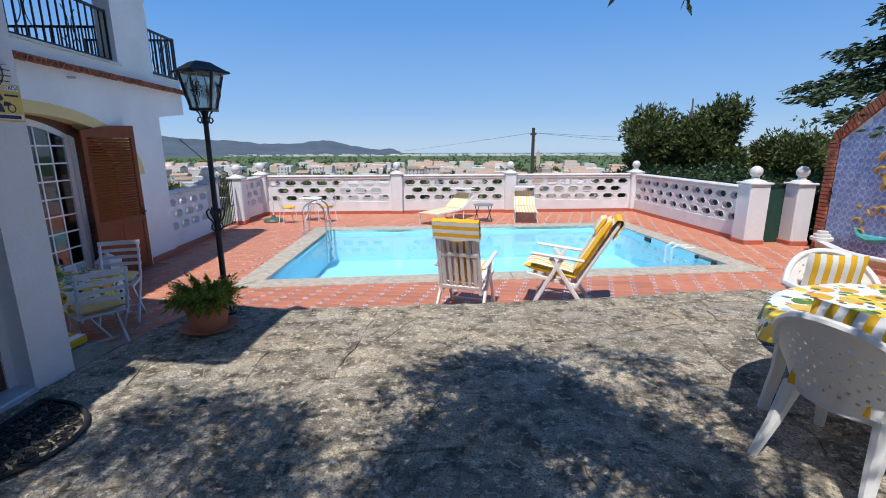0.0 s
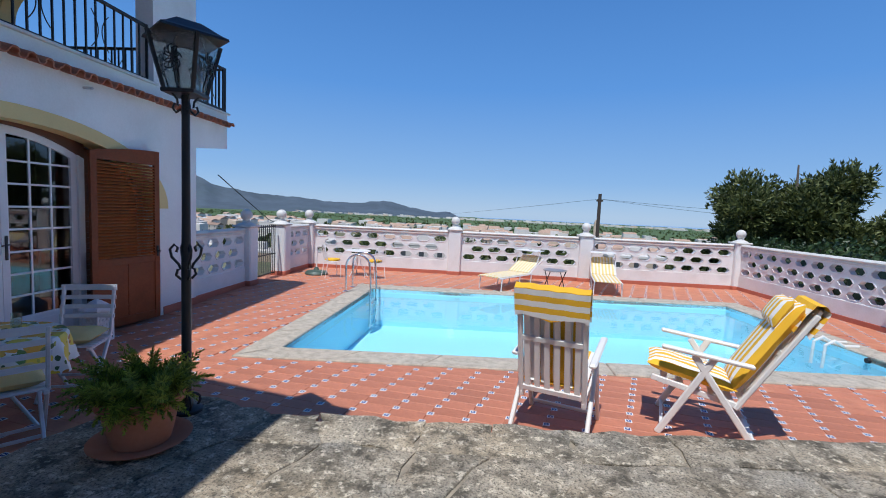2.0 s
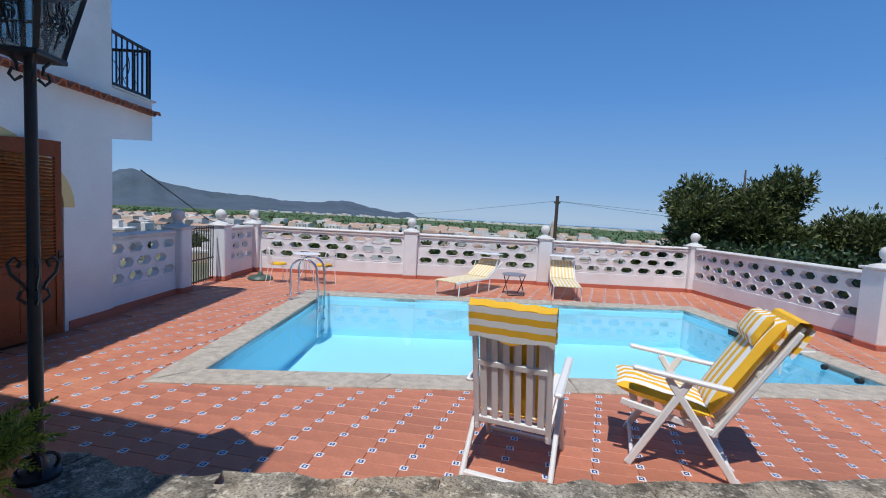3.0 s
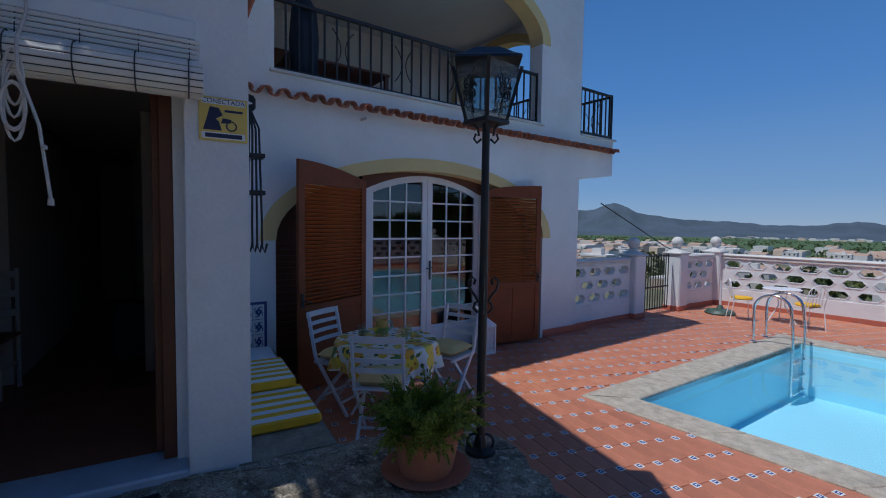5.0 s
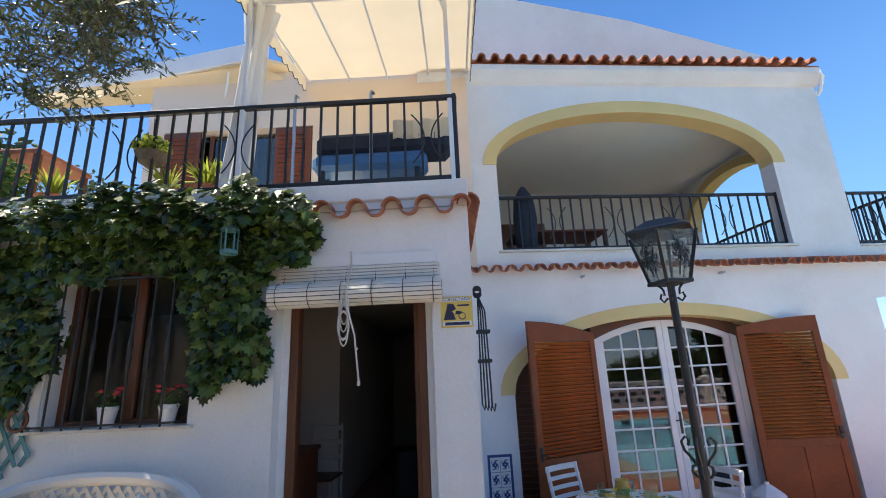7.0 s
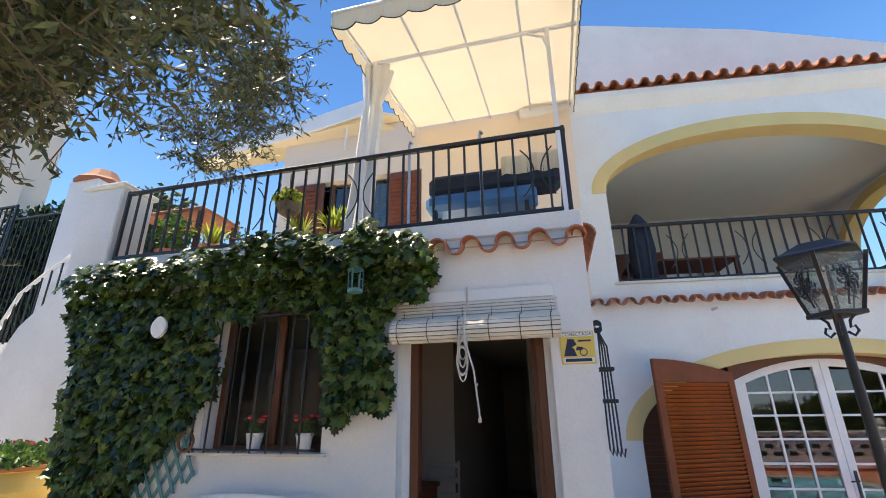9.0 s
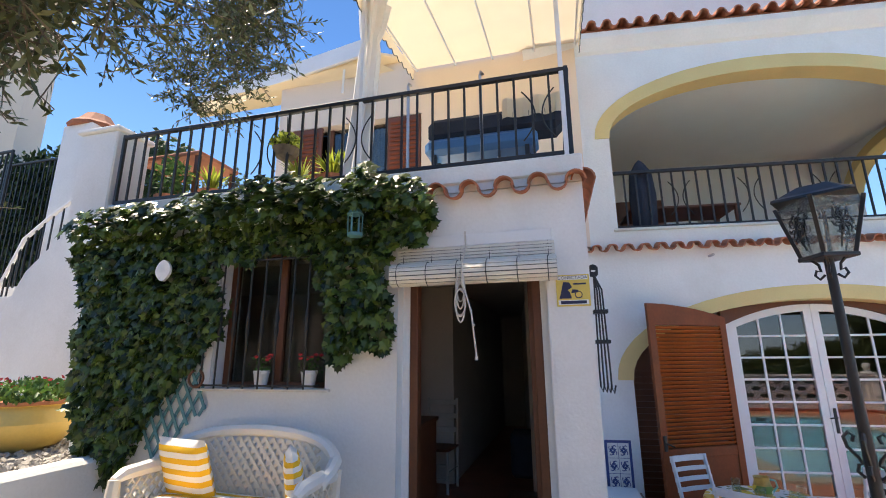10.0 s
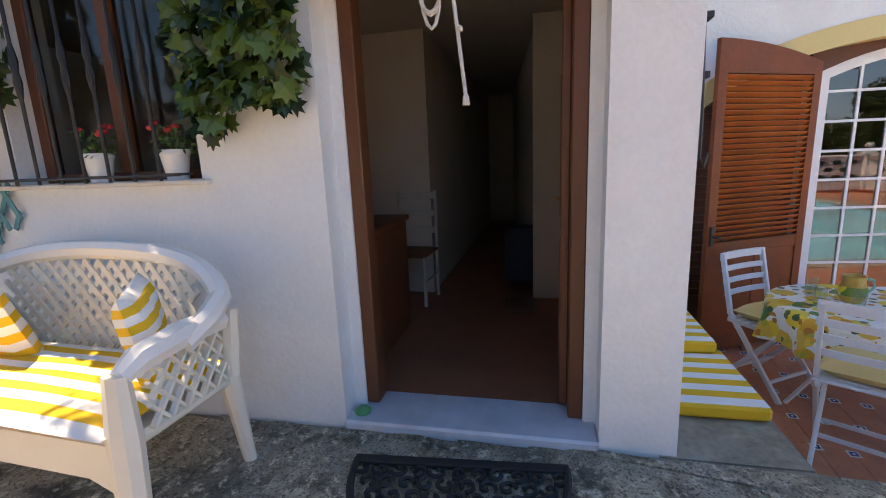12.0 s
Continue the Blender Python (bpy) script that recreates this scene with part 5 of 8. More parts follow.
# ---- blue-green folding trellis ----
tr = thing("trellis", None, "blue-green wooden folding trellis leaning on the white wall", "trellis")
TRELLIS_EDGE = [(-0.78, 0.92), (-0.34, 1.45), (-0.03, 1.66), (0.10, 1.10), (-0.42, 0.64)]
for sgn, x in ((1, BX + 0.020), (-1, BX + 0.034)):
    for k in range(14):
        c = -1.35 + 0.125 * k if sgn > 0 else -0.75 + 0.125 * k
        run = [(c + sgn * 0.56 * (z - 0.6), z) for z in [0.6 + 0.02 * q for q in range(55)]]
        run = [p for p in run if inside(TRELLIS_EDGE, *p)]
        if len(run) > 4:
            part("lath", Geo().bar((x, *run[0]), (x, *run[-1]), 0.030, 0.010, 0.002, up=(1, 0, 0)), TRELLIS, tr)


# ---- soft goods ----
def cushion(w, d, h, nx=10, ny=10, seed=1, sag=0.0):
    """A filled cushion about the origin, resting on z = 0, with puckered edges."""
    g, r = Geo(), random.Random(seed)
    top, bot = [], []
    for j in range(ny + 1):
        for i in range(nx + 1):
            x, y = -1 + 2 * i / nx, -1 + 2 * j / ny
            f = max(0.0, (1 - x ** 4) * (1 - y ** 4)) ** 0.45
            n = noise.noise((x * 2.3 + seed * 7, y * 2.3, seed)) * 0.18
            px, py = x * w / 2 * (1 - 0.03 * (1 - abs(y))), y * d / 2 * (1 - 0.03 * (1 - abs(x)))
            top.append((px, py, h * (0.5 + 0.5 * f * (1 + n)) - sag * (1 - x * x) * (1 - y * y)))
            bot.append((px, py, h * (0.5 - 0.5 * f)))
    k = nx + 1
    faces = [(j * k + i, j * k + i + 1, (j + 1) * k + i + 1, (j + 1) * k + i) for j in range(ny) for i in range(nx)]
    g.add(top, faces)
    g.add(bot, [q[::-1] for q in faces])
    ring = [i for i in range(k)] + [j * k + nx for j in range(1, ny + 1)] + [ny * k + i for i in range(nx - 1, -1, -1)] + [j * k for j in range(ny - 1, 0, -1)]
    n = len(top)
    g.add([], [])
    base = len(g.v) - 2 * n
    for a, b in zip(ring, ring[1:] + ring[:1]):
        g.f.append((base + a, base + b, base + n + b, base + n + a))
        g.m.append(0)
    return g


# ---- resin lattice bench ----
BENCH = pose(-1.84, 0.81, 0, 0, 0, -93) @ Matrix.Diagonal((1.12, 0.92, 1.12, 1))
bench = thing("garden_bench", BENCH, "cream resin two-seat garden bench with a lattice back", "bench")
BW = 1.40


def lattice(g, pts_fn, w, h, n, m, bw, th):
    """Two layers of crossing diagonal slats over a w by h field mapped by pts_fn(s, t)."""
    step = w / n
    for sgn in (1, -1):
        for k in range(-m, n + m + 1):
            s0 = k * step
            seg = []
            for q in range(13):
                t = h * q / 12
                s = s0 + sgn * t
                if 0 <= s <= w:
                    seg.append(pts_fn(s, t, 0.003 * sgn))
            if len(seg) > 1:
                for a, b in zip(seg, seg[1:]):
                    g.bar(a, b, bw, th, up=(0, 1, 0.2))


def bench_back(s, t, o):
    x = -BW / 2 + 0.16 + s
    return (x, -0.29 - 0.20 * t + 0.10 * (x / 0.7) ** 2 + o, 0.45 + t)


g = Geo()
lattice(g, bench_back, BW - 0.32, 0.37, 15, 5, 0.024, 0.012)
part("lattice_back", g, CREAMPLASTIC, bench)
top = [(-BW / 2 + 0.02, 0.02, 0.62)] + [(BW / 2 * math.sin(a), -0.36 + 0.16 * (math.sin(a)) ** 4 + (0.1 if abs(math.sin(a)) > 0.98 else 0), 0.62 + 0.25 * math.cos(a) ** 0.6) for a in [(-1.5 + 3.0 * k / 20) for k in range(21)]] + [(BW / 2 - 0.02, 0.02, 0.62)]
g = Geo().tube(top, 0.042, 8)
part("top_rail", g, PLASTIC, bench, "smooth white curved top rail", True)
for sgn in (-1, 1):
    x = sgn * (BW / 2 - 0.03)
    part("armrest", Geo().tube([(x - sgn * 0.0, -0.20, 0.64), (x, 0.0, 0.65), (x + sgn * 0.01, 0.22, 0.64), (x + sgn * 0.01, 0.30, 0.61)], [0.045, 0.048, 0.045, 0.03], 8), PLASTIC, bench, smooth=True)
    g = Geo()
    lattice(g, lambda s, t, o: (x + o, -0.20 + s, 0.40 + t), 0.40, 0.22, 5, 3, 0.022, 0.012)
    part("side_lattice", g, CREAMPLASTIC, bench)
    part("front_leg", Geo().tube([(x, 0.30, 0.62), (x, 0.31, 0.42), (x + sgn * 0.01, 0.33, 0.20), (x + sgn * 0.03, 0.36, 0.0)], [0.04, 0.055, 0.05, 0.034], 8), CREAMPLASTIC, bench, smooth=True)
    part("rear_leg", Geo().tube([(x - sgn * 0.03, -0.24, 0.45), (x - sgn * 0.02, -0.27, 0.2), (x - sgn * 0.01, -0.29, 0.0)], [0.05, 0.036, 0.028], 8), CREAMPLASTIC, bench, smooth=True)
    part("side_post", Geo().tube([(x - sgn * 0.01, -0.24, 0.40), (x - sgn * 0.01, -0.28, 0.66)], 0.04, 8), CREAMPLASTIC, bench, smooth=True)
part("seat", Geo().box((-BW / 2 + 0.03, -0.27, 0.36), (BW / 2 - 0.03, 0.31, 0.405), 0.015), CREAMPLASTIC, bench)
g = Geo()
xsA = [-BW / 2 + 0.02, -BW / 2 + 0.09, -BW / 2 + 0.2, BW / 2 - 0.2, BW / 2 - 0.09, BW / 2 - 0.02]
zsA = [0.16, 0.22, 0.265, 0.265, 0.22, 0.16]
g.ring_prism([(x, 0.39) for x in xsA], list(zip(xsA, zsA)), 0.295, 0.318, "y")
part("apron", g, CREAMPLASTIC, bench)
solid("seat_pad", cushion(1.30, 0.66, 0.08, 26, 12, 3, 0.0), STRIPE_Y, "yellow and white striped seat pad on the bench", "seat pad", BENCH @ pose(0, 0.05, 0.403), smooth=True)
solid("scatter_cushion", cushion(0.50, 0.47, 0.14, 12, 12, 5), STRIPE_Y, "square yellow and white striped cushion on the bench", "cushion", BENCH @ pose(0.40, -0.12, 0.445, 72, 0, -6) @ pose(0, 0.19, -0.06), "cushions on the bench", smooth=True)
solid("scatter_cushion", cushion(0.36, 0.38, 0.12, 12, 12, 6), STRIPE_Y, "square yellow and white striped cushion against the bench's arm", "cushion", BENCH @ pose(-0.50, -0.06, 0.445, 80, 0, -52) @ pose(0, 0.18, -0.06), "cushions on the bench", smooth=True)

# ---- half-round rubber mat ----
mt = thing("door_mat", pose(-2.19, 2.53, 0.012, 0, 0, 4.5), "half-round black openwork rubber doormat on the stone", "doormat")
arc = [(0.03 + 0.55 * math.sin(a), -0.46 * math.cos(a)) for a in [math.pi * k / 28 for k in range(29)]]
g = Geo().tube([(x, y, 0.008) for x, y in arc] + [(0.03, 0.46, 0.008)], 0.016, 6)
g.bar((0.03, -0.47, 0.008), (0.03, 0.47, 0.008), 0.05, 0.016, 0.003)
part("border", g, RUBBER, mt)
r = random.Random(5)
g = Geo()
for i in range(7):
    for j in range(11):
        x, y = 0.09 + 0.075 * i, -0.42 + 0.084 * j + (0.042 if i % 2 else 0)
        if ((x - 0.03) / 0.53) ** 2 + (y / 0.44) ** 2 < 0.93:
            a0 = r.uniform(0, 6.28)
            g = Geo().tube([(x + 0.038 * math.cos(a0 + a) * (1 - a / 9), y + 0.038 * math.sin(a0 + a) * (1 - a / 9), 0.008) for a in [0.6 * k for k in range(10)]], 0.010, 5)
            part("scroll", g, RUBBER, mt)
g = Geo().tube([(0.08 + 0.12 * k, 0, 0.006) for k in range(4)], 0.009, 5)
part("centre_bar", g, RUBBER, mt)

# ---- lamp post ----
lp = thing("garden_lamp_post", pose(-1.83, 4.77, 0, 0, 0, 12), "tall black wrought iron lamp post with a four-sided glass lantern", "lamp post")
part("pole", Geo().lathe([(0.10, 0.0), (0.10, 0.02), (0.045, 0.04), (0.031, 0.10), (0.029, 1.0), (0.026, 1.3), (0.024, 2.08)], n=12), IRON, lp, smooth=True)
for k in range(4):
    a = k * math.pi / 2 + 0.78
    sc = [(0.035 + 0.05 * math.sin(q), 0.09 + 0.05 - 0.05 * math.cos(q)) for q in [0.5 * j for j in range(9)]]
    part("foot_scroll", Geo().tube([(x * math.cos(a), x * math.sin(a), z - 0.075) for x, z in sc], 0.009, 5), IRON, lp)
    knot = [(0.032, 0.90), (0.06, 0.93), (0.05, 0.965), (0.034, 0.97), (0.045, 1.0), (0.085, 1.05), (0.095, 1.10), (0.07, 1.13), (0.05, 1.11), (0.06, 1.08)]
    part("knot_scroll", Geo().tube([(x * math.cos(a), x * math.sin(a), z) for x, z in knot], 0.009, 5), IRON, lp)
    neck = [(0.028, 1.99), (0.055, 1.965), (0.075, 1.99), (0.065, 2.02), (0.045, 2.01), (0.05, 2.05), (0.085, 2.09)]
    part("neck_scroll", Geo().tube([(x * math.cos(a), x * math.sin(a), z) for x, z in neck], 0.008, 5), IRON, lp)
z0, z1, b0, b1 = 2.10, 2.43, 0.088, 0.150
part("lantern_base", Geo().box((-b0 - 0.015, -b0 - 0.015, z0 - 0.02), (b0 + 0.015, b0 + 0.015, z0 + 0.005), 0.004), IRON, lp)
for sx in (-1, 1):
    for sy in (-1, 1):
        part("corner_bar", Geo().bar((sx * b0, sy * b0, z0), (sx * b1, sy * b1, z1), 0.02, 0.02), IRON, lp)
for k in range(4):
    m = pose(0, 0, 0, 0, 0, 90 * k)
    g = Geo()
    g.add([m @ Vector(p) for p in ((-b0, -b0, z0), (b0, -b0, z0), (b1, -b1, z1), (-b1, -b1, z1), (-b0 + .004, -b0 + .005, z0), (b0 - .004, -b0 + .005, z0), (b1 - .004, -b1 + .005, z1), (-b1 + .004, -b1 + .005, z1))],
          [(0, 1, 2, 3), (7, 6, 5, 4), (0, 4, 5, 1), (3, 2, 6, 7)])
    pane = part("lantern_pane", g, LAMPGLASS, lp, "hammered glass pane")
    ym = -(b0 + b1) / 2 - 0.03
    for c in range(8):
        a = c * math.pi / 4
        g = Geo().tube([m @ Vector((0.03 * math.cos(a) + 0.026 * math.cos(q + a), ym, 2.27 + 0.05 * math.sin(a) + 0.03 * math.sin(q + a))) for q in [0.7 * j for j in range(8)]], 0.005, 4)
        part("lantern_scroll", g, IRON, pane, "black iron scroll")
    g = Geo().tube([m @ Vector((0, ym + 0.04 * abs(j - 4) / 4, 2.13 + 0.034 * j)) for j in range(9)], 0.005, 4)
    part("lantern_bar", g, IRON, pane, "black iron bar")
part("lantern_roof", Geo().lathe([(0.275, 2.425), (0.27, 2.44), (0.22, 2.46), (0.10, 2.525), (0.05, 2.535), (0.001, 2.54)], (0, 0, 0), 4), IRON, lp)

# ---- terracotta pot with fern ----
fp = thing("potted_fern", pose(-1.78, 4.35, 0), "feathery green asparagus fern in a terracotta pot and saucer", "potted plant")
part("saucer", Geo().lathe([(0.20, 0.0), (0.25, 0.03), (0.265, 0.04), (0.245, 0.04), (0.20, 0.02), (0.001, 0.02)], n=28), POTCLAY, fp, smooth=True)
part("pot", Geo().lathe([(0.15, 0.02), (0.155, 0.03), (0.20, 0.24), (0.222, 0.25), (0.228, 0.30), (0.215, 0.305), (0.20, 0.29), (0.19, 0.26), (0.001, 0.26)], n=28), POTCLAY, fp, smooth=True)
part("soil", Geo().lathe([(0.195, 0.262), (0.001, 0.275)], n=20), SOIL, fp)
r = random.Random(21)
g = Geo()
for k in range(130):
    a, ln, lean = r.uniform(0, 6.28), r.uniform(0.19, 0.36), r.uniform(0.5, 1.9)
    p, d = Vector((0.12 * r.random() * math.cos(a), 0.12 * r.random() * math.sin(a), 0.26)), Vector((math.cos(a) * lean, math.sin(a) * lean, 1.0)).normalized()
    n = 15
    for q in range(n):
        p = p + d * (ln / n)
        d = (d + Vector((0, 0, -0.055 * lean))).normalized()
        width = 0.042 * math.sin(math.pi * min(1, (q + 1.5) / n)) + 0.008
        for s in range(10):
            o = Vector((r.gauss(0, 1), r.gauss(0, 1), r.gauss(0, 1)))
            o = (o - d * o.dot(d)).normalized()
            e = p + o * width + d * 0.02
            w = o.cross(d) * 0.0045
            g.add([p - w, p + w, e + w * 0.4, e - w * 0.4], [(0, 1, 2, 3)])
part("fronds", g, FERN, fp)


# ---- slatted folding bistro chairs, table, cloth ----
def bistro_chair(m, label):
    t = thing("bistro_chair", m, label, "chair", "chairs round the bistro table")
    for sx in (-0.19, 0.19):
        part("rear_post", Geo().bar((sx, 0.20, 0.0), (sx, -0.18, 0.50), 0.022, 0.035, 0.004, up=(0, 1, 0)).bar((sx, -0.17, 0.48), (sx, -0.26, 0.88), 0.022, 0.035, 0.004, up=(0, 1, 0)), WHITEWOOD, t)
        part("front_leg", Geo().bar((sx * 0.88, -0.22, 0.0), (sx * 0.88, 0.16, 0.44), 0.022, 0.032, 0.004, up=(0, 1, 0)), WHITEWOOD, t)
        part("seat_rail", Geo().box((sx * 0.94 - 0.012, -0.19, 0.425), (sx * 0.94 + 0.012, 0.21, 0.45), 0.003), WHITEWOOD, t)
    for k in range(7):
        part("seat_slat", Geo().box((-0.205, -0.18 + 0.056 * k, 0.45), (0.205, -0.137 + 0.056 * k, 0.463), 0.003), WHITEWOOD, t)
    for z, h in ((0.62, 0.035), (0.70, 0.035), (0.78, 0.035), (0.865, 0.05)):
        y = -0.17 - 0.09 * (z - 0.48) / 0.4
        g = Geo()
        for q in range(6):
            x0, x1 = -0.21 + 0.07 * q, -0.14 + 0.07 * q
            c0, c1 = 0.02 * (1 - (x0 / 0.21) ** 2), 0.02 * (1 - (x1 / 0.21) ** 2)
            g.prism([(x0, y - c0 - 0.007), (x1, y - c1 - 0.007), (x1, y - c1 + 0.007), (x0, y - c0 + 0.007)], z - h / 2, z + h / 2, "z")
        part("back_slat", g.mesh("back_slat", WHITEWOOD, weld=True), WHITEWOOD, t)
    part("stretcher", Geo().bar((-0.17, -0.10, 0.13), (0.17, -0.10, 0.13), 0.014, 0.02), WHITEWOOD, t)
    part("stretcher", Geo().bar((-0.19, 0.12, 0.11), (0.19, 0.12, 0.11), 0.014, 0.02), WHITEWOOD, t)
    return t


for x, y, rz, lab in ((-3.18, 4.65, 57, "white slatted folding chair with a pale yellow cushion"), (-4.07, 4.57, -57, "white slatted folding chair tucked beside the shutter"), (-3.76, 5.66, 205, "white slatted folding chair by the glazed door")):
    m = pose(x, y, DECK, 0, 0, rz) @ Matrix.Scale(1.12, 4)
    bistro_chair(m, lab)
    solid("chair_cushion", cushion(0.38, 0.37, 0.10, 9, 9, int(rz + 20)), PALECUSHION, "plump pale yellow cushion on a white folding chair", "cushion", m @ pose(0, 0.02, 0.463), "cushions on the folding chairs", smooth=True)

TC = (-3.76, 4.92)
TZ = 0.28
bt = thing("bistro_table", pose(TC[0], TC[1], DECK), "round white metal bistro table under a fruit cloth", "table")
part("tabletop", Geo().lathe([(0.50, 0.70), (0.505, 0.71), (0.505, 0.722), (0.001, 0.722)], n=32), WHITEPAINT, bt)
for k in range(3):
    a = 2.1 * k + 0.4
    part("leg", Geo().tube([(0.05 * math.cos(a), 0.05 * math.sin(a), 0.70), (0.12 * math.cos(a), 0.12 * math.sin(a), 0.35), (0.36 * math.cos(a), 0.36 * math.sin(a), 0.0)], 0.014, 6), WHITEPAINT, bt)


def drape(rad, drop, n=72, rings=10, amp=0.045, waves=9, sx=1.0, sy=1.0, seed=0):
    """A cloth on a round or oval top, hanging in folds."""
    g = Geo()
    vs = [(0, 0, 0)]
    fs = []
    for i in range(1, rings * 2 + 1):
        for j in range(n):
            a = 2 * math.pi * j / n
            if i <= rings:
                q, z = rad * i / rings, 0.0
            else:
                f = (i - rings) / rings
                wave = math.sin(a * waves + seed) + 0.5 * math.sin(a * (waves * 2 + 1) + 1.3)
                z = -drop * f * (1 + 0.10 * math.sin(2 * a + seed))
                q = rad + 0.012 + 0.02 * f + amp * f * wave
                if f < 0.15:
                    z *= 0.8
            vs.append((q * math.cos(a) * sx, q * math.sin(a) * sy, z))
    for j in range(n):
        fs.append((0, 1 + j, 1 + (j + 1) % n))
    for i in range(rings * 2 - 1):
        for j in range(n):
            a, b = 1 + i * n + j, 1 + i * n + (j + 1) % n
            fs.append((a, b, b + n, a + n))
    return g.add(vs, fs)


solid("tablecloth", drape(0.51, 0.26, seed=1), CLOTH, "white oilcloth printed with lemons, oranges and green fruit", "tablecloth", pose(TC[0], TC[1], TZ, 0, 0, 20), smooth=True)
jug = thing("jug", pose(TC[0] - 0.08, TC[1] - 0.02, TZ + 0.002), "painted yellow and green ceramic jug on the bistro table", "jug")
JUGMAT = fruit_cloth("painted_pottery")
part("body", Geo().lathe([(0.055, 0.0), (0.07, 0.03), (0.075, 0.09), (0.06, 0.15), (0.065, 0.18), (0.058, 0.178), (0.05, 0.15), (0.001, 0.15)], n=20), GOLD, jug, smooth=True)
part("handle", Geo().tube([(0, 0.06, 0.16), (0, 0.11, 0.15), (0, 0.12, 0.10), (0, 0.075, 0.05)], 0.009, 6), TEAL, jug, smooth=True)
part("painted_band", Geo().lathe([(0.0765, 0.05), (0.0775, 0.09), (0.073, 0.11)], n=20), JUGMAT, jug, smooth=True)
for x, y in ((0.16, -0.12), (0.14, 0.14), (-0.20, -0.20), (-0.02, 0.26), (0.02, -0.26)):
    t = solid("tumbler", Geo().lathe([(0.03, 0.0), (0.032, 0.005), (0.038, 0.13), (0.036, 0.13), (0.030, 0.012), (0.001, 0.012)], n=16), TUMBLER, "clear drinking glass on the fruit cloth", "glass", pose(TC[0] + x, TC[1] + y, TZ + 0.003), "glasses on the bistro table", smooth=True)

# ---- white pierced lantern, striped pads, tile panel, hanging iron rods ----
ln_ = thing("floor_lantern", pose(-5.03, 7.03, DECK, 0, 0, 4), "white pierced metal lantern standing by the glazed door", "lantern")
part("base", Geo().box((-0.13, -0.13, 0), (0.13, 0.13, 0.03), 0.006), WHITEPAINT, ln_)
part("cap", Geo().lathe([(0.19, 0.42), (0.18, 0.44), (0.06, 0.53), (0.03, 0.54), (0.025, 0.57), (0.001, 0.575)], n=8), WHITEPAINT, ln_)
part("core", Geo().box((-0.105, -0.105, 0.03), (0.105, 0.105, 0.41)), WHITEPAINT, ln_)
for k in range(4):
    m = pose(0, 0, 0, 0, 0, 90 * k)
    g = Geo()
    for x in (-0.115, 0.115):
        g.bar(m @ Vector((x, -0.12, 0.03)), m @ Vector((x, -0.12, 0.42)), 0.022, 0.02)
    for i in range(3):
        for j in range(5):
            g.tube([m @ Vector((-0.06 + 0.06 * i + 0.024 * math.cos(q), -0.118, 0.08 + 0.07 * j + 0.028 * math.sin(q))) for q in [0.7 * w for w in range(9)]], 0.006, 4, closed=True)
    part("pierced_side", g, WHITEPAINT, ln_, "pierced scrollwork side")
structure("ledge_block_side", Geo().box((-4.75, 3.475, -0.6), (-3.41, 3.94, 0.085), 0.015), PLASTER)
def ledge_pad(x0, x1, y1, z, label):
    t = thing("striped_pad", pose(x0, 3.49, z), label, "pad", "pads on the ledge")
    w, d = x1 - x0, y1 - 3.49
    part("body", Geo().box((0, 0, 0), (w, d, 0.078), 0.018), YELLOWCLOTH, t, "plain yellow canvas sides")
    part("striped_top", Geo().box((0.012, 0.012, 0.070), (w - 0.012, d - 0.012, 0.083), 0.005), STRIPE_X, t, "yellow and white striped top")


ledge_pad(-3.40, -2.71, 3.985, 0.002, "yellow and white striped pad lying on the stone ledge")
ledge_pad(-3.97, -3.31, 3.93, 0.089, "yellow and white striped pad on the raised ledge against the wall")
tp = thing("tile_panel", POOL @ pose(WU + 0.003, -3.59, 0.0) @ Matrix.Diagonal((1, 0.85, 0.97, 1)), "dark blue and white glazed tile panel on the wall", "tile panel")
part("border", Geo().box((0, 0, 0.0), (0.012, 0.36, 0.58), 0.003), COBALT, tp)
for i in range(2):
    for j in range(3):
        part("tile", Geo().box((0.012, 0.035 + 0.147 * i, 0.03 + 0.175 * j), (0.02, 0.176 + 0.147 * i, 0.20 + 0.175 * j), 0.002), INSERT, tp)
        cy, cz = 0.105 + 0.147 * i, 0.115 + 0.175 * j
        g = Geo()
        for c in range(4):
            a = c * math.pi / 2 + 0.785
            g.tube([(0.021, cy + 0.035 * math.cos(a) + 0.026 * math.cos(q + a), cz + 0.04 * math.sin(a) + 0.026 * math.sin(q + a)) for q in [0.7 * w for w in range(8)]], 0.007, 4)
        g.tube([(0.021, cy + 0.03 * math.cos(q), cz + 0.03 * math.sin(q)) for q in [0.785 * w for w in range(8)]], 0.008, 4, closed=True)
        part("motif", g, COBALT, tp, "dark blue scroll motif")
rk = thing("hanging_iron_rods", pose(-2.86, 3.50, 0.09), "bundle of black iron spit rods hanging on the wall", "iron rods")
for k in range(4):
    x = -0.08 + 0.055 * k
    part("rod", Geo().tube([(0, 0.03, 2.14), (x * 0.4, 0.03 + 0.018 * k, 2.0), (x, 0.02 + 0.024 * k, 1.35), (x, 0.02 + 0.024 * k, 1.20), (x + 0.02, 0.035 + 0.024 * k, 1.16), (x + 0.02, 0.05 + 0.024 * k, 1.22)], 0.008, 5), IRON, rk)
    part("ring", Geo().tube([(0.0, 0.03 + 0.035 * math.sin(q), 2.155 + 0.012 * k + 0.035 * math.cos(q)) for q in [0.63 * w for w in range(10)]], 0.007, 5, closed=True), IRON, rk)
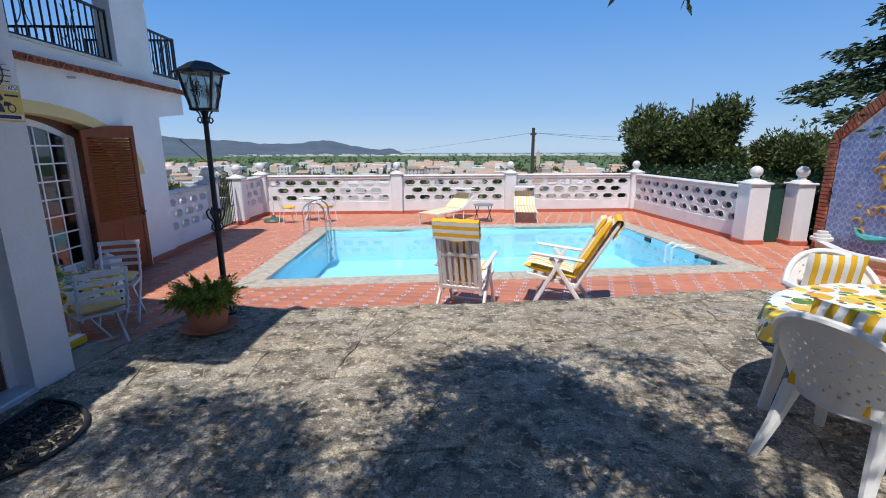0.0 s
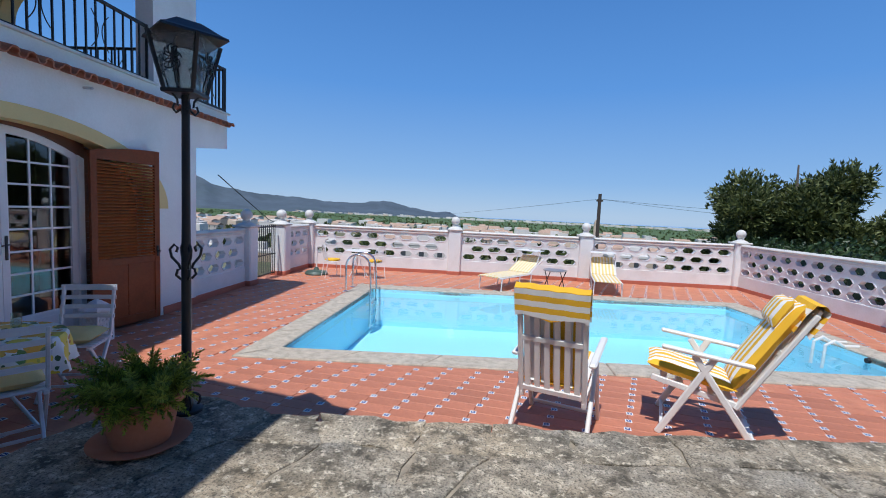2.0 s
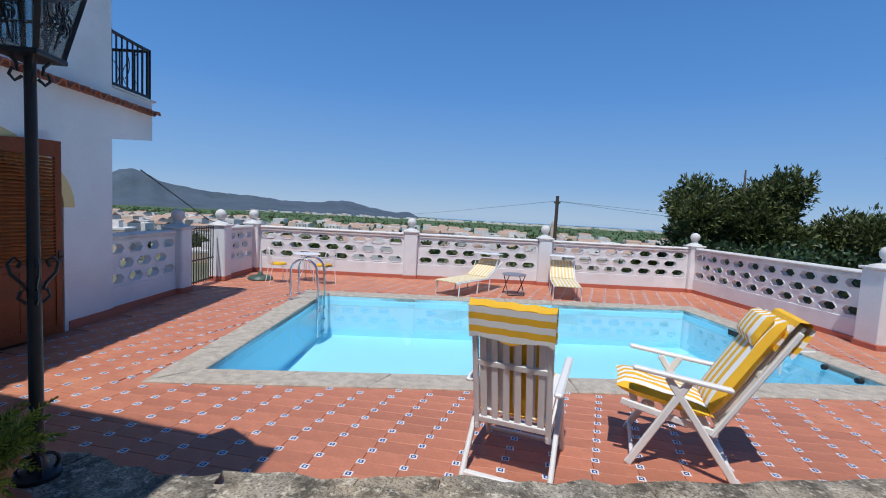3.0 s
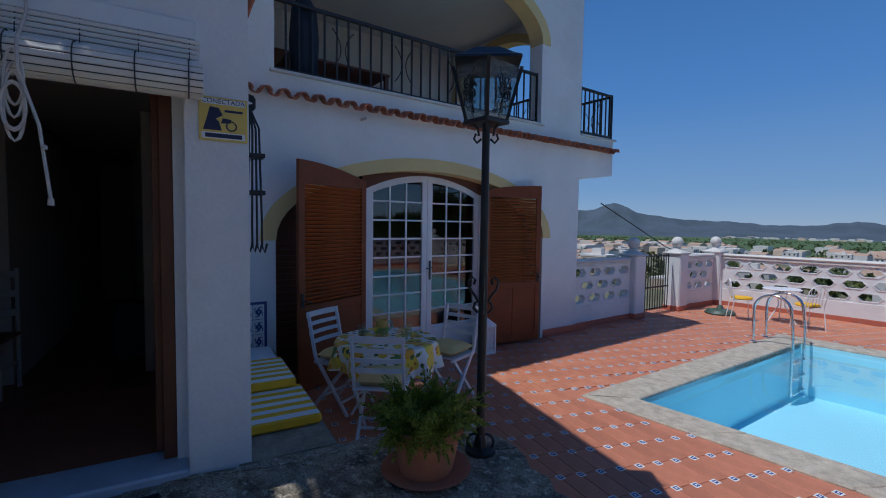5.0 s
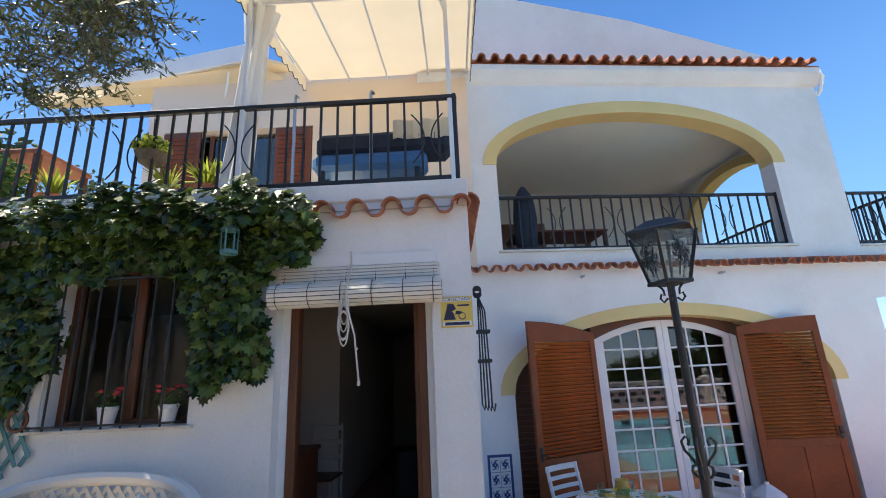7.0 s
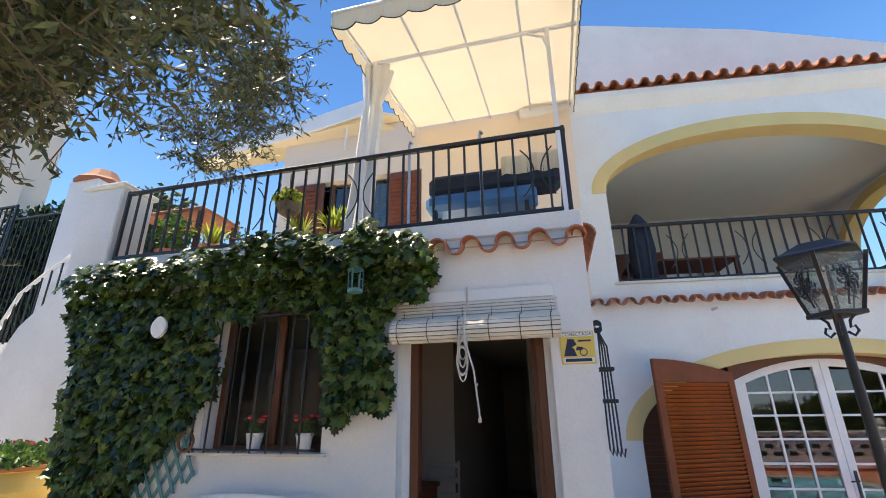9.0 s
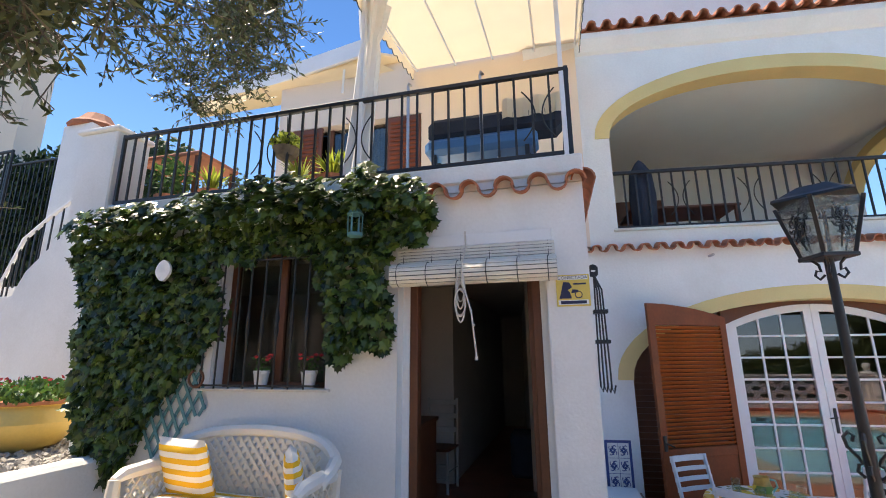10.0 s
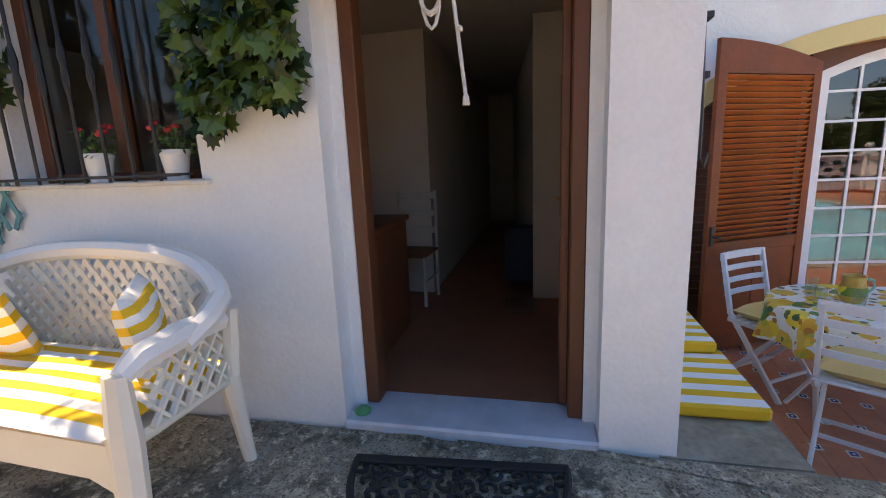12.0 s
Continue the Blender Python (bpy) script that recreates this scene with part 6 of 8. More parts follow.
for z in (1.55, 1.8):
    part("clasp", Geo().box((-0.06, 0.0, z), (0.07, 0.12, z + 0.03), 0.004), IRON, rk)
for v in (-2.12, -0.1):
    solid("drain_spout", Geo().tube([(WU - 0.02, v, 2.76), (WU + 0.12, v, 2.755)], 0.018, 8), ALU, "short grey metal drain spout in the white wall", "spout", POOL, "drain spouts")

# ---- planter: yellow pot, gravel; stair railing ----
yp = thing("glazed_pot", pose(-2.45, -2.14, 0.66) @ Matrix.Scale(0.98, 4), "big round yellow glazed pot with red begonias on the gravel", "flower pot")
part("pot", Geo().lathe([(0.22, 0.0), (0.30, 0.05), (0.43, 0.19), (0.46, 0.28), (0.42, 0.38), (0.36, 0.44), (0.39, 0.47), (0.38, 0.485), (0.33, 0.45), (0.001, 0.44)], n=30), POTYELLOW, yp, smooth=True)
part("rim", Geo().lathe([(0.36, 0.445), (0.40, 0.465), (0.395, 0.49), (0.36, 0.485)], n=30), POTCLAY, yp, "brown unglazed rim", True)
r = random.Random(8)
g = Geo()
for k in range(900):
    a, q = r.uniform(0, 6.28), 0.44 * math.sqrt(r.random())
    leaf_quad(g, Vector((q * math.cos(a), q * math.sin(a), 0.48 + r.random() * 0.24 * (1.1 - q))), r, 0.075)
yl = part("leaves", g, GERANIUM, yp)
g = Geo()
for k in range(45):
    a, q = r.uniform(0, 6.28), 0.36 * math.sqrt(r.random())
    leaf_quad(g, Vector((q * math.cos(a), q * math.sin(a), 0.62 + r.random() * 0.1)), r, 0.05)
part("blooms", g, REDFLOWER, yl, "red blooms")
r = random.Random(9)
g = Geo()
for k in range(2600):
    x, y = r.uniform(-3.2, 0.5), r.uniform(-3.8, -1.08)
    if (x + 2.45) ** 2 + (y + 2.14) ** 2 < 0.08:
        continue
    s = r.uniform(0.012, 0.03)
    g.box((-s, -s * 0.8, -s * 0.5), (s, s * 0.8, s * 0.5), 0.0, pose(x, y, 0.66 + s * 0.3, r.uniform(0, 60), r.uniform(0, 60), r.uniform(0, 360)))
solid("gravel", g, GRAVEL, "loose pale gravel stones in the planter bed", "gravel", kind="stuff")
sr = thing("stair_railing", None, "curved iron stair railing with a white painted handrail", "railing")
cv = [(-2.9, 3.93), (-3.17, 3.83), (-3.70, 3.52), (-4.12, 3.22), (-4.40, 2.59), (-4.7, 1.95), (-5.4, 1.3)]
part("handrail", Geo().tube([(-3.32, y, z) for y, z in cv], 0.028, 8), WHITEPAINT, sr, smooth=True)
for k in range(20):
    f = k / 19 * (len(cv) - 1)
    i = min(int(f), len(cv) - 2)
    y, z = cv[i][0] + (cv[i + 1][0] - cv[i][0]) * (f - i), cv[i][1] + (cv[i + 1][1] - cv[i][1]) * (f - i)
    part("baluster", Geo().box((-3.328, y - 0.009, z - 0.60), (-3.312, y + 0.009, z)), IRON, sr)


# ---- deck chairs ----
def deck_chair(m, label, tilt):
    t = thing("deck_chair", m, label, "deck chair", "deck chairs by the pool")
    for sx in (-0.30, 0.30):
        part("front_leg", Geo().bar((sx * 1.03, 0.34, 0.0), (sx, -0.06, 0.73), 0.035, 0.055, 0.008, up=(0, 1, 0)), PLASTIC, t)
        part("rear_leg", Geo().bar((sx * 1.03, -0.42, 0.0), (sx, 0.10, 0.72), 0.035, 0.055, 0.008, up=(0, 1, 0)), PLASTIC, t)
        part("armrest", Geo().bar((sx * 1.05, -0.34, 0.70), (sx * 1.05, 0.36, 0.77), 0.06, 0.035, 0.012), PLASTIC, t)
        part("seat_rail", Geo().bar((sx * 0.86, -0.28, 0.34), (sx * 0.86, 0.42, 0.47), 0.03, 0.05, 0.006), PLASTIC, t)
    ca, sa = math.cos(radians(tilt)), math.sin(radians(tilt))
    B = Matrix.Translation((0, -0.26, 0.36)) @ pose(0, 0, 0, tilt, 0, 0)
    for sx in (-0.26, 0.26):
        part("back_stile", Geo().box((sx - 0.02, -0.02, -0.05), (sx + 0.02, 0.02, 0.93), 0.008, B), PLASTIC, t)
    for z in (0.02, 0.50, 0.92):
        part("back_rail", Geo().box((-0.25, -0.015, z), (0.25, 0.015, z + 0.05), 0.006, B), PLASTIC, t)
    for k in range(6):
        x = -0.205 + 0.082 * k
        part("back_slat", Geo().box((x - 0.024, -0.008, 0.05), (x + 0.024, 0.008, 0.93), 0.004, B), PLASTIC, t)
    for k in range(5):
        y = -0.2 + 0.13 * k
        part("seat_slat", Geo().bar((-0.26, y, 0.40 + 0.18 * y), (0.26, y, 0.40 + 0.18 * y), 0.06, 0.015, 0.004), PLASTIC, t)
    part("foot_bar", Geo().bar((-0.30, -0.40, 0.03), (0.30, -0.40, 0.03), 0.05, 0.035, 0.008), PLASTIC, t)
    part("foot_bar", Geo().bar((-0.30, 0.31, 0.06), (0.30, 0.31, 0.06), 0.03, 0.03, 0.006), PLASTIC, t)
    c = thing("chair_pad", m, "puffy yellow and white striped pad tied on a deck chair", "seat pad", "pads of the deck chairs")
    part("seat_cushion", cushion(0.52, 0.72, 0.13, 10, 14, int(tilt)), STRIPE_X, c, smooth=True).matrix_basis = pose(0, 0.12, 0.46, 10, 0, 0)
    part("back_cushion", cushion(0.52, 0.90, 0.14, 10, 16, int(tilt) + 1), STRIPE_X, c, smooth=True).matrix_basis = B @ pose(0, 0.03, 0.50, 90, 0, 0) @ pose(0, 0, -0.14)
    hood = Geo()
    n = 12
    prof = [(0.06, 0.72), (0.06, 0.88), (0.05, 0.985), (0.0, 1.015), (-0.04, 0.985), (-0.045, 0.88), (-0.05, 0.74)]
    vs = []
    for q, (y, z) in enumerate(prof):
        for i in range(n + 1):
            x = -0.29 + 0.58 * i / n
            vs.append(B @ Vector((x, y + 0.012 * math.sin(i * 1.9 + q), z + 0.018 * math.sin(i * 0.8) * (q == 0 or q == 6))))
    hood.add(vs, [(q * (n + 1) + i, q * (n + 1) + i + 1, (q + 1) * (n + 1) + i + 1, (q + 1) * (n + 1) + i) for q in range(len(prof) - 1) for i in range(n)])
    part("hood", hood, STRIPE_HOOD, c, "striped hood pulled over the chair's back", True)
    part("head_cushion", cushion(0.44, 0.26, 0.12, 8, 6, int(tilt) + 3), STRIPE_X, c, smooth=True).matrix_basis = B @ pose(0, 0.13, 0.80, 90, 0, 0) @ pose(0, 0, -0.1)
    return t


STRIPE_HOOD = stripes("hood_stripes", "Z", 3.2, YEL, WHITECLOTH, offset=0.3)
deck_chair(pose(0.72, 6.26, DECK, 0, 0, -16) @ Matrix.Diagonal((1.02, 1, 1.0, 1)), "white slatted reclining deck chair facing the pool", 14)
deck_chair(pose(2.02, 6.60, DECK, 0, 0, 75) @ Matrix.Diagonal((1.05, 1, 1.03, 1)), "white slatted reclining deck chair turned along the pool", 30)


# ---- sun loungers, folding table, far seats, ladder, gate ----
def lounger(m, label):
    t = thing("sun_lounger", m, label, "sun lounger", "sun loungers by the parapet")
    for sx in (-0.3, 0.3):
        part("side_rail", Geo().tube([(sx, -0.95, 0.30), (sx, 0.45, 0.30)], 0.016, 6), WHITEPAINT, t)
        part("back_rail", Geo().tube([(sx, 0.30, 0.31), (sx, 0.98, 0.66)], 0.016, 6), WHITEPAINT, t)
        for y in (-0.85, -0.1, 0.42):
            part("leg", Geo().tube([(sx, y, 0.30), (sx * 1.03, y - 0.04, 0.0)], 0.014, 6), WHITEPAINT, t)
        part("canopy_arm", Geo().tube([(sx * 1.02, 0.62, 0.47), (sx * 1.02, 0.80, 0.86)], 0.01, 6), WHITEPAINT, t)
    part("canopy", Geo().tube([(-0.31, 0.62, 0.84), (-0.31, 0.98, 0.86)], 0.008, 5).box((-0.31, 0.60, 0.845), (0.31, 1.0, 0.865), 0.006), WHITEPAINT, t, "white canvas sun shade")
    part("seat_cloth", Geo().box((-0.29, -0.96, 0.305), (0.29, 0.34, 0.335), 0.01), STRIPE_LOUNGE, t, "pale yellow striped cloth")
    cloth = part("back_cloth", Geo().box((-0.29, 0.0, -0.012), (0.29, 0.76, 0.02), 0.01, Matrix.Translation((0, 0.30, 0.335)) @ pose(0, 0, 0, 27, 0, 0)), STRIPE_LOUNGE, t, "pale yellow striped cloth")
    part("head_pillow", Geo().box((-0.27, 0.50, 0.02), (0.27, 0.75, 0.07), 0.02, Matrix.Translation((0, 0.30, 0.335)) @ pose(0, 0, 0, 27, 0, 0)), STRIPE_LOUNGE, cloth)
    return t


lounger(pose(0.05, 13.98, DECK, 0, 0, -31) @ Matrix.Scale(1.06, 4), "white framed sun lounger with pale yellow striped cloth and sun shade")
lounger(pose(2.45, 14.55, DECK, 0, 0, -4) @ Matrix.Scale(1.06, 4), "white framed sun lounger with striped cloth in front of the parapet")
ft = thing("folding_table", pose(1.14, 13.98, DECK, 0, 0, 15), "small round dark folding table between the loungers", "table")
part("tabletop", Geo().lathe([(0.29, 0.48), (0.30, 0.49), (0.30, 0.505), (0.001, 0.505)], n=20), ALU, ft)
for sx in (-0.2, 0.2):
    part("leg", Geo().tube([(sx, -0.24, 0.0), (sx, 0.22, 0.48)], 0.012, 6), IRON, ft)
    part("leg", Geo().tube([(sx, 0.24, 0.0), (sx, -0.22, 0.48)], 0.012, 6), IRON, ft)
part("crossbar", Geo().tube([(-0.2, -0.24, 0.01), (0.2, -0.24, 0.01)], 0.01, 6), IRON, ft)


def wire_chair(m):
    t = thing("metal_chair", m, "white metal garden chair with a yellow seat cushion", "chair", "white metal chairs by the parapet")
    for sx in (-0.18, 0.18):
        part("front_leg", Geo().tube([(sx, 0.18, 0.0), (sx, 0.16, 0.43)], 0.01, 6), WHITEPAINT, t)
        part("rear_leg", Geo().tube([(sx, -0.24, 0.0), (sx, -0.17, 0.43), (sx, -0.24, 0.72)], 0.01, 6), WHITEPAINT, t)
    part("back_hoop", Geo().tube([(0.18 * math.cos(a), -0.24, 0.70 + 0.16 * math.sin(a)) for a in [math.pi * k / 10 for k in range(11)]], 0.01, 6), WHITEPAINT, t)
    for k in range(5):
        part("back_bar", Geo().tube([(-0.12 + 0.06 * k, -0.175, 0.44), (-0.12 + 0.06 * k, -0.24, 0.82)], 0.006, 5), WHITEPAINT, t)
    part("seat", Geo().lathe([(0.20, 0.42), (0.21, 0.43), (0.20, 0.44), (0.001, 0.44)], n=18), WHITEPAINT, t)
    solid("round_cushion", Geo().lathe([(0.16, 0.0), (0.20, 0.02), (0.19, 0.05), (0.001, 0.065)], n=18), YELLOWCLOTH, "round yellow seat cushion on a white metal chair", "cushion", m @ pose(0, 0, 0.441), "cushions on the metal chairs", smooth=True)


wire_chair(pose(-4.62, 13.35, DECK, 0, 0, -50))
wire_chair(pose(-3.55, 13.6, DECK, 0, 0, 60))
mtb = thing("metal_table", pose(-4.1, 13.85, DECK), "small round white metal garden table", "table")
part("tabletop", Geo().lathe([(0.33, 0.68), (0.34, 0.69), (0.33, 0.70), (0.001, 0.70)], n=22), WHITEPAINT, mtb)
for k in range(3):
    a = 2.09 * k
    part("leg", Geo().tube([(0.1 * math.cos(a), 0.1 * math.sin(a), 0.69), (0.06 * math.cos(a), 0.06 * math.sin(a), 0.35), (0.28 * math.cos(a), 0.28 * math.sin(a), 0)], 0.012, 6), WHITEPAINT, mtb)
ub = thing("umbrella_stand", pose(-5.2, 13.62, DECK), "round dark green umbrella base with a pole stub", "umbrella stand")
part("base", Geo().lathe([(0.30, 0.0), (0.31, 0.03), (0.26, 0.09), (0.08, 0.12), (0.04, 0.20), (0.001, 0.20)], n=20), GREENPLASTIC, ub, smooth=True)
part("pole", Geo().tube([(0, 0, 0.1), (0, 0, 0.75)], 0.022, 8), WHITEPAINT, ub)

ld = thing("pool_ladder", POOL @ pose(-0.10, 0, 0), "polished steel pool ladder with two hooped rails", "pool ladder")
for v in (4.02, 4.56):
    pts = [(-0.36, v, DECK + 0.03)] + [(-0.36, v, DECK + 0.55)] + [(-0.10 - 0.26 * math.cos(a), v, DECK + 0.60 + 0.24 * math.sin(a)) for a in [math.pi * k / 10 for k in range(11)]] + [(0.19, v, DECK + 0.3), (0.20, v, DECK - 0.75)]
    part("rail", Geo().tube(pts, 0.022, 10), STEEL, ld, smooth=True)
    part("flange", Geo().lathe([(0.05, 0), (0.05, 0.012), (0.026, 0.02)], (-0.36, v, DECK + 0.035), 14), STEEL, ld)
for k in range(3):
    part("tread", Geo().box((0.16, 4.02, DECK - 0.22 - 0.25 * k), (0.25, 4.56, DECK - 0.20 - 0.25 * k), 0.006), STEEL, ld)
sp = thing("step_rails", POOL, "pair of small white plastic rails at the pool's far steps", "rail")
for v in (1.95, 2.2):
    part("hoop", Geo().tube([(7.95, v, DECK - 0.35), (7.97, v, DECK + 0.02), (8.10, v, DECK + 0.10), (8.25, v, DECK + 0.02), (8.47, v, DECK + 0.03)], 0.025, 8), PLASTIC, sp, smooth=True)
for u, v in ((8.47, 1.5), (8.47, 0.95)):
    solid("pool_inlet", Geo().tube([(PU1 + 0.03, v, DECK - 0.06), (PU1 + 0.11, v, DECK - 0.06)], 0.04, 12), RUBBER, "small dark round inlet in the pool wall", "inlet", POOL, "pool inlets")
solid("skimmer", Geo().box((PU1 - 0.04, 3.3, DECK - 0.14), (PU1 + 0.03, 3.6, DECK - 0.04), 0.004), RUBBER, "dark skimmer slot in the pool wall", "skimmer", POOL)
gt = thing("iron_gate", POOL @ pose(-2.87, 4.58, 0, 0, 0, 90), "black iron bar gate between two white posts", "gate")
for z in (DECK + 0.08, 0.10, 0.80):
    part("rail", Geo().box((0.0, -0.015, z), (1.20, 0.015, z + 0.03), 0.003), IRON, gt)
for k in range(12):
    part("bar", Geo().box((0.02 + 0.105 * k, -0.008, DECK + 0.05), (0.036 + 0.105 * k, 0.008, 0.86)), IRON, gt)

# ---- tiled fountain wall ----
MU = 11.22
POOLM = POOL @ pose(0, 0.58, 0)
mw = thing("wall_mural", POOLM, "garden wall faced with blue and white glazed tiles under a red brick coping", "wall", kind="structure")
prof = [(1.38, DECK - 0.1), (1.38, 1.85), (-0.9, 3.6), (-3.2, 1.85), (-3.2, DECK - 0.1)]
part("core", Geo().prism(prof, MU + 0.02, MU + 0.30, "x"), PARAPET, mw)
bk = Geo().box((-0.14, -0.112, -0.034), (0.14, 0.112, 0.034), 0.006).mesh("brick", BRICK)
path = [(1.36, DECK), (1.36, 1.85), (-0.9, 3.6)]
for (va, za), (vb, zb_) in zip(path, path[1:]):
    ln2 = math.hypot(vb - va, zb_ - za)
    n = int(ln2 / 0.08)
    ang = math.degrees(math.atan2(zb_ - za, vb - va))
    for k in range(n):
        f = (k + 0.5) / n
        o = new("brick", bk)
        o.parent = mw
        o.matrix_basis = pose(MU + 0.10, va + (vb - va) * f, za + (zb_ - za) * f + (0.04 if va != vb else 0), ang + 90, 0, 0)
tl = Geo().box((-0.012, -0.073, -0.073), (0.0, 0.073, 0.073), 0.002)
flower = [(0.052 * (1 + 0.22 * math.cos(8 * a)) * math.cos(a), 0.052 * (1 + 0.22 * math.cos(8 * a)) * math.sin(a)) for a in [2 * math.pi * k / 32 for k in range(32)]]
tl.prism(flower, -0.0135, -0.012, "x", 1)
for sy in (-1, 1):
    for sz in (-1, 1):
        tl.prism([(sy * 0.072, sz * 0.072), (sy * 0.044, sz * 0.072), (sy * 0.072, sz * 0.044)], -0.0135, -0.012, "x", 1)
TILEM = tl.mesh("tile", [MURALTILE, MURALBLUE])
made = 0
for j in range(28):
    for i in range(12):
        v, z = 1.15 - 0.15 * i, DECK + 0.02 + 0.075 + 0.15 * j
        if z > 1.85 + (1.15 - v) * 0.76 - 0.06 or made > 295:
            continue
        o = new("tile", TILEM)
        o.parent, o.location = mw, (MU, v, z)
        made += 1
mp = thing("mural_painting", POOLM, "ochre scrollwork and a teal fish painted on the tile wall", "mural")
r = random.Random(3)


def scroll(cv, cz, s, turns, material, w):
    part("scroll", Geo().tube([(MU - 0.018, cv + s * (1 - 0.8 * k / 22) * math.cos(turns * k / 22), cz + s * (1 - 0.8 * k / 22) * math.sin(turns * k / 22)) for k in range(23)], [w * (1.0 - 0.5 * k / 22) for k in range(23)], 5), material, mp)


for cv, cz, s, tn, w in ((0.10, 1.45, 0.22, 5, 0.05), (-0.05, 1.15, 0.2, -6, 0.05), (0.22, 1.22, 0.14, 6, 0.04), (0.02, 0.92, 0.16, 5, 0.05), (0.25, 0.52, 0.12, -6, 0.03), (0.05, 0.5, 0.13, 6, 0.035), (-0.25, 0.55, 0.18, 5, 0.04), (-0.30, 1.7, 0.3, 5, 0.06), (-0.5, 1.2, 0.3, -5, 0.06), (0.55, 0.52, 0.06, 5, 0.02)):
    scroll(cv, cz, s, tn, GOLD, w)
for cv, cz, s in ((0.50, 0.22, 0.13), (0.42, 0.02, 0.12)):
    scroll(cv, cz, s, 5, GOLD, 0.03)
part("fish_body", Geo().tube([(MU - 0.016, 0.55, 0.12), (MU - 0.018, 0.42, -0.02), (MU - 0.018, 0.2, -0.06), (MU - 0.018, 0.0, -0.02), (MU - 0.016, -0.2, 0.03)], [0.03, 0.06, 0.09, 0.06, 0.02], 8), TEAL, mp, "teal fish shape")
fb = thing("fountain_basin", POOLM, "low curved fountain basin with a tiled front at the mural's foot", "fountain", kind="structure")
half = [(MU - 0.02 - 0.72 * math.sin(a) * (1 + 0.12 * math.cos(4 * a)), -0.25 + 1.45 * math.cos(a)) for a in [math.pi * k / 24 for k in range(25)]]
inner = [(MU - 0.02 - 0.58 * math.sin(a) * (1 + 0.12 * math.cos(4 * a)), -0.25 + 1.30 * math.cos(a)) for a in [math.pi * k / 24 for k in range(25)]]
part("front", Geo().ring_prism(half, inner, DECK, DECK + 0.22, "z"), OCHRE, fb, "ochre and white tiled front")
wide = [(MU - 0.02 - 0.76 * math.sin(a) * (1 + 0.12 * math.cos(4 * a)), -0.25 + 1.49 * math.cos(a)) for a in [math.pi * k / 24 for k in range(25)]]
part("rim", Geo().ring_prism(wide, inner, DECK + 0.22, DECK + 0.26, "z"), SILL, fb)
part("plinth", Geo().ring_prism([(x - 0.06 * math.sin(math.pi * i / 24), y * 1.0 + 0.06 * math.cos(math.pi * i / 24)) for i, (x, y) in enumerate(wide)], half, DECK, DECK + 0.08, "z"), BRICK, fb, "brick plinth")
for k in range(3):
    part("stepped_corner", Geo().lathe([(0.20 - 0.05 * k, 0), (0.20 - 0.05 * k, 0.06), (0.16 - 0.05 * k, 0.065)], (MU - 0.30, 0.95, DECK + 0.26 + 0.065 * k), 14), SILL, fb)

# ---- table and resin chairs on the stone terrace ----
gtb = thing("garden_table", pose(3.45, 3.05, 0, 0, 0, 20), "white plastic garden table under a fruit cloth", "table")
part("tabletop", Geo().lathe([(0.62, 0.70), (0.63, 0.715), (0.62, 0.73), (0.001, 0.73)], n=32, sx=1.35), PLASTIC, gtb)
for sx, sy in ((-0.55, -0.35), (0.55, -0.35), (-0.55, 0.35), (0.55, 0.35)):
    part("leg", Geo().tube([(sx, sy, 0.70), (sx * 1.02, sy * 1.03, 0.3), (sx * 1.1, sy * 1.1, 0.0)], [0.05, 0.04, 0.035], 8), PLASTIC, gtb, smooth=True)
solid("tablecloth", drape(0.645, 0.16, sx=1.35, seed=4, waves=11, amp=0.03), CLOTH, "white oilcloth printed with lemons and green leaves on the garden table", "tablecloth", pose(3.45, 3.05, 0.735, 0, 0, 20), smooth=True)


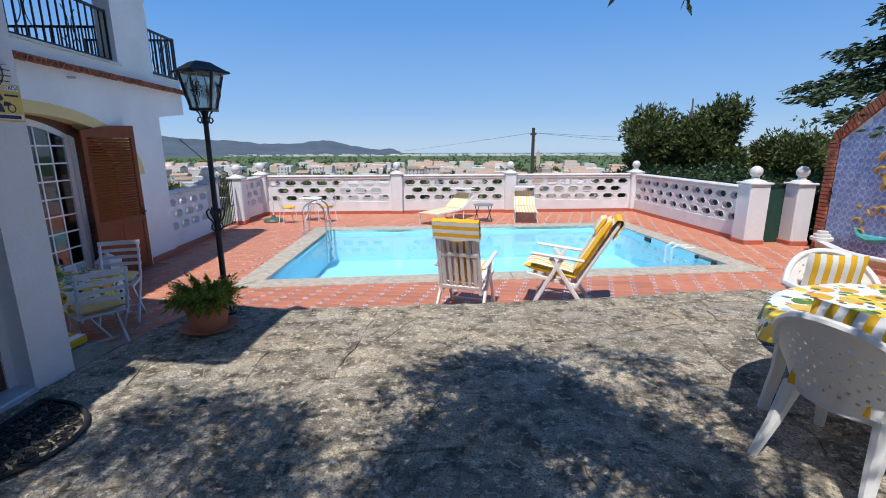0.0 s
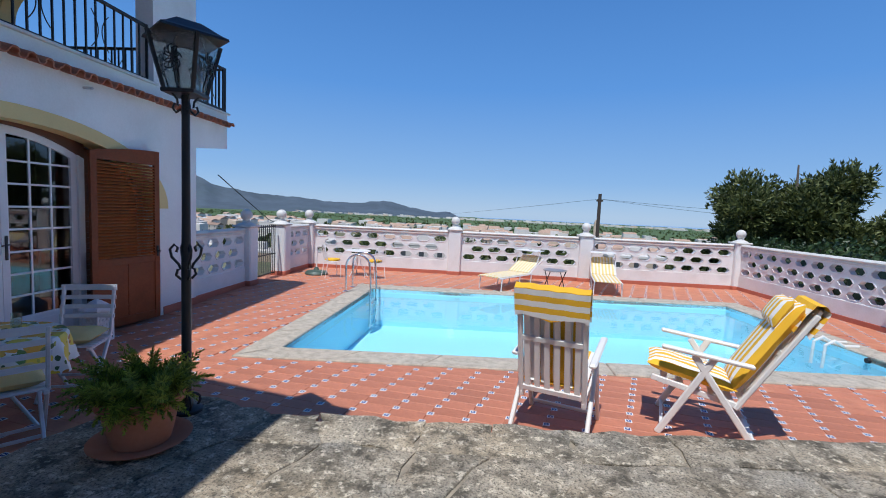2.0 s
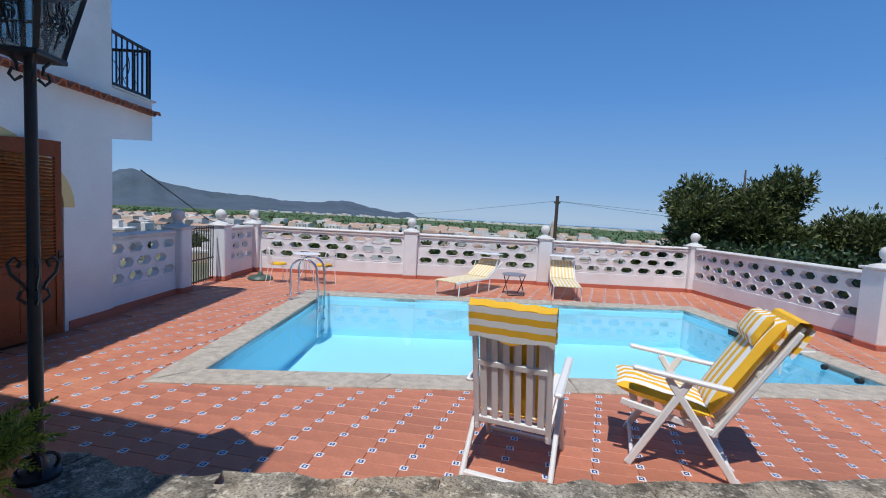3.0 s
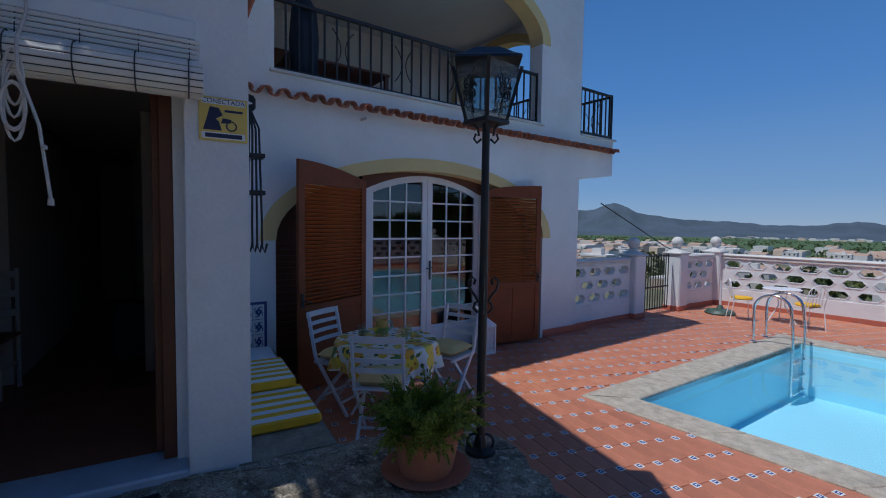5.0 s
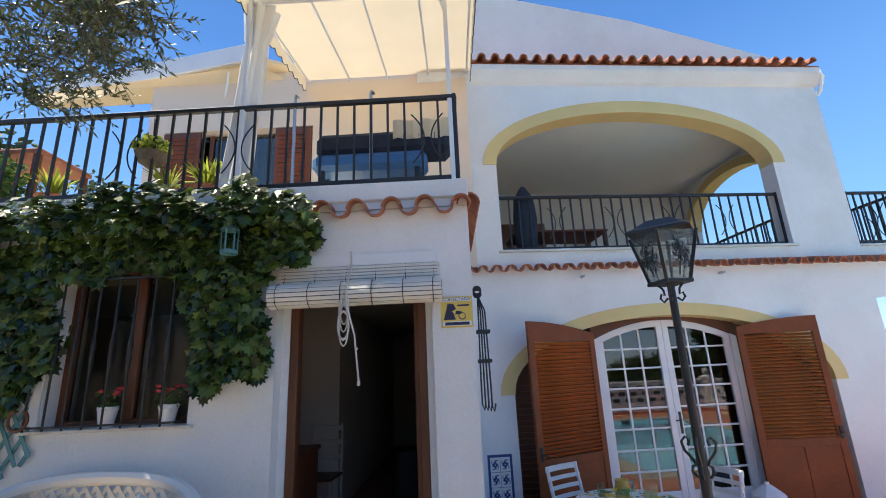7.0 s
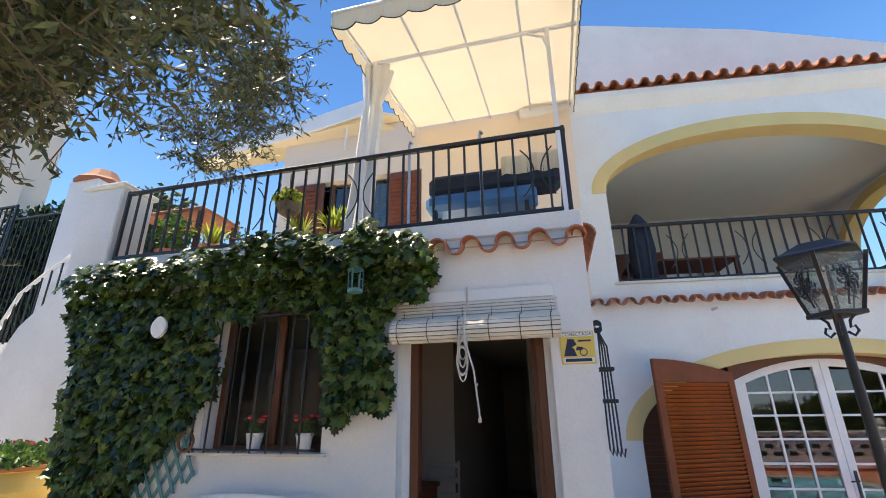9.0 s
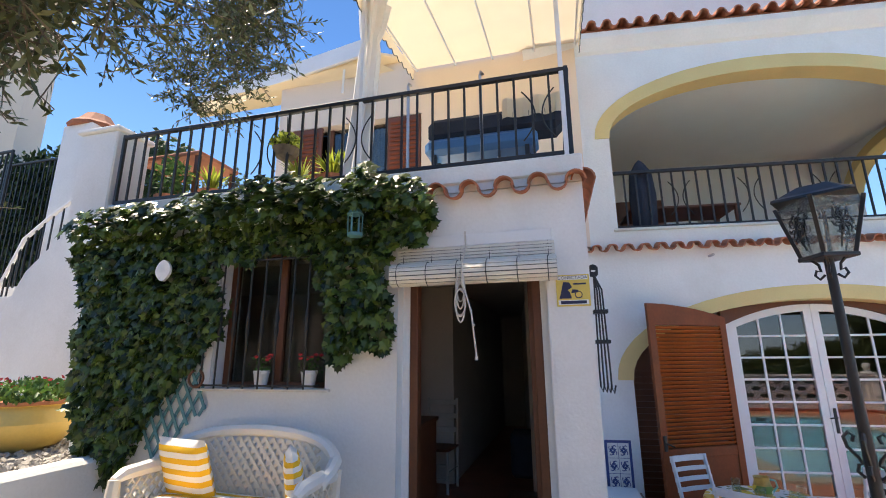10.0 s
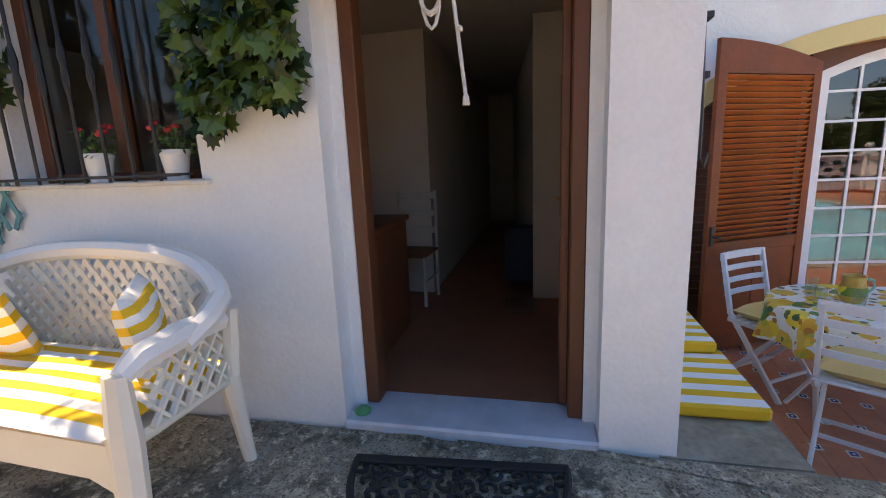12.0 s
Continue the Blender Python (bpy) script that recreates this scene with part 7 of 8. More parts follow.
def resin_chair(m, label):
    t = thing("resin_armchair", m, label, "chair", "resin chairs round the garden table")
    def back(s, h):
        a = -1.25 + 2.5 * s
        q = 0.28 + 0.05 * h
        return Vector((q * math.sin(a) * 1.02, -q * math.cos(a) * 0.95 + 0.02 - 0.10 * h, 0.40 + h * (0.46 - 0.24 * abs(2 * s - 1) ** 2.2)))
    g = Geo()
    nS, nH = 22, 12
    for i in range(nS):
        for j in range(nH):
            s, h = (i + 0.5) / nS, (j + 0.5) / nH
            edge = j in (0, 1, nH - 1, nH - 2) or i < 5 or i > nS - 6
            hole = not edge and (i + j) % 2 == 0
            c = [back(i / nS, j / nH), back((i + 1) / nS, j / nH), back((i + 1) / nS, (j + 1) / nH), back(i / nS, (j + 1) / nH)]
            mid = sum(c, Vector()) / 4
            nrm = (c[1] - c[0]).cross(c[3] - c[0]).normalized() * 0.006
            if hole:
                ins = [mid + (p - mid) * 0.45 for p in c]
                vs = [p + nrm for p in c] + [p + nrm for p in ins] + [p - nrm for p in c] + [p - nrm for p in ins]
                fs = []
                for k in range(4):
                    l = (k + 1) % 4
                    fs += [(k, l, 4 + l, 4 + k), (8 + k, 12 + k, 12 + l, 8 + l), (4 + k, 4 + l, 12 + l, 12 + k)]
                g.add(vs, fs)
            else:
                g.add([p + nrm for p in c] + [p - nrm for p in c], [(0, 1, 2, 3), (7, 6, 5, 4)])
    part("pierced_back", g, PLASTIC, t)
    part("back_rim", Geo().tube([back(k / 24, 1.0) for k in range(25)] , 0.024, 8), PLASTIC, t, smooth=True)
    part("seat", Geo().lathe([(0.24, 0.385), (0.265, 0.40), (0.26, 0.42), (0.001, 0.415)], n=22), PLASTIC, t, smooth=True)
    for sx in (-1, 1):
        part("armrest", Geo().tube([back(0.0 if sx < 0 else 1.0, 0.98), Vector((sx * 0.30, 0.10, 0.63)), Vector((sx * 0.29, 0.24, 0.60))], [0.03, 0.032, 0.026], 8), PLASTIC, t, smooth=True)
        part("front_leg", Geo().tube([(sx * 0.29, 0.23, 0.60), (sx * 0.26, 0.20, 0.40), (sx * 0.27, 0.25, 0.2), (sx * 0.29, 0.29, 0.0)], [0.026, 0.045, 0.036, 0.026], 8), PLASTIC, t, smooth=True)
        part("rear_leg", Geo().tube([(sx * 0.20, -0.18, 0.42), (sx * 0.22, -0.26, 0.2), (sx * 0.25, -0.34, 0.0)], [0.05, 0.034, 0.024], 8), PLASTIC, t, smooth=True)
    p = thing("chair_pad", m, "yellow and white striped pad on a white resin chair", "seat pad", "pads of the resin chairs")
    part("seat_cushion", cushion(0.42, 0.42, 0.07, 9, 9, 4), STRIPE_X, p, smooth=True).matrix_basis = pose(0, 0.02, 0.418)
    part("back_cushion", cushion(0.40, 0.46, 0.07, 9, 9, 7), STRIPE_X, p, smooth=True).matrix_basis = pose(0, -0.19, 0.66, 78, 0, 0) @ pose(0, 0, -0.035)
    return t


resin_chair(pose(2.83, 2.62, 0, 0, 0, -66) @ Matrix.Diagonal((1.05, 1.05, 1.06, 1)), "white resin armchair with a pierced back and striped pad")
resin_chair(pose(3.66, 3.88, 0, 0, 0, 165), "white resin armchair with a striped pad across the table")

# ---- awnings over the roof terrace ----
aw = thing("awning", None, "cream canvas awning on a white frame over the roof terrace", "awning")
AX0, AX1 = -4.74, -1.55


def awn_z(x):
    return 4.98 + 0.297 * (AX1 - x)


def awn_y(x, f):
    k = (x - AX0) / (AX1 - AX0)
    return (1.24 + 0.26 * k) * (1 - f) + (3.72 - 0.06 * k) * f


nx, ny = 24, 20
top = [(AX0 + (AX1 - AX0) * i / nx, awn_y(AX0 + (AX1 - AX0) * i / nx, j / ny), awn_z(AX0 + (AX1 - AX0) * i / nx) + 0.02 - 0.02 * math.sin(i / nx * math.pi * 4) ** 2) for i in range(nx + 1) for j in range(ny + 1)]
k = ny + 1
g = Geo().add(top, [(i * k + j, i * k + j + 1, (i + 1) * k + j + 1, (i + 1) * k + j) for i in range(nx) for j in range(ny)])
part("canvas", g, CANVAS, aw, smooth=True)


def valance(pts, drop, n, name):
    """A scalloped strip hanging from a line between two points."""
    a, b = Vector(pts[0]), Vector(pts[1])
    g, m = Geo(), n * 6
    vs = []
    for q in range(m + 1):
        p = a + (b - a) * (q / m)
        vs += [tuple(p), (p.x + 0.01 * math.sin(q), p.y, p.z - drop * (0.72 + 0.28 * abs(math.sin(math.pi * q / 6))))]
    g.add(vs, [(2 * q, 2 * q + 1, 2 * q + 3, 2 * q + 2) for q in range(m)])
    part(name, g, CANVAS, aw)
    g = Geo().tube([vs[2 * q + 1] for q in range(m + 1)], 0.006, 4)
    part("binding", g, CORD, aw, "dark edge binding")


valance(((AX1, awn_y(AX1, 0), awn_z(AX1)), (AX1, awn_y(AX1, 1), awn_z(AX1))), 0.22, 9, "front_valance")
valance(((AX0, awn_y(AX0, 0), awn_z(AX0)), (AX1, awn_y(AX1, 0), awn_z(AX1))), 0.20, 13, "side_valance")
valance(((AX0, awn_y(AX0, 1), awn_z(AX0)), (AX1, awn_y(AX1, 1), awn_z(AX1))), 0.20, 13, "side_valance")
for f in (0.02, 0.27, 0.5, 0.75, 0.98):
    part("rib", Geo().tube([(AX0, awn_y(AX0, f), awn_z(AX0) - 0.02), (AX1, awn_y(AX1, f), awn_z(AX1) - 0.02)], 0.014, 6), CANVAS_BLUE, aw)
XP = BX - 0.04
part("cross_beam", Geo().tube([(XP, 1.50, awn_z(XP) - 0.07), (XP, 3.66, awn_z(XP) - 0.07)], 0.022, 8), CANVAS_BLUE, aw)
part("front_beam", Geo().tube([(AX1, awn_y(AX1, 0), awn_z(AX1)), (AX1, awn_y(AX1, 1), awn_z(AX1))], 0.018, 8), CANVAS_BLUE, aw)
for y in (1.47, 3.37):
    part("post", Geo().box((XP - 0.02, y - 0.02, 3.10), (XP + 0.02, y + 0.02, awn_z(XP) - 0.05), 0.004), CANVAS_BLUE, aw)
part("brace", Geo().tube([(XP, 3.37, 4.92), (XP, 3.33, 5.08), (XP, 3.18, awn_z(XP) - 0.08)], 0.016, 6), CANVAS_BLUE, aw)
cu = Geo()
pr = []
for q in range(40):
    a = 2 * math.pi * q / 40
    pr.append((0.10 + 0.02 * math.sin(a * 7)) * 1.0)
vs, fs = [], []
for z, s in ((3.12, 1.15), (3.5, 0.95), (4.0, 0.85), (4.6, 0.85), (4.75, 0.65), (4.85, 0.9), (5.18, 1.25)):
    for q in range(40):
        a = 2 * math.pi * q / 40
        vs.append((XP - 0.12 + pr[q] * s * math.cos(a), 1.37 + 0.075 * (z - 3.12) + pr[q] * s * 1.25 * math.sin(a), z))
for i in range(6):
    for q in range(40):
        fs.append((i * 40 + q, i * 40 + (q + 1) % 40, (i + 1) * 40 + (q + 1) % 40, (i + 1) * 40 + q))
solid("tied_curtain", cu.add(vs, fs), mat("white_curtain_cloth", (0.78, 0.78, 0.78), 0.9, 0.05, 4, 100, 0.2), "white canvas side curtain tied round the awning post", "curtain", smooth=True)
a2 = thing("second_awning", pose(0, 0, 0.30), "cream awning with a pale blue edge on the upper wall", "awning")
part("canvas", Geo().add([(-4.78, 0.9, 5.72), (-4.78, -3.0, 5.72), (-5.15, -3.3, 6.10), (-4.45, 0.6, 6.10), (-4.5, 0.62, 5.78), (-5.2, -3.28, 5.78)], [(0, 1, 5, 4)]), CANVAS, a2)
part("fascia", Geo().bar((-4.45, 0.75, 6.02), (-5.2, -3.3, 6.02), 0.06, 0.30, 0.01), CANVAS_BLUE, a2, "pale blue-white fascia")
part("arm", Geo().tube([(-4.76, 0.0, 5.45), (-4.60, 0.1, 5.78)], 0.02, 6), CANVAS_BLUE, a2)
structure("ceiling_upper_eave", Geo().prism([(-4.5, 0.7), (-4.78, 1.2), (-5.4, 1.2), (-5.4, -3.4), (-5.2, -3.3)], 6.16, 6.20), CANVAS)

# ---- things on the roof terrace ----
pd = thing("patio_door", None, "brown louvred shutters beside a dark patio door with pale curtains", "door")
for a, b in ((-0.88, -0.32), (0.80, 1.34)):
    part("shutter", Geo().box((-4.80, a, 3.11), (-4.76, b, 5.18), 0.008), WOODDARK, pd)
    for k in range(25):
        part("slat", Geo().box((-4.765, a + 0.06, 3.3 + 0.073 * k), (-4.745, b - 0.06, 3.335 + 0.073 * k)), WOOD, pd)
part("glass", Geo().box((-4.93, -0.88, 3.12), (-4.925, 1.34, 5.18)), GLASS, pd)
for y in (-0.25, 0.28, 0.82):
    part("stile", Geo().box((-4.95, y, 3.11), (-4.89, y + 0.06, 5.18), 0.005), FRAMEWOOD, pd)
g = Geo()
g.add([(-5.0 + 0.02 * math.sin(q * 1.7), 0.36 + 0.42 * q / 20, z) for z in (3.12, 5.15) for q in range(21)], [(q, q + 1, 22 + q, 21 + q) for q in range(20)])
part("curtain", g, CURTAIN, pd, "pale striped curtain")
sb = thing("folded_sunbed", pose(-2.75, 2.53, 3.10), "folded blue and black sunbed behind the railing", "sunbed")
part("shell", Geo().box((-0.25, -0.50, 0.36), (0.06, 0.60, 0.54), 0.05), BLUEPLASTIC, sb)
part("dark_cover", Geo().box((-0.30, -0.48, 0.53), (0.02, 0.83, 0.78), 0.06), CAMO, sb)
for y in (-0.4, 0.5):
    part("leg", Geo().box((-0.2, y - 0.02, 0.0), (-0.15, y + 0.02, 0.37)).box((-0.02, y - 0.02, 0.0), (0.03, y + 0.02, 0.37)), IRON, sb)
part("towel", Geo().add([(0.03 + 0.012 * math.sin(q * 2.1), 0.28 + 0.05 * q, z + 0.01 * math.sin(q * 1.3)) for z in (0.66, 0.86) for q in range(12)], [(q, q + 1, 13 + q, 12 + q) for q in range(11)]), CANVAS, sb, "yellow fringed towel")
ar = thing("clothes_airer", pose(-2.80, 2.75, 3.10), "white wire clothes airer on the roof terrace", "airer")
for k in range(12):
    part("wire", Geo().tube([(-0.1, -0.15 + 0.045 * k, 0.62 + 0.02 * k), (-0.1, 0.25 + 0.03 * k, 0.95 - 0.02 * k)], 0.005, 4), WHITEPAINT, ar)
part("leg", Geo().tube([(-0.1, -0.2, 0.0), (-0.1, 0.3, 0.95)], 0.009, 5), WHITEPAINT, ar)
for y in (1.95, 2.65):
    rod = solid("fishing_rod_holder", Geo().tube([(BX - 0.06, y, 3.18), (BX - 0.05, y, 4.08), (BX - 0.05, y + 0.02, 4.1)], [0.016, 0.014, 0.03], 6), ALU, "grey metal rod clamped to the terrace railing", "rod", group="rods on the railing")
tt = thing("terrace_table", pose(-3.25, -1.35, 3.10) @ Matrix.Diagonal((1, 1.1, 1.4, 1)), "red-brown wooden table on the roof terrace", "table")
part("tabletop", Geo().box((-0.35, -0.45, 0.60), (0.35, 0.45, 0.64), 0.01), CLAY, tt)
for sx in (-0.3, 0.3):
    for sy in (-0.4, 0.4):
        part("leg", Geo().box((sx - 0.025, sy - 0.025, 0), (sx + 0.025, sy + 0.025, 0.60)), WOODDARK, tt)


def leafy(name, m, label, category, radii, count, size, material, seed, pot=True):
    t = thing(name, m, label, category)
    if pot:
        part("pot", Geo().lathe([(0.10, 0), (0.15, 0.22), (0.16, 0.25), (0.14, 0.25), (0.13, 0.22), (0.001, 0.22)], n=16), POTCLAY, t, smooth=True)
    r, g = random.Random(seed), Geo()
    for k in range(count):
        d = Vector((r.gauss(0, 1), r.gauss(0, 1), r.gauss(0, 1))).normalized() * r.random() ** 0.4
        leaf_quad(g, Vector((d.x * radii[0], d.y * radii[1], (0.25 if pot else 0) + radii[2] + d.z * radii[2])), r, size)
    part("leaves", g, material, t)
    return t


def spiky(m, seed, n=34, ln=0.45):
    t = thing("spiky_plant", m, "spiky yellow-green pot plant behind the railing", "potted plant")
    part("pot", Geo().lathe([(0.09, 0), (0.13, 0.18), (0.14, 0.2), (0.001, 0.19)], n=14), POTCLAY, t, smooth=True)
    r, g = random.Random(seed), Geo()
    for k in range(n):
        a, lean = r.uniform(0, 6.28), r.uniform(0.2, 1.0)
        d, s = Vector((math.cos(a) * lean, math.sin(a) * lean, 1)).normalized(), Vector((-math.sin(a), math.cos(a), 0)) * 0.016
        p, q = Vector((0, 0, 0.18)), Vector((0, 0, 0.18)) + d * ln * 0.6
        e = q + (d + Vector((0, 0, -0.6 * lean))).normalized() * ln * 0.4
        g.add([p - s, p + s, q + s, q - s, e], [(0, 1, 2, 3), (3, 2, 4)])
    part("foliage", g, FERN, t)


for x, y, sd in ((-2.62, -0.35, 1), (-2.62, 0.72, 2), (-2.64, 1.28, 3), (-2.60, 1.1, 4)):
    spiky(pose(x, y, 3.10), sd, 30, 0.32)
leafy("potted_shrub", pose(-2.75, -1.05, 3.10), "green shrub in a clay pot on the roof terrace", "potted plant", (0.22, 0.22, 0.25), 260, 0.09, GERANIUM, 31)
hb = leafy("hanging_basket", pose(-2.50, 0.62, 3.56), "round green plant in a hanging basket at the railing", "hanging plant", (0.16, 0.16, 0.12), 380, 0.06, FERN, 33, False)
part("basket", Geo().lathe([(0.02, -0.08), (0.10, -0.03), (0.14, 0.06), (0.13, 0.06), (0.001, 0.04)], n=14), BARK, hb)
part("cord", Geo().tube([(0, 0, 0.1), (0.02, 0, 0.42)], 0.005, 4), CORD, hb)
# loggia contents
lc = thing("covered_parasol", POOL @ pose(-2.98, -2.75, 3.08), "closed garden parasol in a dark printed cover", "parasol")
part("cover", Geo().lathe([(0.08, 0.0), (0.16, 0.15), (0.18, 0.6), (0.15, 0.95), (0.05, 1.12), (0.02, 1.15), (0.001, 1.16)], n=12), CAMO, lc, smooth=True)
part("base", Geo().lathe([(0.22, 0), (0.22, 0.05), (0.001, 0.07)], n=14), IRON, lc)
lt_ = thing("loggia_table", POOL @ pose(-4.2, -1.9, 3.08), "dark wooden table in the loggia", "table")
part("tabletop", Geo().box((-0.4, -0.8, 0.68), (0.4, 0.8, 0.72), 0.01), WOODDARK, lt_)
for sx in (-0.35, 0.35):
    for sy in (-0.75, 0.75):
        part("leg", Geo().box((sx - 0.03, sy - 0.03, 0), (sx + 0.03, sy + 0.03, 0.68)), WOODDARK, lt_)
solid("wall_plate", Geo().lathe([(0.001, 0), (0.16, 0.005), (0.20, 0.03), (0.19, 0.035), (0.001, 0.012)], n=24), GRAVEL, "round woven plate hung on the loggia wall", "plate", POOL @ pose(-6.24, -0.6, 4.15, 0, 90, 0), smooth=True)
solid("leaning_pole", Geo().tube([(WU - 0.2, -3.18, 3.17), (WU - 0.25, -3.22, 4.3)], 0.018, 6), WHITEPAINT, "white pole leaning inside the loggia arch", "pole", POOL)
ld2 = solid("loggia_dark_door", Geo().box((-6.245, -2.9, 3.085), (-6.22, -1.4, 4.7), 0.006), WOODDARK, "dark wooden door in the loggia's back wall", "door", POOL)
solid("gutter_end", Geo().tube([(WU + 0.15, VC - 0.02, 5.98), (WU + 0.12, VC + 0.06, 5.92), (WU + 0.03, VC + 0.05, 5.72), (WU - 0.02, VC + 0.03, 5.66)], 0.035, 8), WHITEPAINT, "white gutter outlet at the roof's corner", "gutter", POOL, smooth=True)
# kitchen and corridor contents
# white chair given a grey that holds the dim corridor's shade
SHADEDWOOD = mat("white_wood_shade_in_colour", (0.42, 0.40, 0.36), 0.6, 0.15, 5, 50, 0.15)
kc = thing("ladder_back_chair", pose(-4.36, 1.70, 0.04, 0, 0, -95), "white ladder-back chair with a rush seat, corridor shade painted grey", "chair")
for sx in (-0.19, 0.19):
    part("rear_post", Geo().tube([(sx, -0.18, 0), (sx, -0.2, 1.0)], 0.017, 7), SHADEDWOOD, kc)
    part("front_leg", Geo().tube([(sx, 0.18, 0), (sx, 0.18, 0.45)], 0.017, 7), SHADEDWOOD, kc)
    part("side_stretcher", Geo().tube([(sx, -0.18, 0.22), (sx, 0.18, 0.22)], 0.01, 6), SHADEDWOOD, kc)
part("seat", Geo().box((-0.21, -0.2, 0.44), (0.21, 0.2, 0.47), 0.01), WOODDARK, kc)
for z in (0.6, 0.76, 0.92):
    part("back_slat", Geo().box((-0.19, -0.205, z), (0.19, -0.19, z + 0.06), 0.004), SHADEDWOOD, kc)
for z in (0.15, 0.3):
    part("front_stretcher", Geo().tube([(-0.19, 0.18, z), (0.19, 0.18, z)], 0.01, 6), SHADEDWOOD, kc)
solid("kitchen_unit", Geo().box((-3.75, 1.25, 0.04), (-2.95, 1.86, 0.88), 0.01).box((-3.77, 1.23, 0.88), (-2.93, 1.88, 0.92), 0.006), WOODDARK, "dark wooden kitchen unit with a worktop", "cabinet")
tb = thing("shopping_trolley", pose(-4.75, 2.70, 0.04), "upright dark fabric shopping trolley against the corridor wall", "trolley")
part("bag", Geo().box((-0.15, -0.16, 0.1), (0.15, 0.16, 0.62), 0.04), CAMO, tb)
part("frame", Geo().tube([(-0.1, 0.17, 0.05), (-0.1, 0.18, 0.95), (0.1, 0.18, 0.95), (0.1, 0.17, 0.05)], 0.012, 6), ALU, tb)
solid("bathroom_scale", Geo().box((-4.35, 2.55, 0.04), (-4.05, 2.85, 0.09), 0.02), LAMPGLASS, "grey glass bathroom scale on the floor", "scale")
BULB = emitter("warm_bulb", (1.0, 0.75, 0.45), 4.0)
for x, y, z in ((-5.6, 3.05, 1.95), (-8.0, 2.95, 1.9), (-9.3, 2.5, 1.85)):
    t = thing("wall_light", pose(x, y, z), "small lit wall light in the corridor", "wall light", "lights in the corridor")
    part("bulb", Geo().lathe([(0.001, -0.025), (0.02, -0.01), (0.022, 0.01), (0.001, 0.03)], n=10), BULB, t, smooth=True)
    part("holder", Geo().lathe([(0.03, -0.05), (0.03, -0.03), (0.012, -0.02)], n=10).box((-0.015, 0.0, -0.05), (0.015, 0.12, -0.03)), GOLD, t)


# ---- trees ----
def branch(g, p, d, ln, rad, depth, r, tips, spread=0.8):
    n = 5
    pts, rs = [p.copy()], [rad]
    for k in range(n):
        d = (d + Vector((r.gauss(0, 0.12), r.gauss(0, 0.12), r.gauss(0, 0.08)))).normalized()
        p = p + d * (ln / n)
        pts.append(p.copy())
        rs.append(rad * (1 - 0.5 * (k + 1) / n))
    g.tube(pts, rs, 6)
    if depth == 0:
        tips += pts[2:]
        return
    for k in range(3 if depth > 1 else 4):
        dd = (d + Vector((r.gauss(0, spread), r.gauss(0, spread), r.gauss(0.1, spread * 0.5)))).normalized()
        branch(g, pts[r.randint(2, n)], dd, ln * r.uniform(0.55, 0.8), rad * 0.5, depth - 1, r, tips, spread)


def slim_leaf(g, p, d, ln, w, r):
    s = d.orthogonal().normalized()
    s = (Matrix.Rotation(r.uniform(0, 6.28), 3, d) @ s) * w
    g.add([p, p + d * ln * 0.45 + s, p + d * ln, p + d * ln * 0.45 - s], [(0, 1, 2, 3)])


ot = thing("olive_tree", None, "old olive tree with grey-green leaves over the stone terrace", "tree")
r = random.Random(17)
g, tips = Geo(), []
g.tube([(2.25, -0.55, 0.0), (2.15, -0.45, 0.5), (2.2, -0.25, 1.1), (2.0, 0.0, 1.7), (1.75, 0.2, 2.2)], [0.2, 0.15, 0.14, 0.12, 0.1], 9)
for d in ((-0.9, 0.5, 0.55), (-0.5, 0.1, 0.9), (-0.2, 0.9, 0.5), (-1.0, -0.2, 0.5), (0.3, 0.3, 0.9), (-0.7, 0.9, 0.4)):
    branch(g, Vector((1.75, 0.2, 2.2)), Vector(d).normalized(), 1.25, 0.05, 2, r, tips, 0.6)
g.tube([(1.75, 0.2, 2.2), (0.9, 0.1, 2.9), (0.0, 0.0, 3.7), (-0.9, -0.05, 4.3)], [0.07, 0.055, 0.04, 0.02], 7)
part("trunk", g, BARK, ot, smooth=True)
g = Geo()
CC, CR = Vector((1.25, 1.5, 3.25)), Vector((1.35, 1.2, 0.9))
CM, MR = Vector((0.0, 0.55, 3.45)), Vector((0.85, 0.75, 0.7))
CL, LR = Vector((-1.3, 0.3, 4.3)), Vector((0.95, 1.0, 0.7))
twigs = [t for t in tips]
while len(twigs) < 4600:
    d = Vector((r.gauss(0, 1), r.gauss(0, 1), r.gauss(0, 1))).normalized() * r.random() ** 0.45
    c, s = ((CL, LR), (CM, MR), (CC, CR), (CC, CR), (CC, CR))[len(twigs) % 5]
    q = c + Vector((d.x * s.x, d.y * s.y, d.z * s.z))
    if noise.noise(q * 1.2) > 0.08:
        twigs.append(q)
tw = Geo()
for p in twigs:
    d = Vector((r.gauss(0, 0.7), r.gauss(0, 0.7), r.gauss(-0.05, 0.5))).normalized()
    ln = r.uniform(0.18, 0.42)
    if (p - CC).length > 3.9 or p.z < 2.3:
        continue
    q = p.copy()
    tw.tube([p, p + d * ln * 0.5, p + d * ln], 0.003, 3)
    for k in range(15):
        q = p + d * ln * (k + 1) / 15
        o = (Vector((r.gauss(0, 1), r.gauss(0, 1), r.gauss(0, 1))) + d * 0.9).normalized()
        slim_leaf(g, q, o, r.uniform(0.048, 0.08), 0.0095, r)
part("leaves", g, OLIVE, ot)
part("twig_growth", tw, BARK, ot)


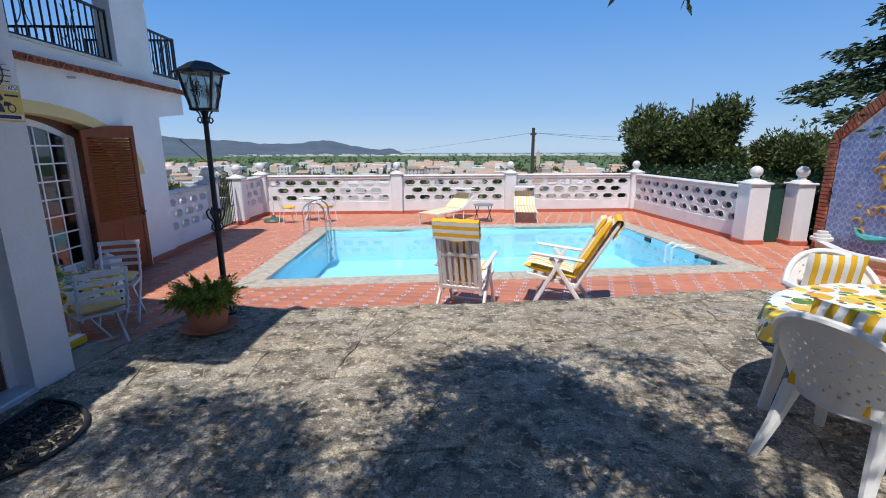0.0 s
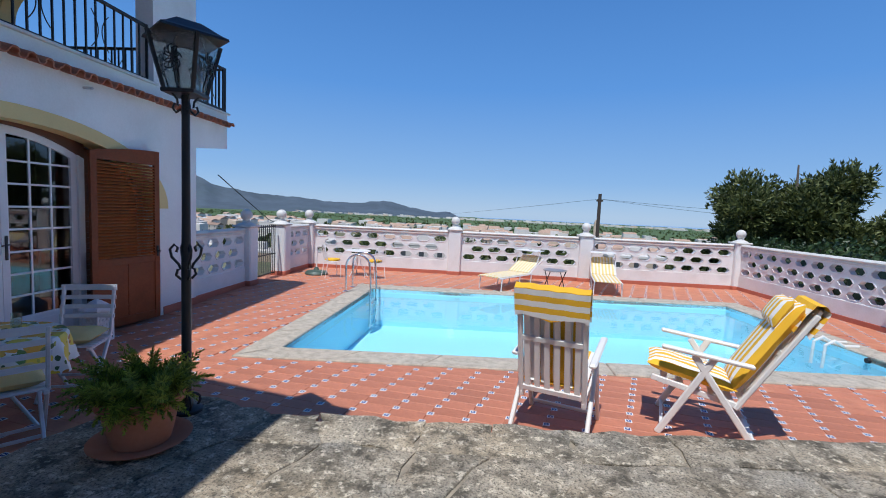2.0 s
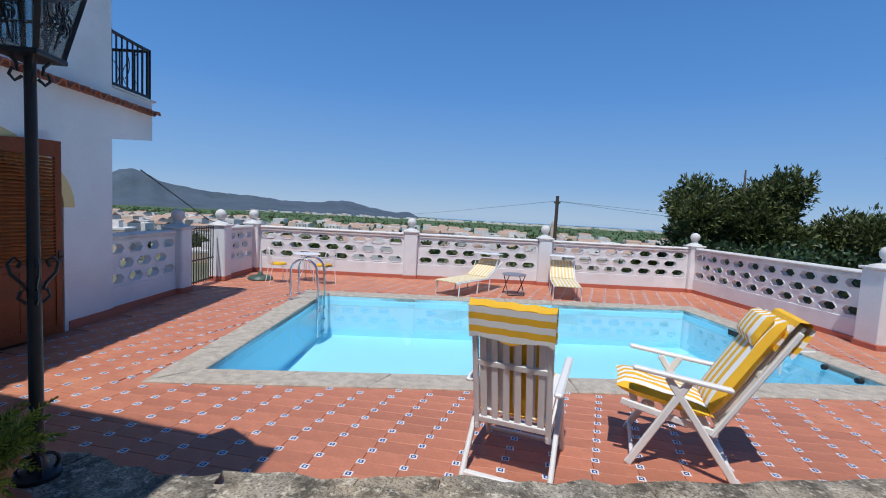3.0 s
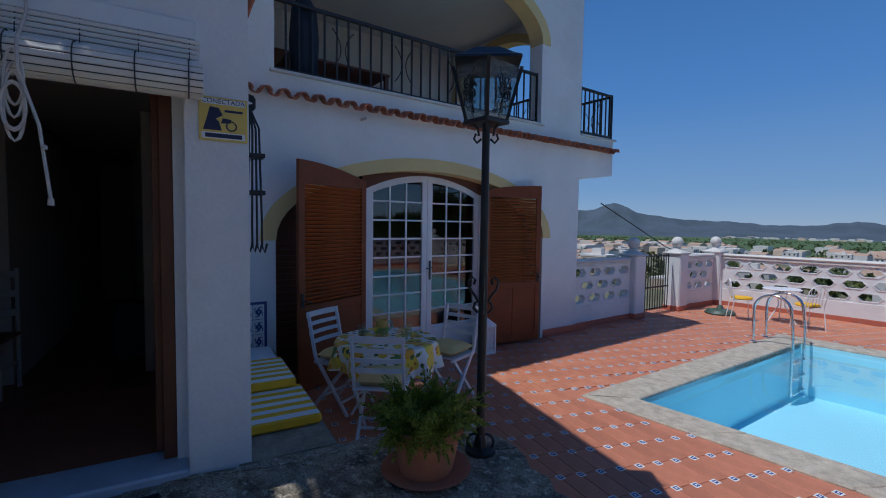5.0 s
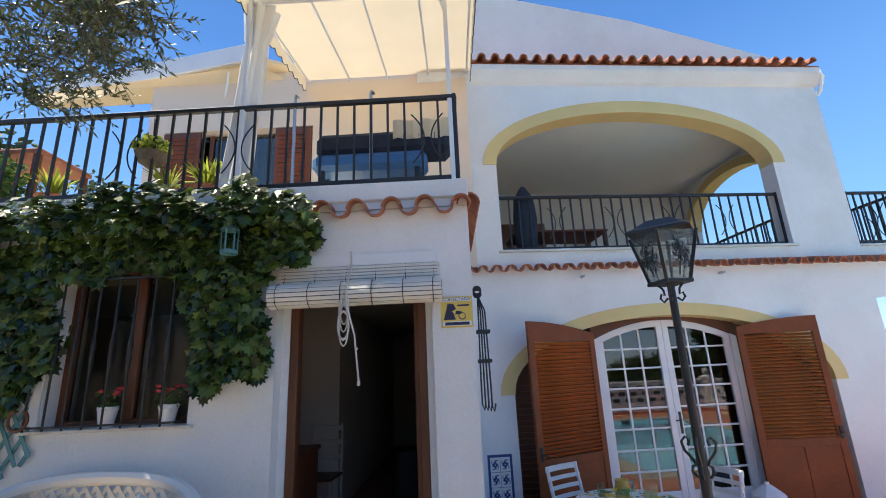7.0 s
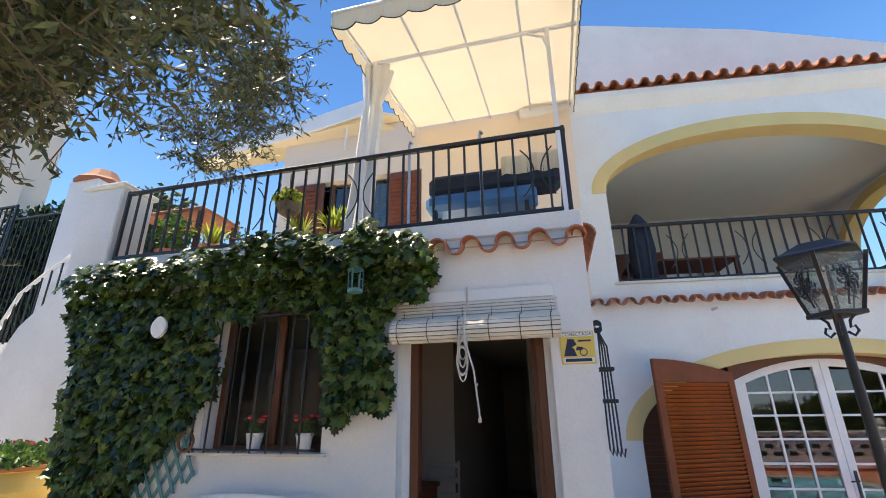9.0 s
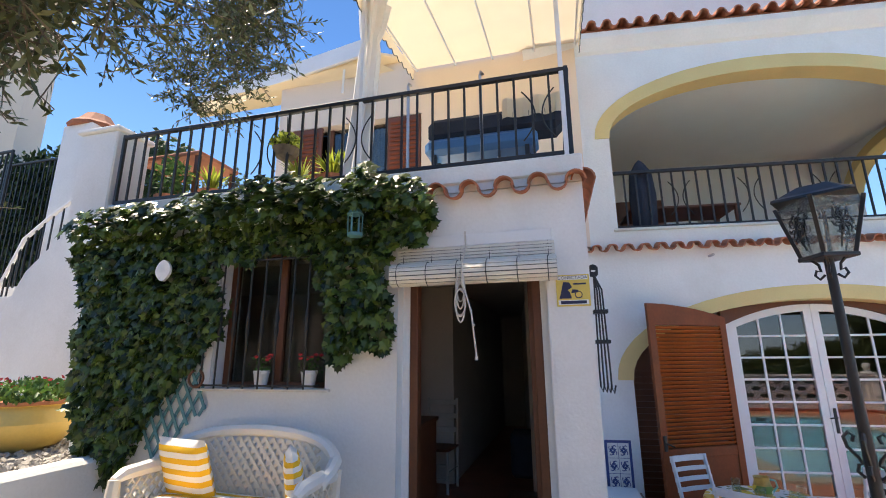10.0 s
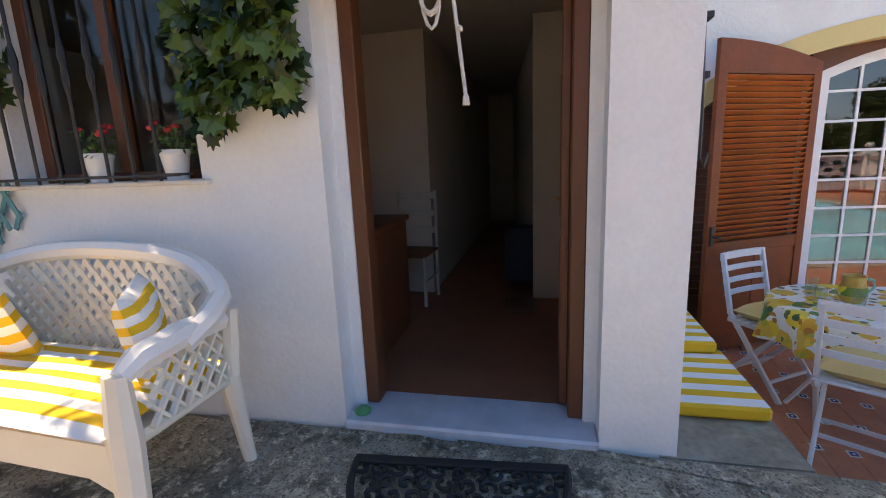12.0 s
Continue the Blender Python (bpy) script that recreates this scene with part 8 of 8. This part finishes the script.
def conifer(m, label, h, blobs, count, size, material, seed, trunk_r=0.22):
    """A tree with a tapered trunk, limbs and a crown of many small needle tufts in uneven clumps."""
    t = thing("pine_tree", m, label, "tree", "trees beyond the parapet")
    r, g = random.Random(seed), Geo()
    g.tube([(0, 0, 0), (0.1, 0.05, h * 0.4), (0.0, 0.1, h * 0.92)], [trunk_r, trunk_r * 0.7, trunk_r * 0.15], 8)
    for c, rad in blobs:
        g.tube([(0.05, 0.05, h * 0.3), (c[0] * 0.5, c[1] * 0.5, (c[2] + h * 0.35) / 2), tuple(c)], [trunk_r * 0.4, trunk_r * 0.25, 0.03], 6)
    part("trunk", g, BARK, t, smooth=True)
    g = Geo()
    tot = sum(b[1] ** 2 for b in blobs)
    for c, rad in blobs:
        for k in range(int(count * rad ** 2 / tot)):
            d = Vector((r.gauss(0, 1), r.gauss(0, 1), r.gauss(0, 0.8))).normalized()
            q = Vector(c) + d * rad * (0.35 + 0.65 * r.random() ** 0.5) * (1 + 0.45 * noise.noise(d * 2.4 + Vector((seed, 0, 0))))
            for j in range(3):
                o = (d + Vector((r.gauss(0, 0.7), r.gauss(0, 0.7), r.gauss(0.5, 0.6)))).normalized()
                slim_leaf(g, q, o, size * r.uniform(0.6, 1.3), size * 0.16, r)
    part("crown", g, material, t)
    return t


r = random.Random(50)


def clumps(w, d, z0, z1, n, rad, seed):
    q = random.Random(seed)
    out = []
    for k in range(n):
        f = q.random()
        sp = 1 - 0.35 * f
        out.append(((q.uniform(-w, w) * sp, q.uniform(-d, d) * sp, z0 + (z1 - z0) * f), rad * q.uniform(0.7, 1.25)))
    return out


conifer(pose(10.8, 22.5, -4.9), "broad dark green pine beyond the parapet", 9.5, clumps(2.3, 1.8, 3.0, 7.9, 48, 0.95, 1), 46000, 0.22, PINE, 1)
conifer(pose(16.0, 22.0, -4.2), "dark green pine beyond the parapet", 7.4, clumps(2.8, 1.8, 2.4, 5.6, 30, 0.95, 2), 26000, 0.22, PINE, 2)
conifer(pose(20.5, 22.5, -5.0), "dark green pine beyond the green fence", 7.4, clumps(3.2, 2.0, 2.6, 5.9, 28, 1.0, 3), 20000, 0.24, PINE, 3)
conifer(pose(8.6, 24.5, -6.0), "low bushy tree beyond the parapet", 7.0, clumps(1.3, 1.2, 3.6, 6.0, 12, 0.55, 4), 7000, 0.2, PINE, 4)
hd = thing("hedge", POOL, "dark green hedge behind the right-hand parapet", "hedge", kind="stuff")
g, q = Geo(), random.Random(7)
for k in range(16000):
    u, v = q.uniform(11.2, 13.6), q.uniform(1.6, 12.0)
    z = q.uniform(-2.0, 0.9 + 0.5 * noise.noise((u * 0.7, v * 0.7, 2)))
    leaf_quad(g, Vector((u, v, z)), q, 0.16)
part("leaves", g, HEDGE, hd)
fn = solid("green_fence_net", Geo().box((11.35, 1.9, -1.0), (11.4, 8.5, 0.72), 0.0), DARKGREEN, "dark green netting stretched behind the gap in the parapet", "fence", POOL)
fn2 = solid("green_gate_net", Geo().box((10.4, 2.55, DECK - 0.02), (11.4, 2.6, 0.75), 0.0), DARKGREEN, "dark green netting over the garden gate", "gate", POOL)
# unseen trees: they mirror in the door glass and hold back eastern sky light
hd2 = thing("garden_hedge", None, "tall dark green trees out of view behind the garden wall", "hedge", kind="stuff")
g, q = Geo(), random.Random(19)
for k in range(9000):
    y = q.uniform(-9.0, 4.2)
    leaf_quad(g, Vector((q.uniform(8.3, 9.6), y, -2.6 + (8.4 + 1.6 * noise.noise((y * 0.5, 0, 6))) * q.random())), q, 0.42)
part("leaves", g, HEDGE, hd2)
# cedar limbs reaching over the tiled wall
cd = thing("cedar_tree", pose(12.7, 11.3, -0.5), "cedar with layered drooping branches behind the tiled wall", "tree")
g, gl = Geo(), Geo()
q = random.Random(12)
g.tube([(0, 0, 0), (0.1, 0, 4), (0, 0.1, 9)], [0.3, 0.22, 0.05], 9)
for k in range(34):
    z, a = 3.0 + 0.13 * k, q.uniform(0, 6.28)
    if k % 2 == 0:
        a = math.pi + q.uniform(-0.6, 0.7)
    ln = (4.2 - 0.075 * k) * q.uniform(0.8, 1.1)
    pts = [Vector((ln * f * math.cos(a + 0.2 * f), ln * f * math.sin(a + 0.2 * f), z + 0.5 * f - 0.9 * f * f)) for f in [j / 8 for j in range(9)]]
    g.tube(pts, [0.05 * (1 - j / 9) + 0.008 for j in range(9)], 5)
    for j in range(2, 9):
        for w in range(36):
            o = pts[j] + Vector((q.gauss(0, 0.30), q.gauss(0, 0.30), -abs(q.gauss(0, 0.10))))
            for s in range(5):
                slim_leaf(gl, o + Vector((q.gauss(0, 0.05), q.gauss(0, 0.05), q.gauss(0, 0.03))), (Vector((math.cos(a), math.sin(a), -0.35)) + Vector((q.gauss(0, 0.6), q.gauss(0, 0.6), q.gauss(0, 0.3)))).normalized(), q.uniform(0.12, 0.24), 0.032, q)
part("trunk", g, BARK, cd, smooth=True)
part("needles", gl, CEDAR, cd)
# greenery at the head of the garden stair
h2 = thing("stair_hedge", None, "dark hedge behind the iron gate at the head of the stair", "hedge", kind="stuff")
g, q = Geo(), random.Random(8)
for k in range(15000):
    leaf_quad(g, Vector((q.uniform(-5.6, -4.7), q.uniform(-7.7, -3.6), 2.6 + 3.0 * q.random() ** 1.15)), q, 0.15)
part("leaves", g, HEDGE, h2)
railing("stair_gate", pose(-4.6, -7.05, 2.6, 0, 0, 90), 1.85, 2.65, "black iron gate at the head of the stair", 0.12)
railing("stair_gate_leaf", pose(-4.0, -7.3, 2.6, 0, 0, 90), 1.35, 2.55, "black iron gate leaf beside the stair", 0.12)
structure("wall_stair_head", Geo().box((-5.5, -12.0, -0.3), (-5.0, -7.75, 9.0)), PLASTER_WARM, None, "pale rendered neighbouring wall")
structure("floor_stair_head", Geo().box((-6.8, -7.74, 2.2), (-3.6, -2.0, 2.6)), SILL)
ch = thing("chimney", pose(-3.75, -3.75, 2.6), "white rendered chimney with a clay tile cap", "chimney")
part("shaft", Geo().prism([(-0.28, -0.28), (0.28, -0.28), (0.28, 0.28), (-0.28, 0.28)], 0.0, 2.45), PLASTER, ch)
part("cap", Geo().lathe([(0.36, 2.45), (0.38, 2.50), (0.30, 2.56), (0.18, 2.72), (0.001, 2.74)], n=10), CLAY, ch, "clay tile cap")
leafy("olive_shrub", pose(-5.6, -3.0, 2.56), "grey-green olive foliage behind the roof terrace", "tree", (1.1, 1.3, 1.3), 2600, 0.11, OLIVE, 41, False)

# ---- landscape below ----
GROUND = mat("dry_garden_ground", (0.16, 0.15, 0.08), 0.95, 0.35, 0.05, 0.6, 0.0, dirt=(0.07, 0.11, 0.035), dirt_amt=0.9)
FIELD = mat("citrus_groves", (0.075, 0.125, 0.035), 0.95, 0.35, 0.006, 0.05, 0.0, dirt=(0.10, 0.10, 0.055), dirt_amt=0.5)
# distance haze is mixed into the base colours of the hills and sea
HILLM = mat("hill_haze_in_colour", (0.072, 0.098, 0.125), 0.95, 0.3, 0.004, 0.03, 0.0, dirt=(0.06, 0.09, 0.10), dirt_amt=0.8)
SEA = mat("sea_haze_in_colour", (0.22, 0.36, 0.55), 0.7, 0.05, 0.002, 0.02, 0.0)


def land_z(x, y):
    d = math.hypot(x, y - 8)
    f = min(1.0, max(0.0, (d - 15) / 260))
    return -3.0 - 21.0 * f ** 0.7 - 38.0 * min(1.0, max(0.0, (d - 275) / 3000)) + 0.3 * noise.noise((x * 0.02, y * 0.02, 0))


g = Geo()
rad = [0, 8, 14, 20, 30, 45, 70, 110, 170, 260, 400, 600, 900, 1300, 2000, 3000, 4900]
n = 72
vs = [(0, 8, -3.0)]
for q in rad[1:]:
    for j in range(n):
        a = 2 * math.pi * j / n
        x, y = q * math.cos(a), 8 + q * math.sin(a)
        vs.append((x, y, land_z(x, y)))
fs = [(0, 1 + j, 1 + (j + 1) % n) for j in range(n)]
for i in range(len(rad) - 2):
    for j in range(n):
        a, b = 1 + i * n + j, 1 + i * n + (j + 1) % n
        fs.append((a, b, b + n, a + n))
g.add(vs, fs)
g.m = [0] * n + [1 if rad[i + 1] > 500 else 0 for i in range(len(rad) - 2) for j in range(n)]
structure("ground", g, [GROUND, FIELD], None, "hillside and wide green plain below the house", True)
structure("sea_water", Geo().box((-500, 3650, -64), (4200, 4880, -61.0)), SEA, None, "sea on the horizon with its haze painted pale blue")


def ridge(az):
    pk = [(-75, 1.2), (-60, 1.6), (-47, 1.86), (-44, 1.95), (-42, 2.06), (-40.8, 2.6), (-39.7, 2.87), (-38.6, 2.5), (-37.3, 1.75), (-36, 1.48), (-32.5, 0.95), (-27.5, 0.75), (-25, 0.45), (-21.7, 0.4), (-20.5, 0.5), (-18, 0.82), (-17, 0.78), (-15.5, 0.4), (-14.7, 0.18), (-11.4, -0.32), (-9.7, -0.13), (-9.0, -0.5), (-8.4, -0.75)]
    for (a, ea), (b, eb) in zip(pk, pk[1:]):
        if a <= az <= b:
            return ea + (eb - ea) * (az - a) / (b - a)
    return -0.75


g = Geo()
vs, n, D = [], 240, 4550
for i in range(n + 1):
    az = -75 + 66.8 * i / n
    e = ridge(az) + 0.10 * noise.noise((az * 0.9, 0, 3)) + 0.05 * noise.noise((az * 3.1, 0, 5))
    for f, dd in ((0, -1500), (0.3, -800), (0.62, -350), (1.0, 0)):
        rr = D + dd * (0.6 if f else 0.7)
        zz = -62 + (D * math.tan(radians(max(e, -0.75))) + 62) * f * (1 + 0.25 * noise.noise((az * 0.7, f * 3, 9)) * (0 < f < 1))
        vs.append((rr * math.sin(radians(az)), rr * math.cos(radians(az)), zz))
g.add(vs, [(i * 4 + k, (i + 1) * 4 + k, (i + 1) * 4 + k + 1, i * 4 + k + 1) for i in range(n) for k in range(3)])
structure("backdrop_hills", g, HILLM, None, "mountain ridge across the plain with its haze painted blue", True)

# ---- the town ----
HWHITE = mat("town_white_wall", (0.62, 0.58, 0.53), 0.9, 0.1, 0.3, 2, 0, rnd=0.18)
HOCHRE = mat("town_tan_wall", (0.55, 0.43, 0.32), 0.9, 0.1, 0.3, 2, 0, rnd=0.25)
HROOF = mat("town_tile_roof", (0.37, 0.25, 0.18), 0.9, 0.2, 0.5, 3, 0, rnd=0.25)
HWIN = mat("town_window", (0.06, 0.065, 0.07), 0.4, 0.2, 1, 5, 0)
WINM = Geo().box((-0.55, -0.03, -0.75), (0.55, 0.03, 0.75)).mesh("window", HWIN)
q = random.Random(77)
for k in range(95):
    y = 105 + 400 * (k / 95) ** 0.9 + q.uniform(-15, 15)
    x = q.uniform(-0.88, 0.42) * (y + 40)
    if -14 < x < 14 and y < 60:
        continue
    w, d, h = q.uniform(7, 15), q.uniform(7, 12), q.choice((3.4, 6.2, 6.4, 6.8, 9.0))
    t = thing("town_house", pose(x, y, land_z(x, y) - 0.6, 0, 0, q.choice((6, 12, 96, 20))), q.choice(("white rendered town house with a tiled roof", "pale flat-roofed town house", "tan town house with a low tiled roof")), "house", "houses of the town")
    part("wall", Geo().box((-w / 2, -d / 2, 0), (w / 2, d / 2, h)), q.choice((HWHITE, HWHITE, HOCHRE)), t)
    if q.random() < 0.4:
        part("roof", Geo().prism([(-d / 2 - 0.3, h), (d / 2 + 0.3, h), (d / 2 + 0.3, h + 0.15), (0, h + d * 0.2), (-d / 2 - 0.3, h + 0.15)], -w / 2 - 0.3, w / 2 + 0.3, "x"), HROOF, t)
    else:
        part("roof", Geo().box((-w / 2 - 0.1, -d / 2 - 0.1, h), (w / 2 + 0.1, d / 2 + 0.1, h + 0.5)).box((-1.5, -1.5, h + 0.5), (1.5, 1.5, h + 2.4)), HWHITE, t)
    for fl in range(int(h // 3)):
        for c in range(3):
            o = new("window", WINM)
            o.parent = t
            o.location = (-w / 3 + w / 3 * c, -d / 2 - 0.01, 1.7 + 3.0 * fl)
g = Geo()
for k in range(800):
    y = q.uniform(260, 760) if k < 420 else q.uniform(3000, 3600)
    x = q.uniform(-1.15, 0.55) * y
    if 420 > k and noise.noise((x * 0.004, y * 0.004, 4)) < -0.15:
        continue
    w, d, h = q.uniform(8, 20), q.uniform(8, 16), q.uniform(5, 11)
    if k >= 420:
        w, h = w * 2.2, h * 1.4
    z = land_z(x, y) - 0.5
    g.box((x - w / 2, y - d / 2, z), (x + w / 2, y + d / 2, z + h), mat=q.choice((0, 0, 0, 1)))
    if q.random() < 0.5 and k < 420:
        g.prism([(y - d / 2, z + h), (y + d / 2, z + h), (y, z + h + 2)], x - w / 2, x + w / 2, "x", 2)
solid("distant_town", g, [HWHITE, HOCHRE, HROOF], "white and tan houses of the town spread over the plain", "town", kind="stuff")
g = Geo()
for k in range(2900):
    y = 130 + 2300 * q.random() ** 1.5
    x = q.uniform(-1.15, 0.5) * (y + 30)
    z, s = land_z(x, y), q.uniform(1.6, 4.2)
    for j in range(9):
        c = Vector((x + q.gauss(0, s * 0.4), y + q.gauss(0, s * 0.4), z + s * q.uniform(0.4, 1.6)))
        for w in range(3):
            leaf_quad(g, c, q, s * 0.9)
solid("valley_trees", g, PINE, "scattered dark green trees among the houses and groves", "trees", kind="stuff")
tw_ = thing("church_tower", pose(86, 600, land_z(86, 600)) @ Matrix.Scale(0.76, 4), "tan church bell tower above the town roofs", "tower")
part("shaft", Geo().box((-3, -3, 0), (3, 3, 24)), HOCHRE, tw_)
part("belfry", Geo().box((-2.4, -2.4, 24), (2.4, 2.4, 30)).lathe([(2.4, 30), (0.2, 35)], n=8), HOCHRE, tw_)
up = thing("utility_pole", pose(5.94, 40, -9.65), "dark wooden utility pole with wires", "utility pole")
part("pole", Geo().tube([(0, 0, 0), (0, 0, 12.9)], [0.17, 0.13], 8), POLEWOOD, up)
part("crossarm", Geo().box((-0.25, -0.06, 12.3), (0.25, 0.06, 12.45)), POLEWOOD, up)
for x1, y1, z1 in ((45, 42, 12.6), (-60, 160, 8.0), (30, 30, 11.6)):
    part("wire", Geo().tube([(x1 * f, (y1 - 40) * f if x1 != 45 else 2 * f, 12.5 + (z1 - 12.5) * f - 3.0 * f * (1 - f)) for f in [k / 14 for k in range(15)]], 0.014, 4), CORD, up)
sw = solid("service_cable", Geo().tube([(-5.5, 10.0, 1.9), (-7.5, 15.0, 0.9), (-10.0, 22.0, 0.0), (-14.0, 34.0, -1.2)], 0.011, 5), CORD, "black service cable sagging from the house corner", "cable")

# ---- terracotta floor tiles with glazed inserts, last ----
TU, TV, TS_ = 0.340, 0.175, 0.029
TILES = pose(1.477, -1.957, 0, 0, 0, -11.2)     # lattice of the floor tiles within the POOL frame
tmesh = Geo().box((0.002, 0.002, -0.02), (TU - 0.002, TV - 0.002, 0.0), 0.003).mesh("floor_tile", TERRA)
ins = Geo().box((-0.031, -0.031, -0.01), (0.031, 0.031, 0.0012))
ins.prism([(-0.02, -0.02), (0.02, -0.02), (0.02, 0.02), (-0.02, 0.02)], 0.0012, 0.0018, "z", 1)
ins.prism([(-0.008, -0.008), (0.008, -0.008), (0.008, 0.008), (-0.008, 0.008)], 0.0018, 0.0024, "z", 0)
imesh = ins.mesh("glazed_insert", [INSERT, COBALT])


def in_pool(u, v):
    return inside([pool_pt(a, b, CW - 0.01) for a, b in ((0, 0), (1, 0), (1, 1), (0, 1))], u, v)


def under_terrace(u, v):
    w = POOL @ Vector((u, v, 0))
    return w.x > -2.3 and w.y < edge_y(w.x) - 0.25


def tile_fits(corners):
    for u, v in corners:
        if u < -2.70 or u > 11.15 or v > 7.92 or v < -4.3 or in_pool(u, v):
            return False
    return not all(under_terrace(u, v) for u, v in corners)


far_t, far_i, near = Geo(), Geo(), 0
for row in range(-32, 72):
    for col in range(-24, 36):
        x, y = col * TU + row * TS_, row * TV
        at = TILES @ Vector((x, y, 0))
        if not (-3.2 < at.x < 11.5 and -4.6 < at.y < 8.2):
            continue
        corners = [(TILES @ Vector((x + a, y + b, 0)))[:2] for a, b in ((0.01, 0.01), (TU - 0.01, 0.01), (TU - 0.01, TV - 0.01), (0.01, TV - 0.01))]
        spot = not in_pool(at.x, at.y) and not under_terrace(at.x, at.y) and at.x > -2.6 and at.y < 7.8
        m = TILES @ Matrix.Translation((x, y, DECK))
        fits = tile_fits(corners)
        close = fits and -0.9 < at.x < 6.2 and -2.9 < at.y < -0.35 and near < 300
        if close:
            near += 1
            o = new("floor_tile", tmesh)
            o.parent, o.matrix_basis = deck, m
        elif fits:
            far_t.box((0.002, 0.002, -0.02), (TU - 0.002, TV - 0.002, 0.0), 0.0, m)
        if spot and close:
            o = new("glazed_insert", imesh)
            o.parent, o.matrix_basis = deck, m
        elif spot:
            for a, b, c2, mm in ((0.031, -0.01, 0.0012, 0), (0.02, 0.0012, 0.0018, 1), (0.008, 0.0018, 0.0024, 0)):
                far_i.box((-a, -a, b), (a, a, c2), 0.0, m, mm)
FT = solid("terrace_tiling", far_t, TERRA, "plain terracotta tiles covering the rest of the pool terrace", "floor tiles", POOL, kind="stuff")
FI = solid("terrace_inserts", far_i, [INSERT, COBALT], "small blue and white glazed inserts between the terracotta tiles", "floor tiles", POOL, kind="stuff")

# ---- the plan set to its true size ----
for ob in scene.objects:
    if ob.parent is None and ob.type in ("MESH", "EMPTY"):
        ob.matrix_basis = Matrix.Scale(UNIT, 4) @ ob.matrix_basis
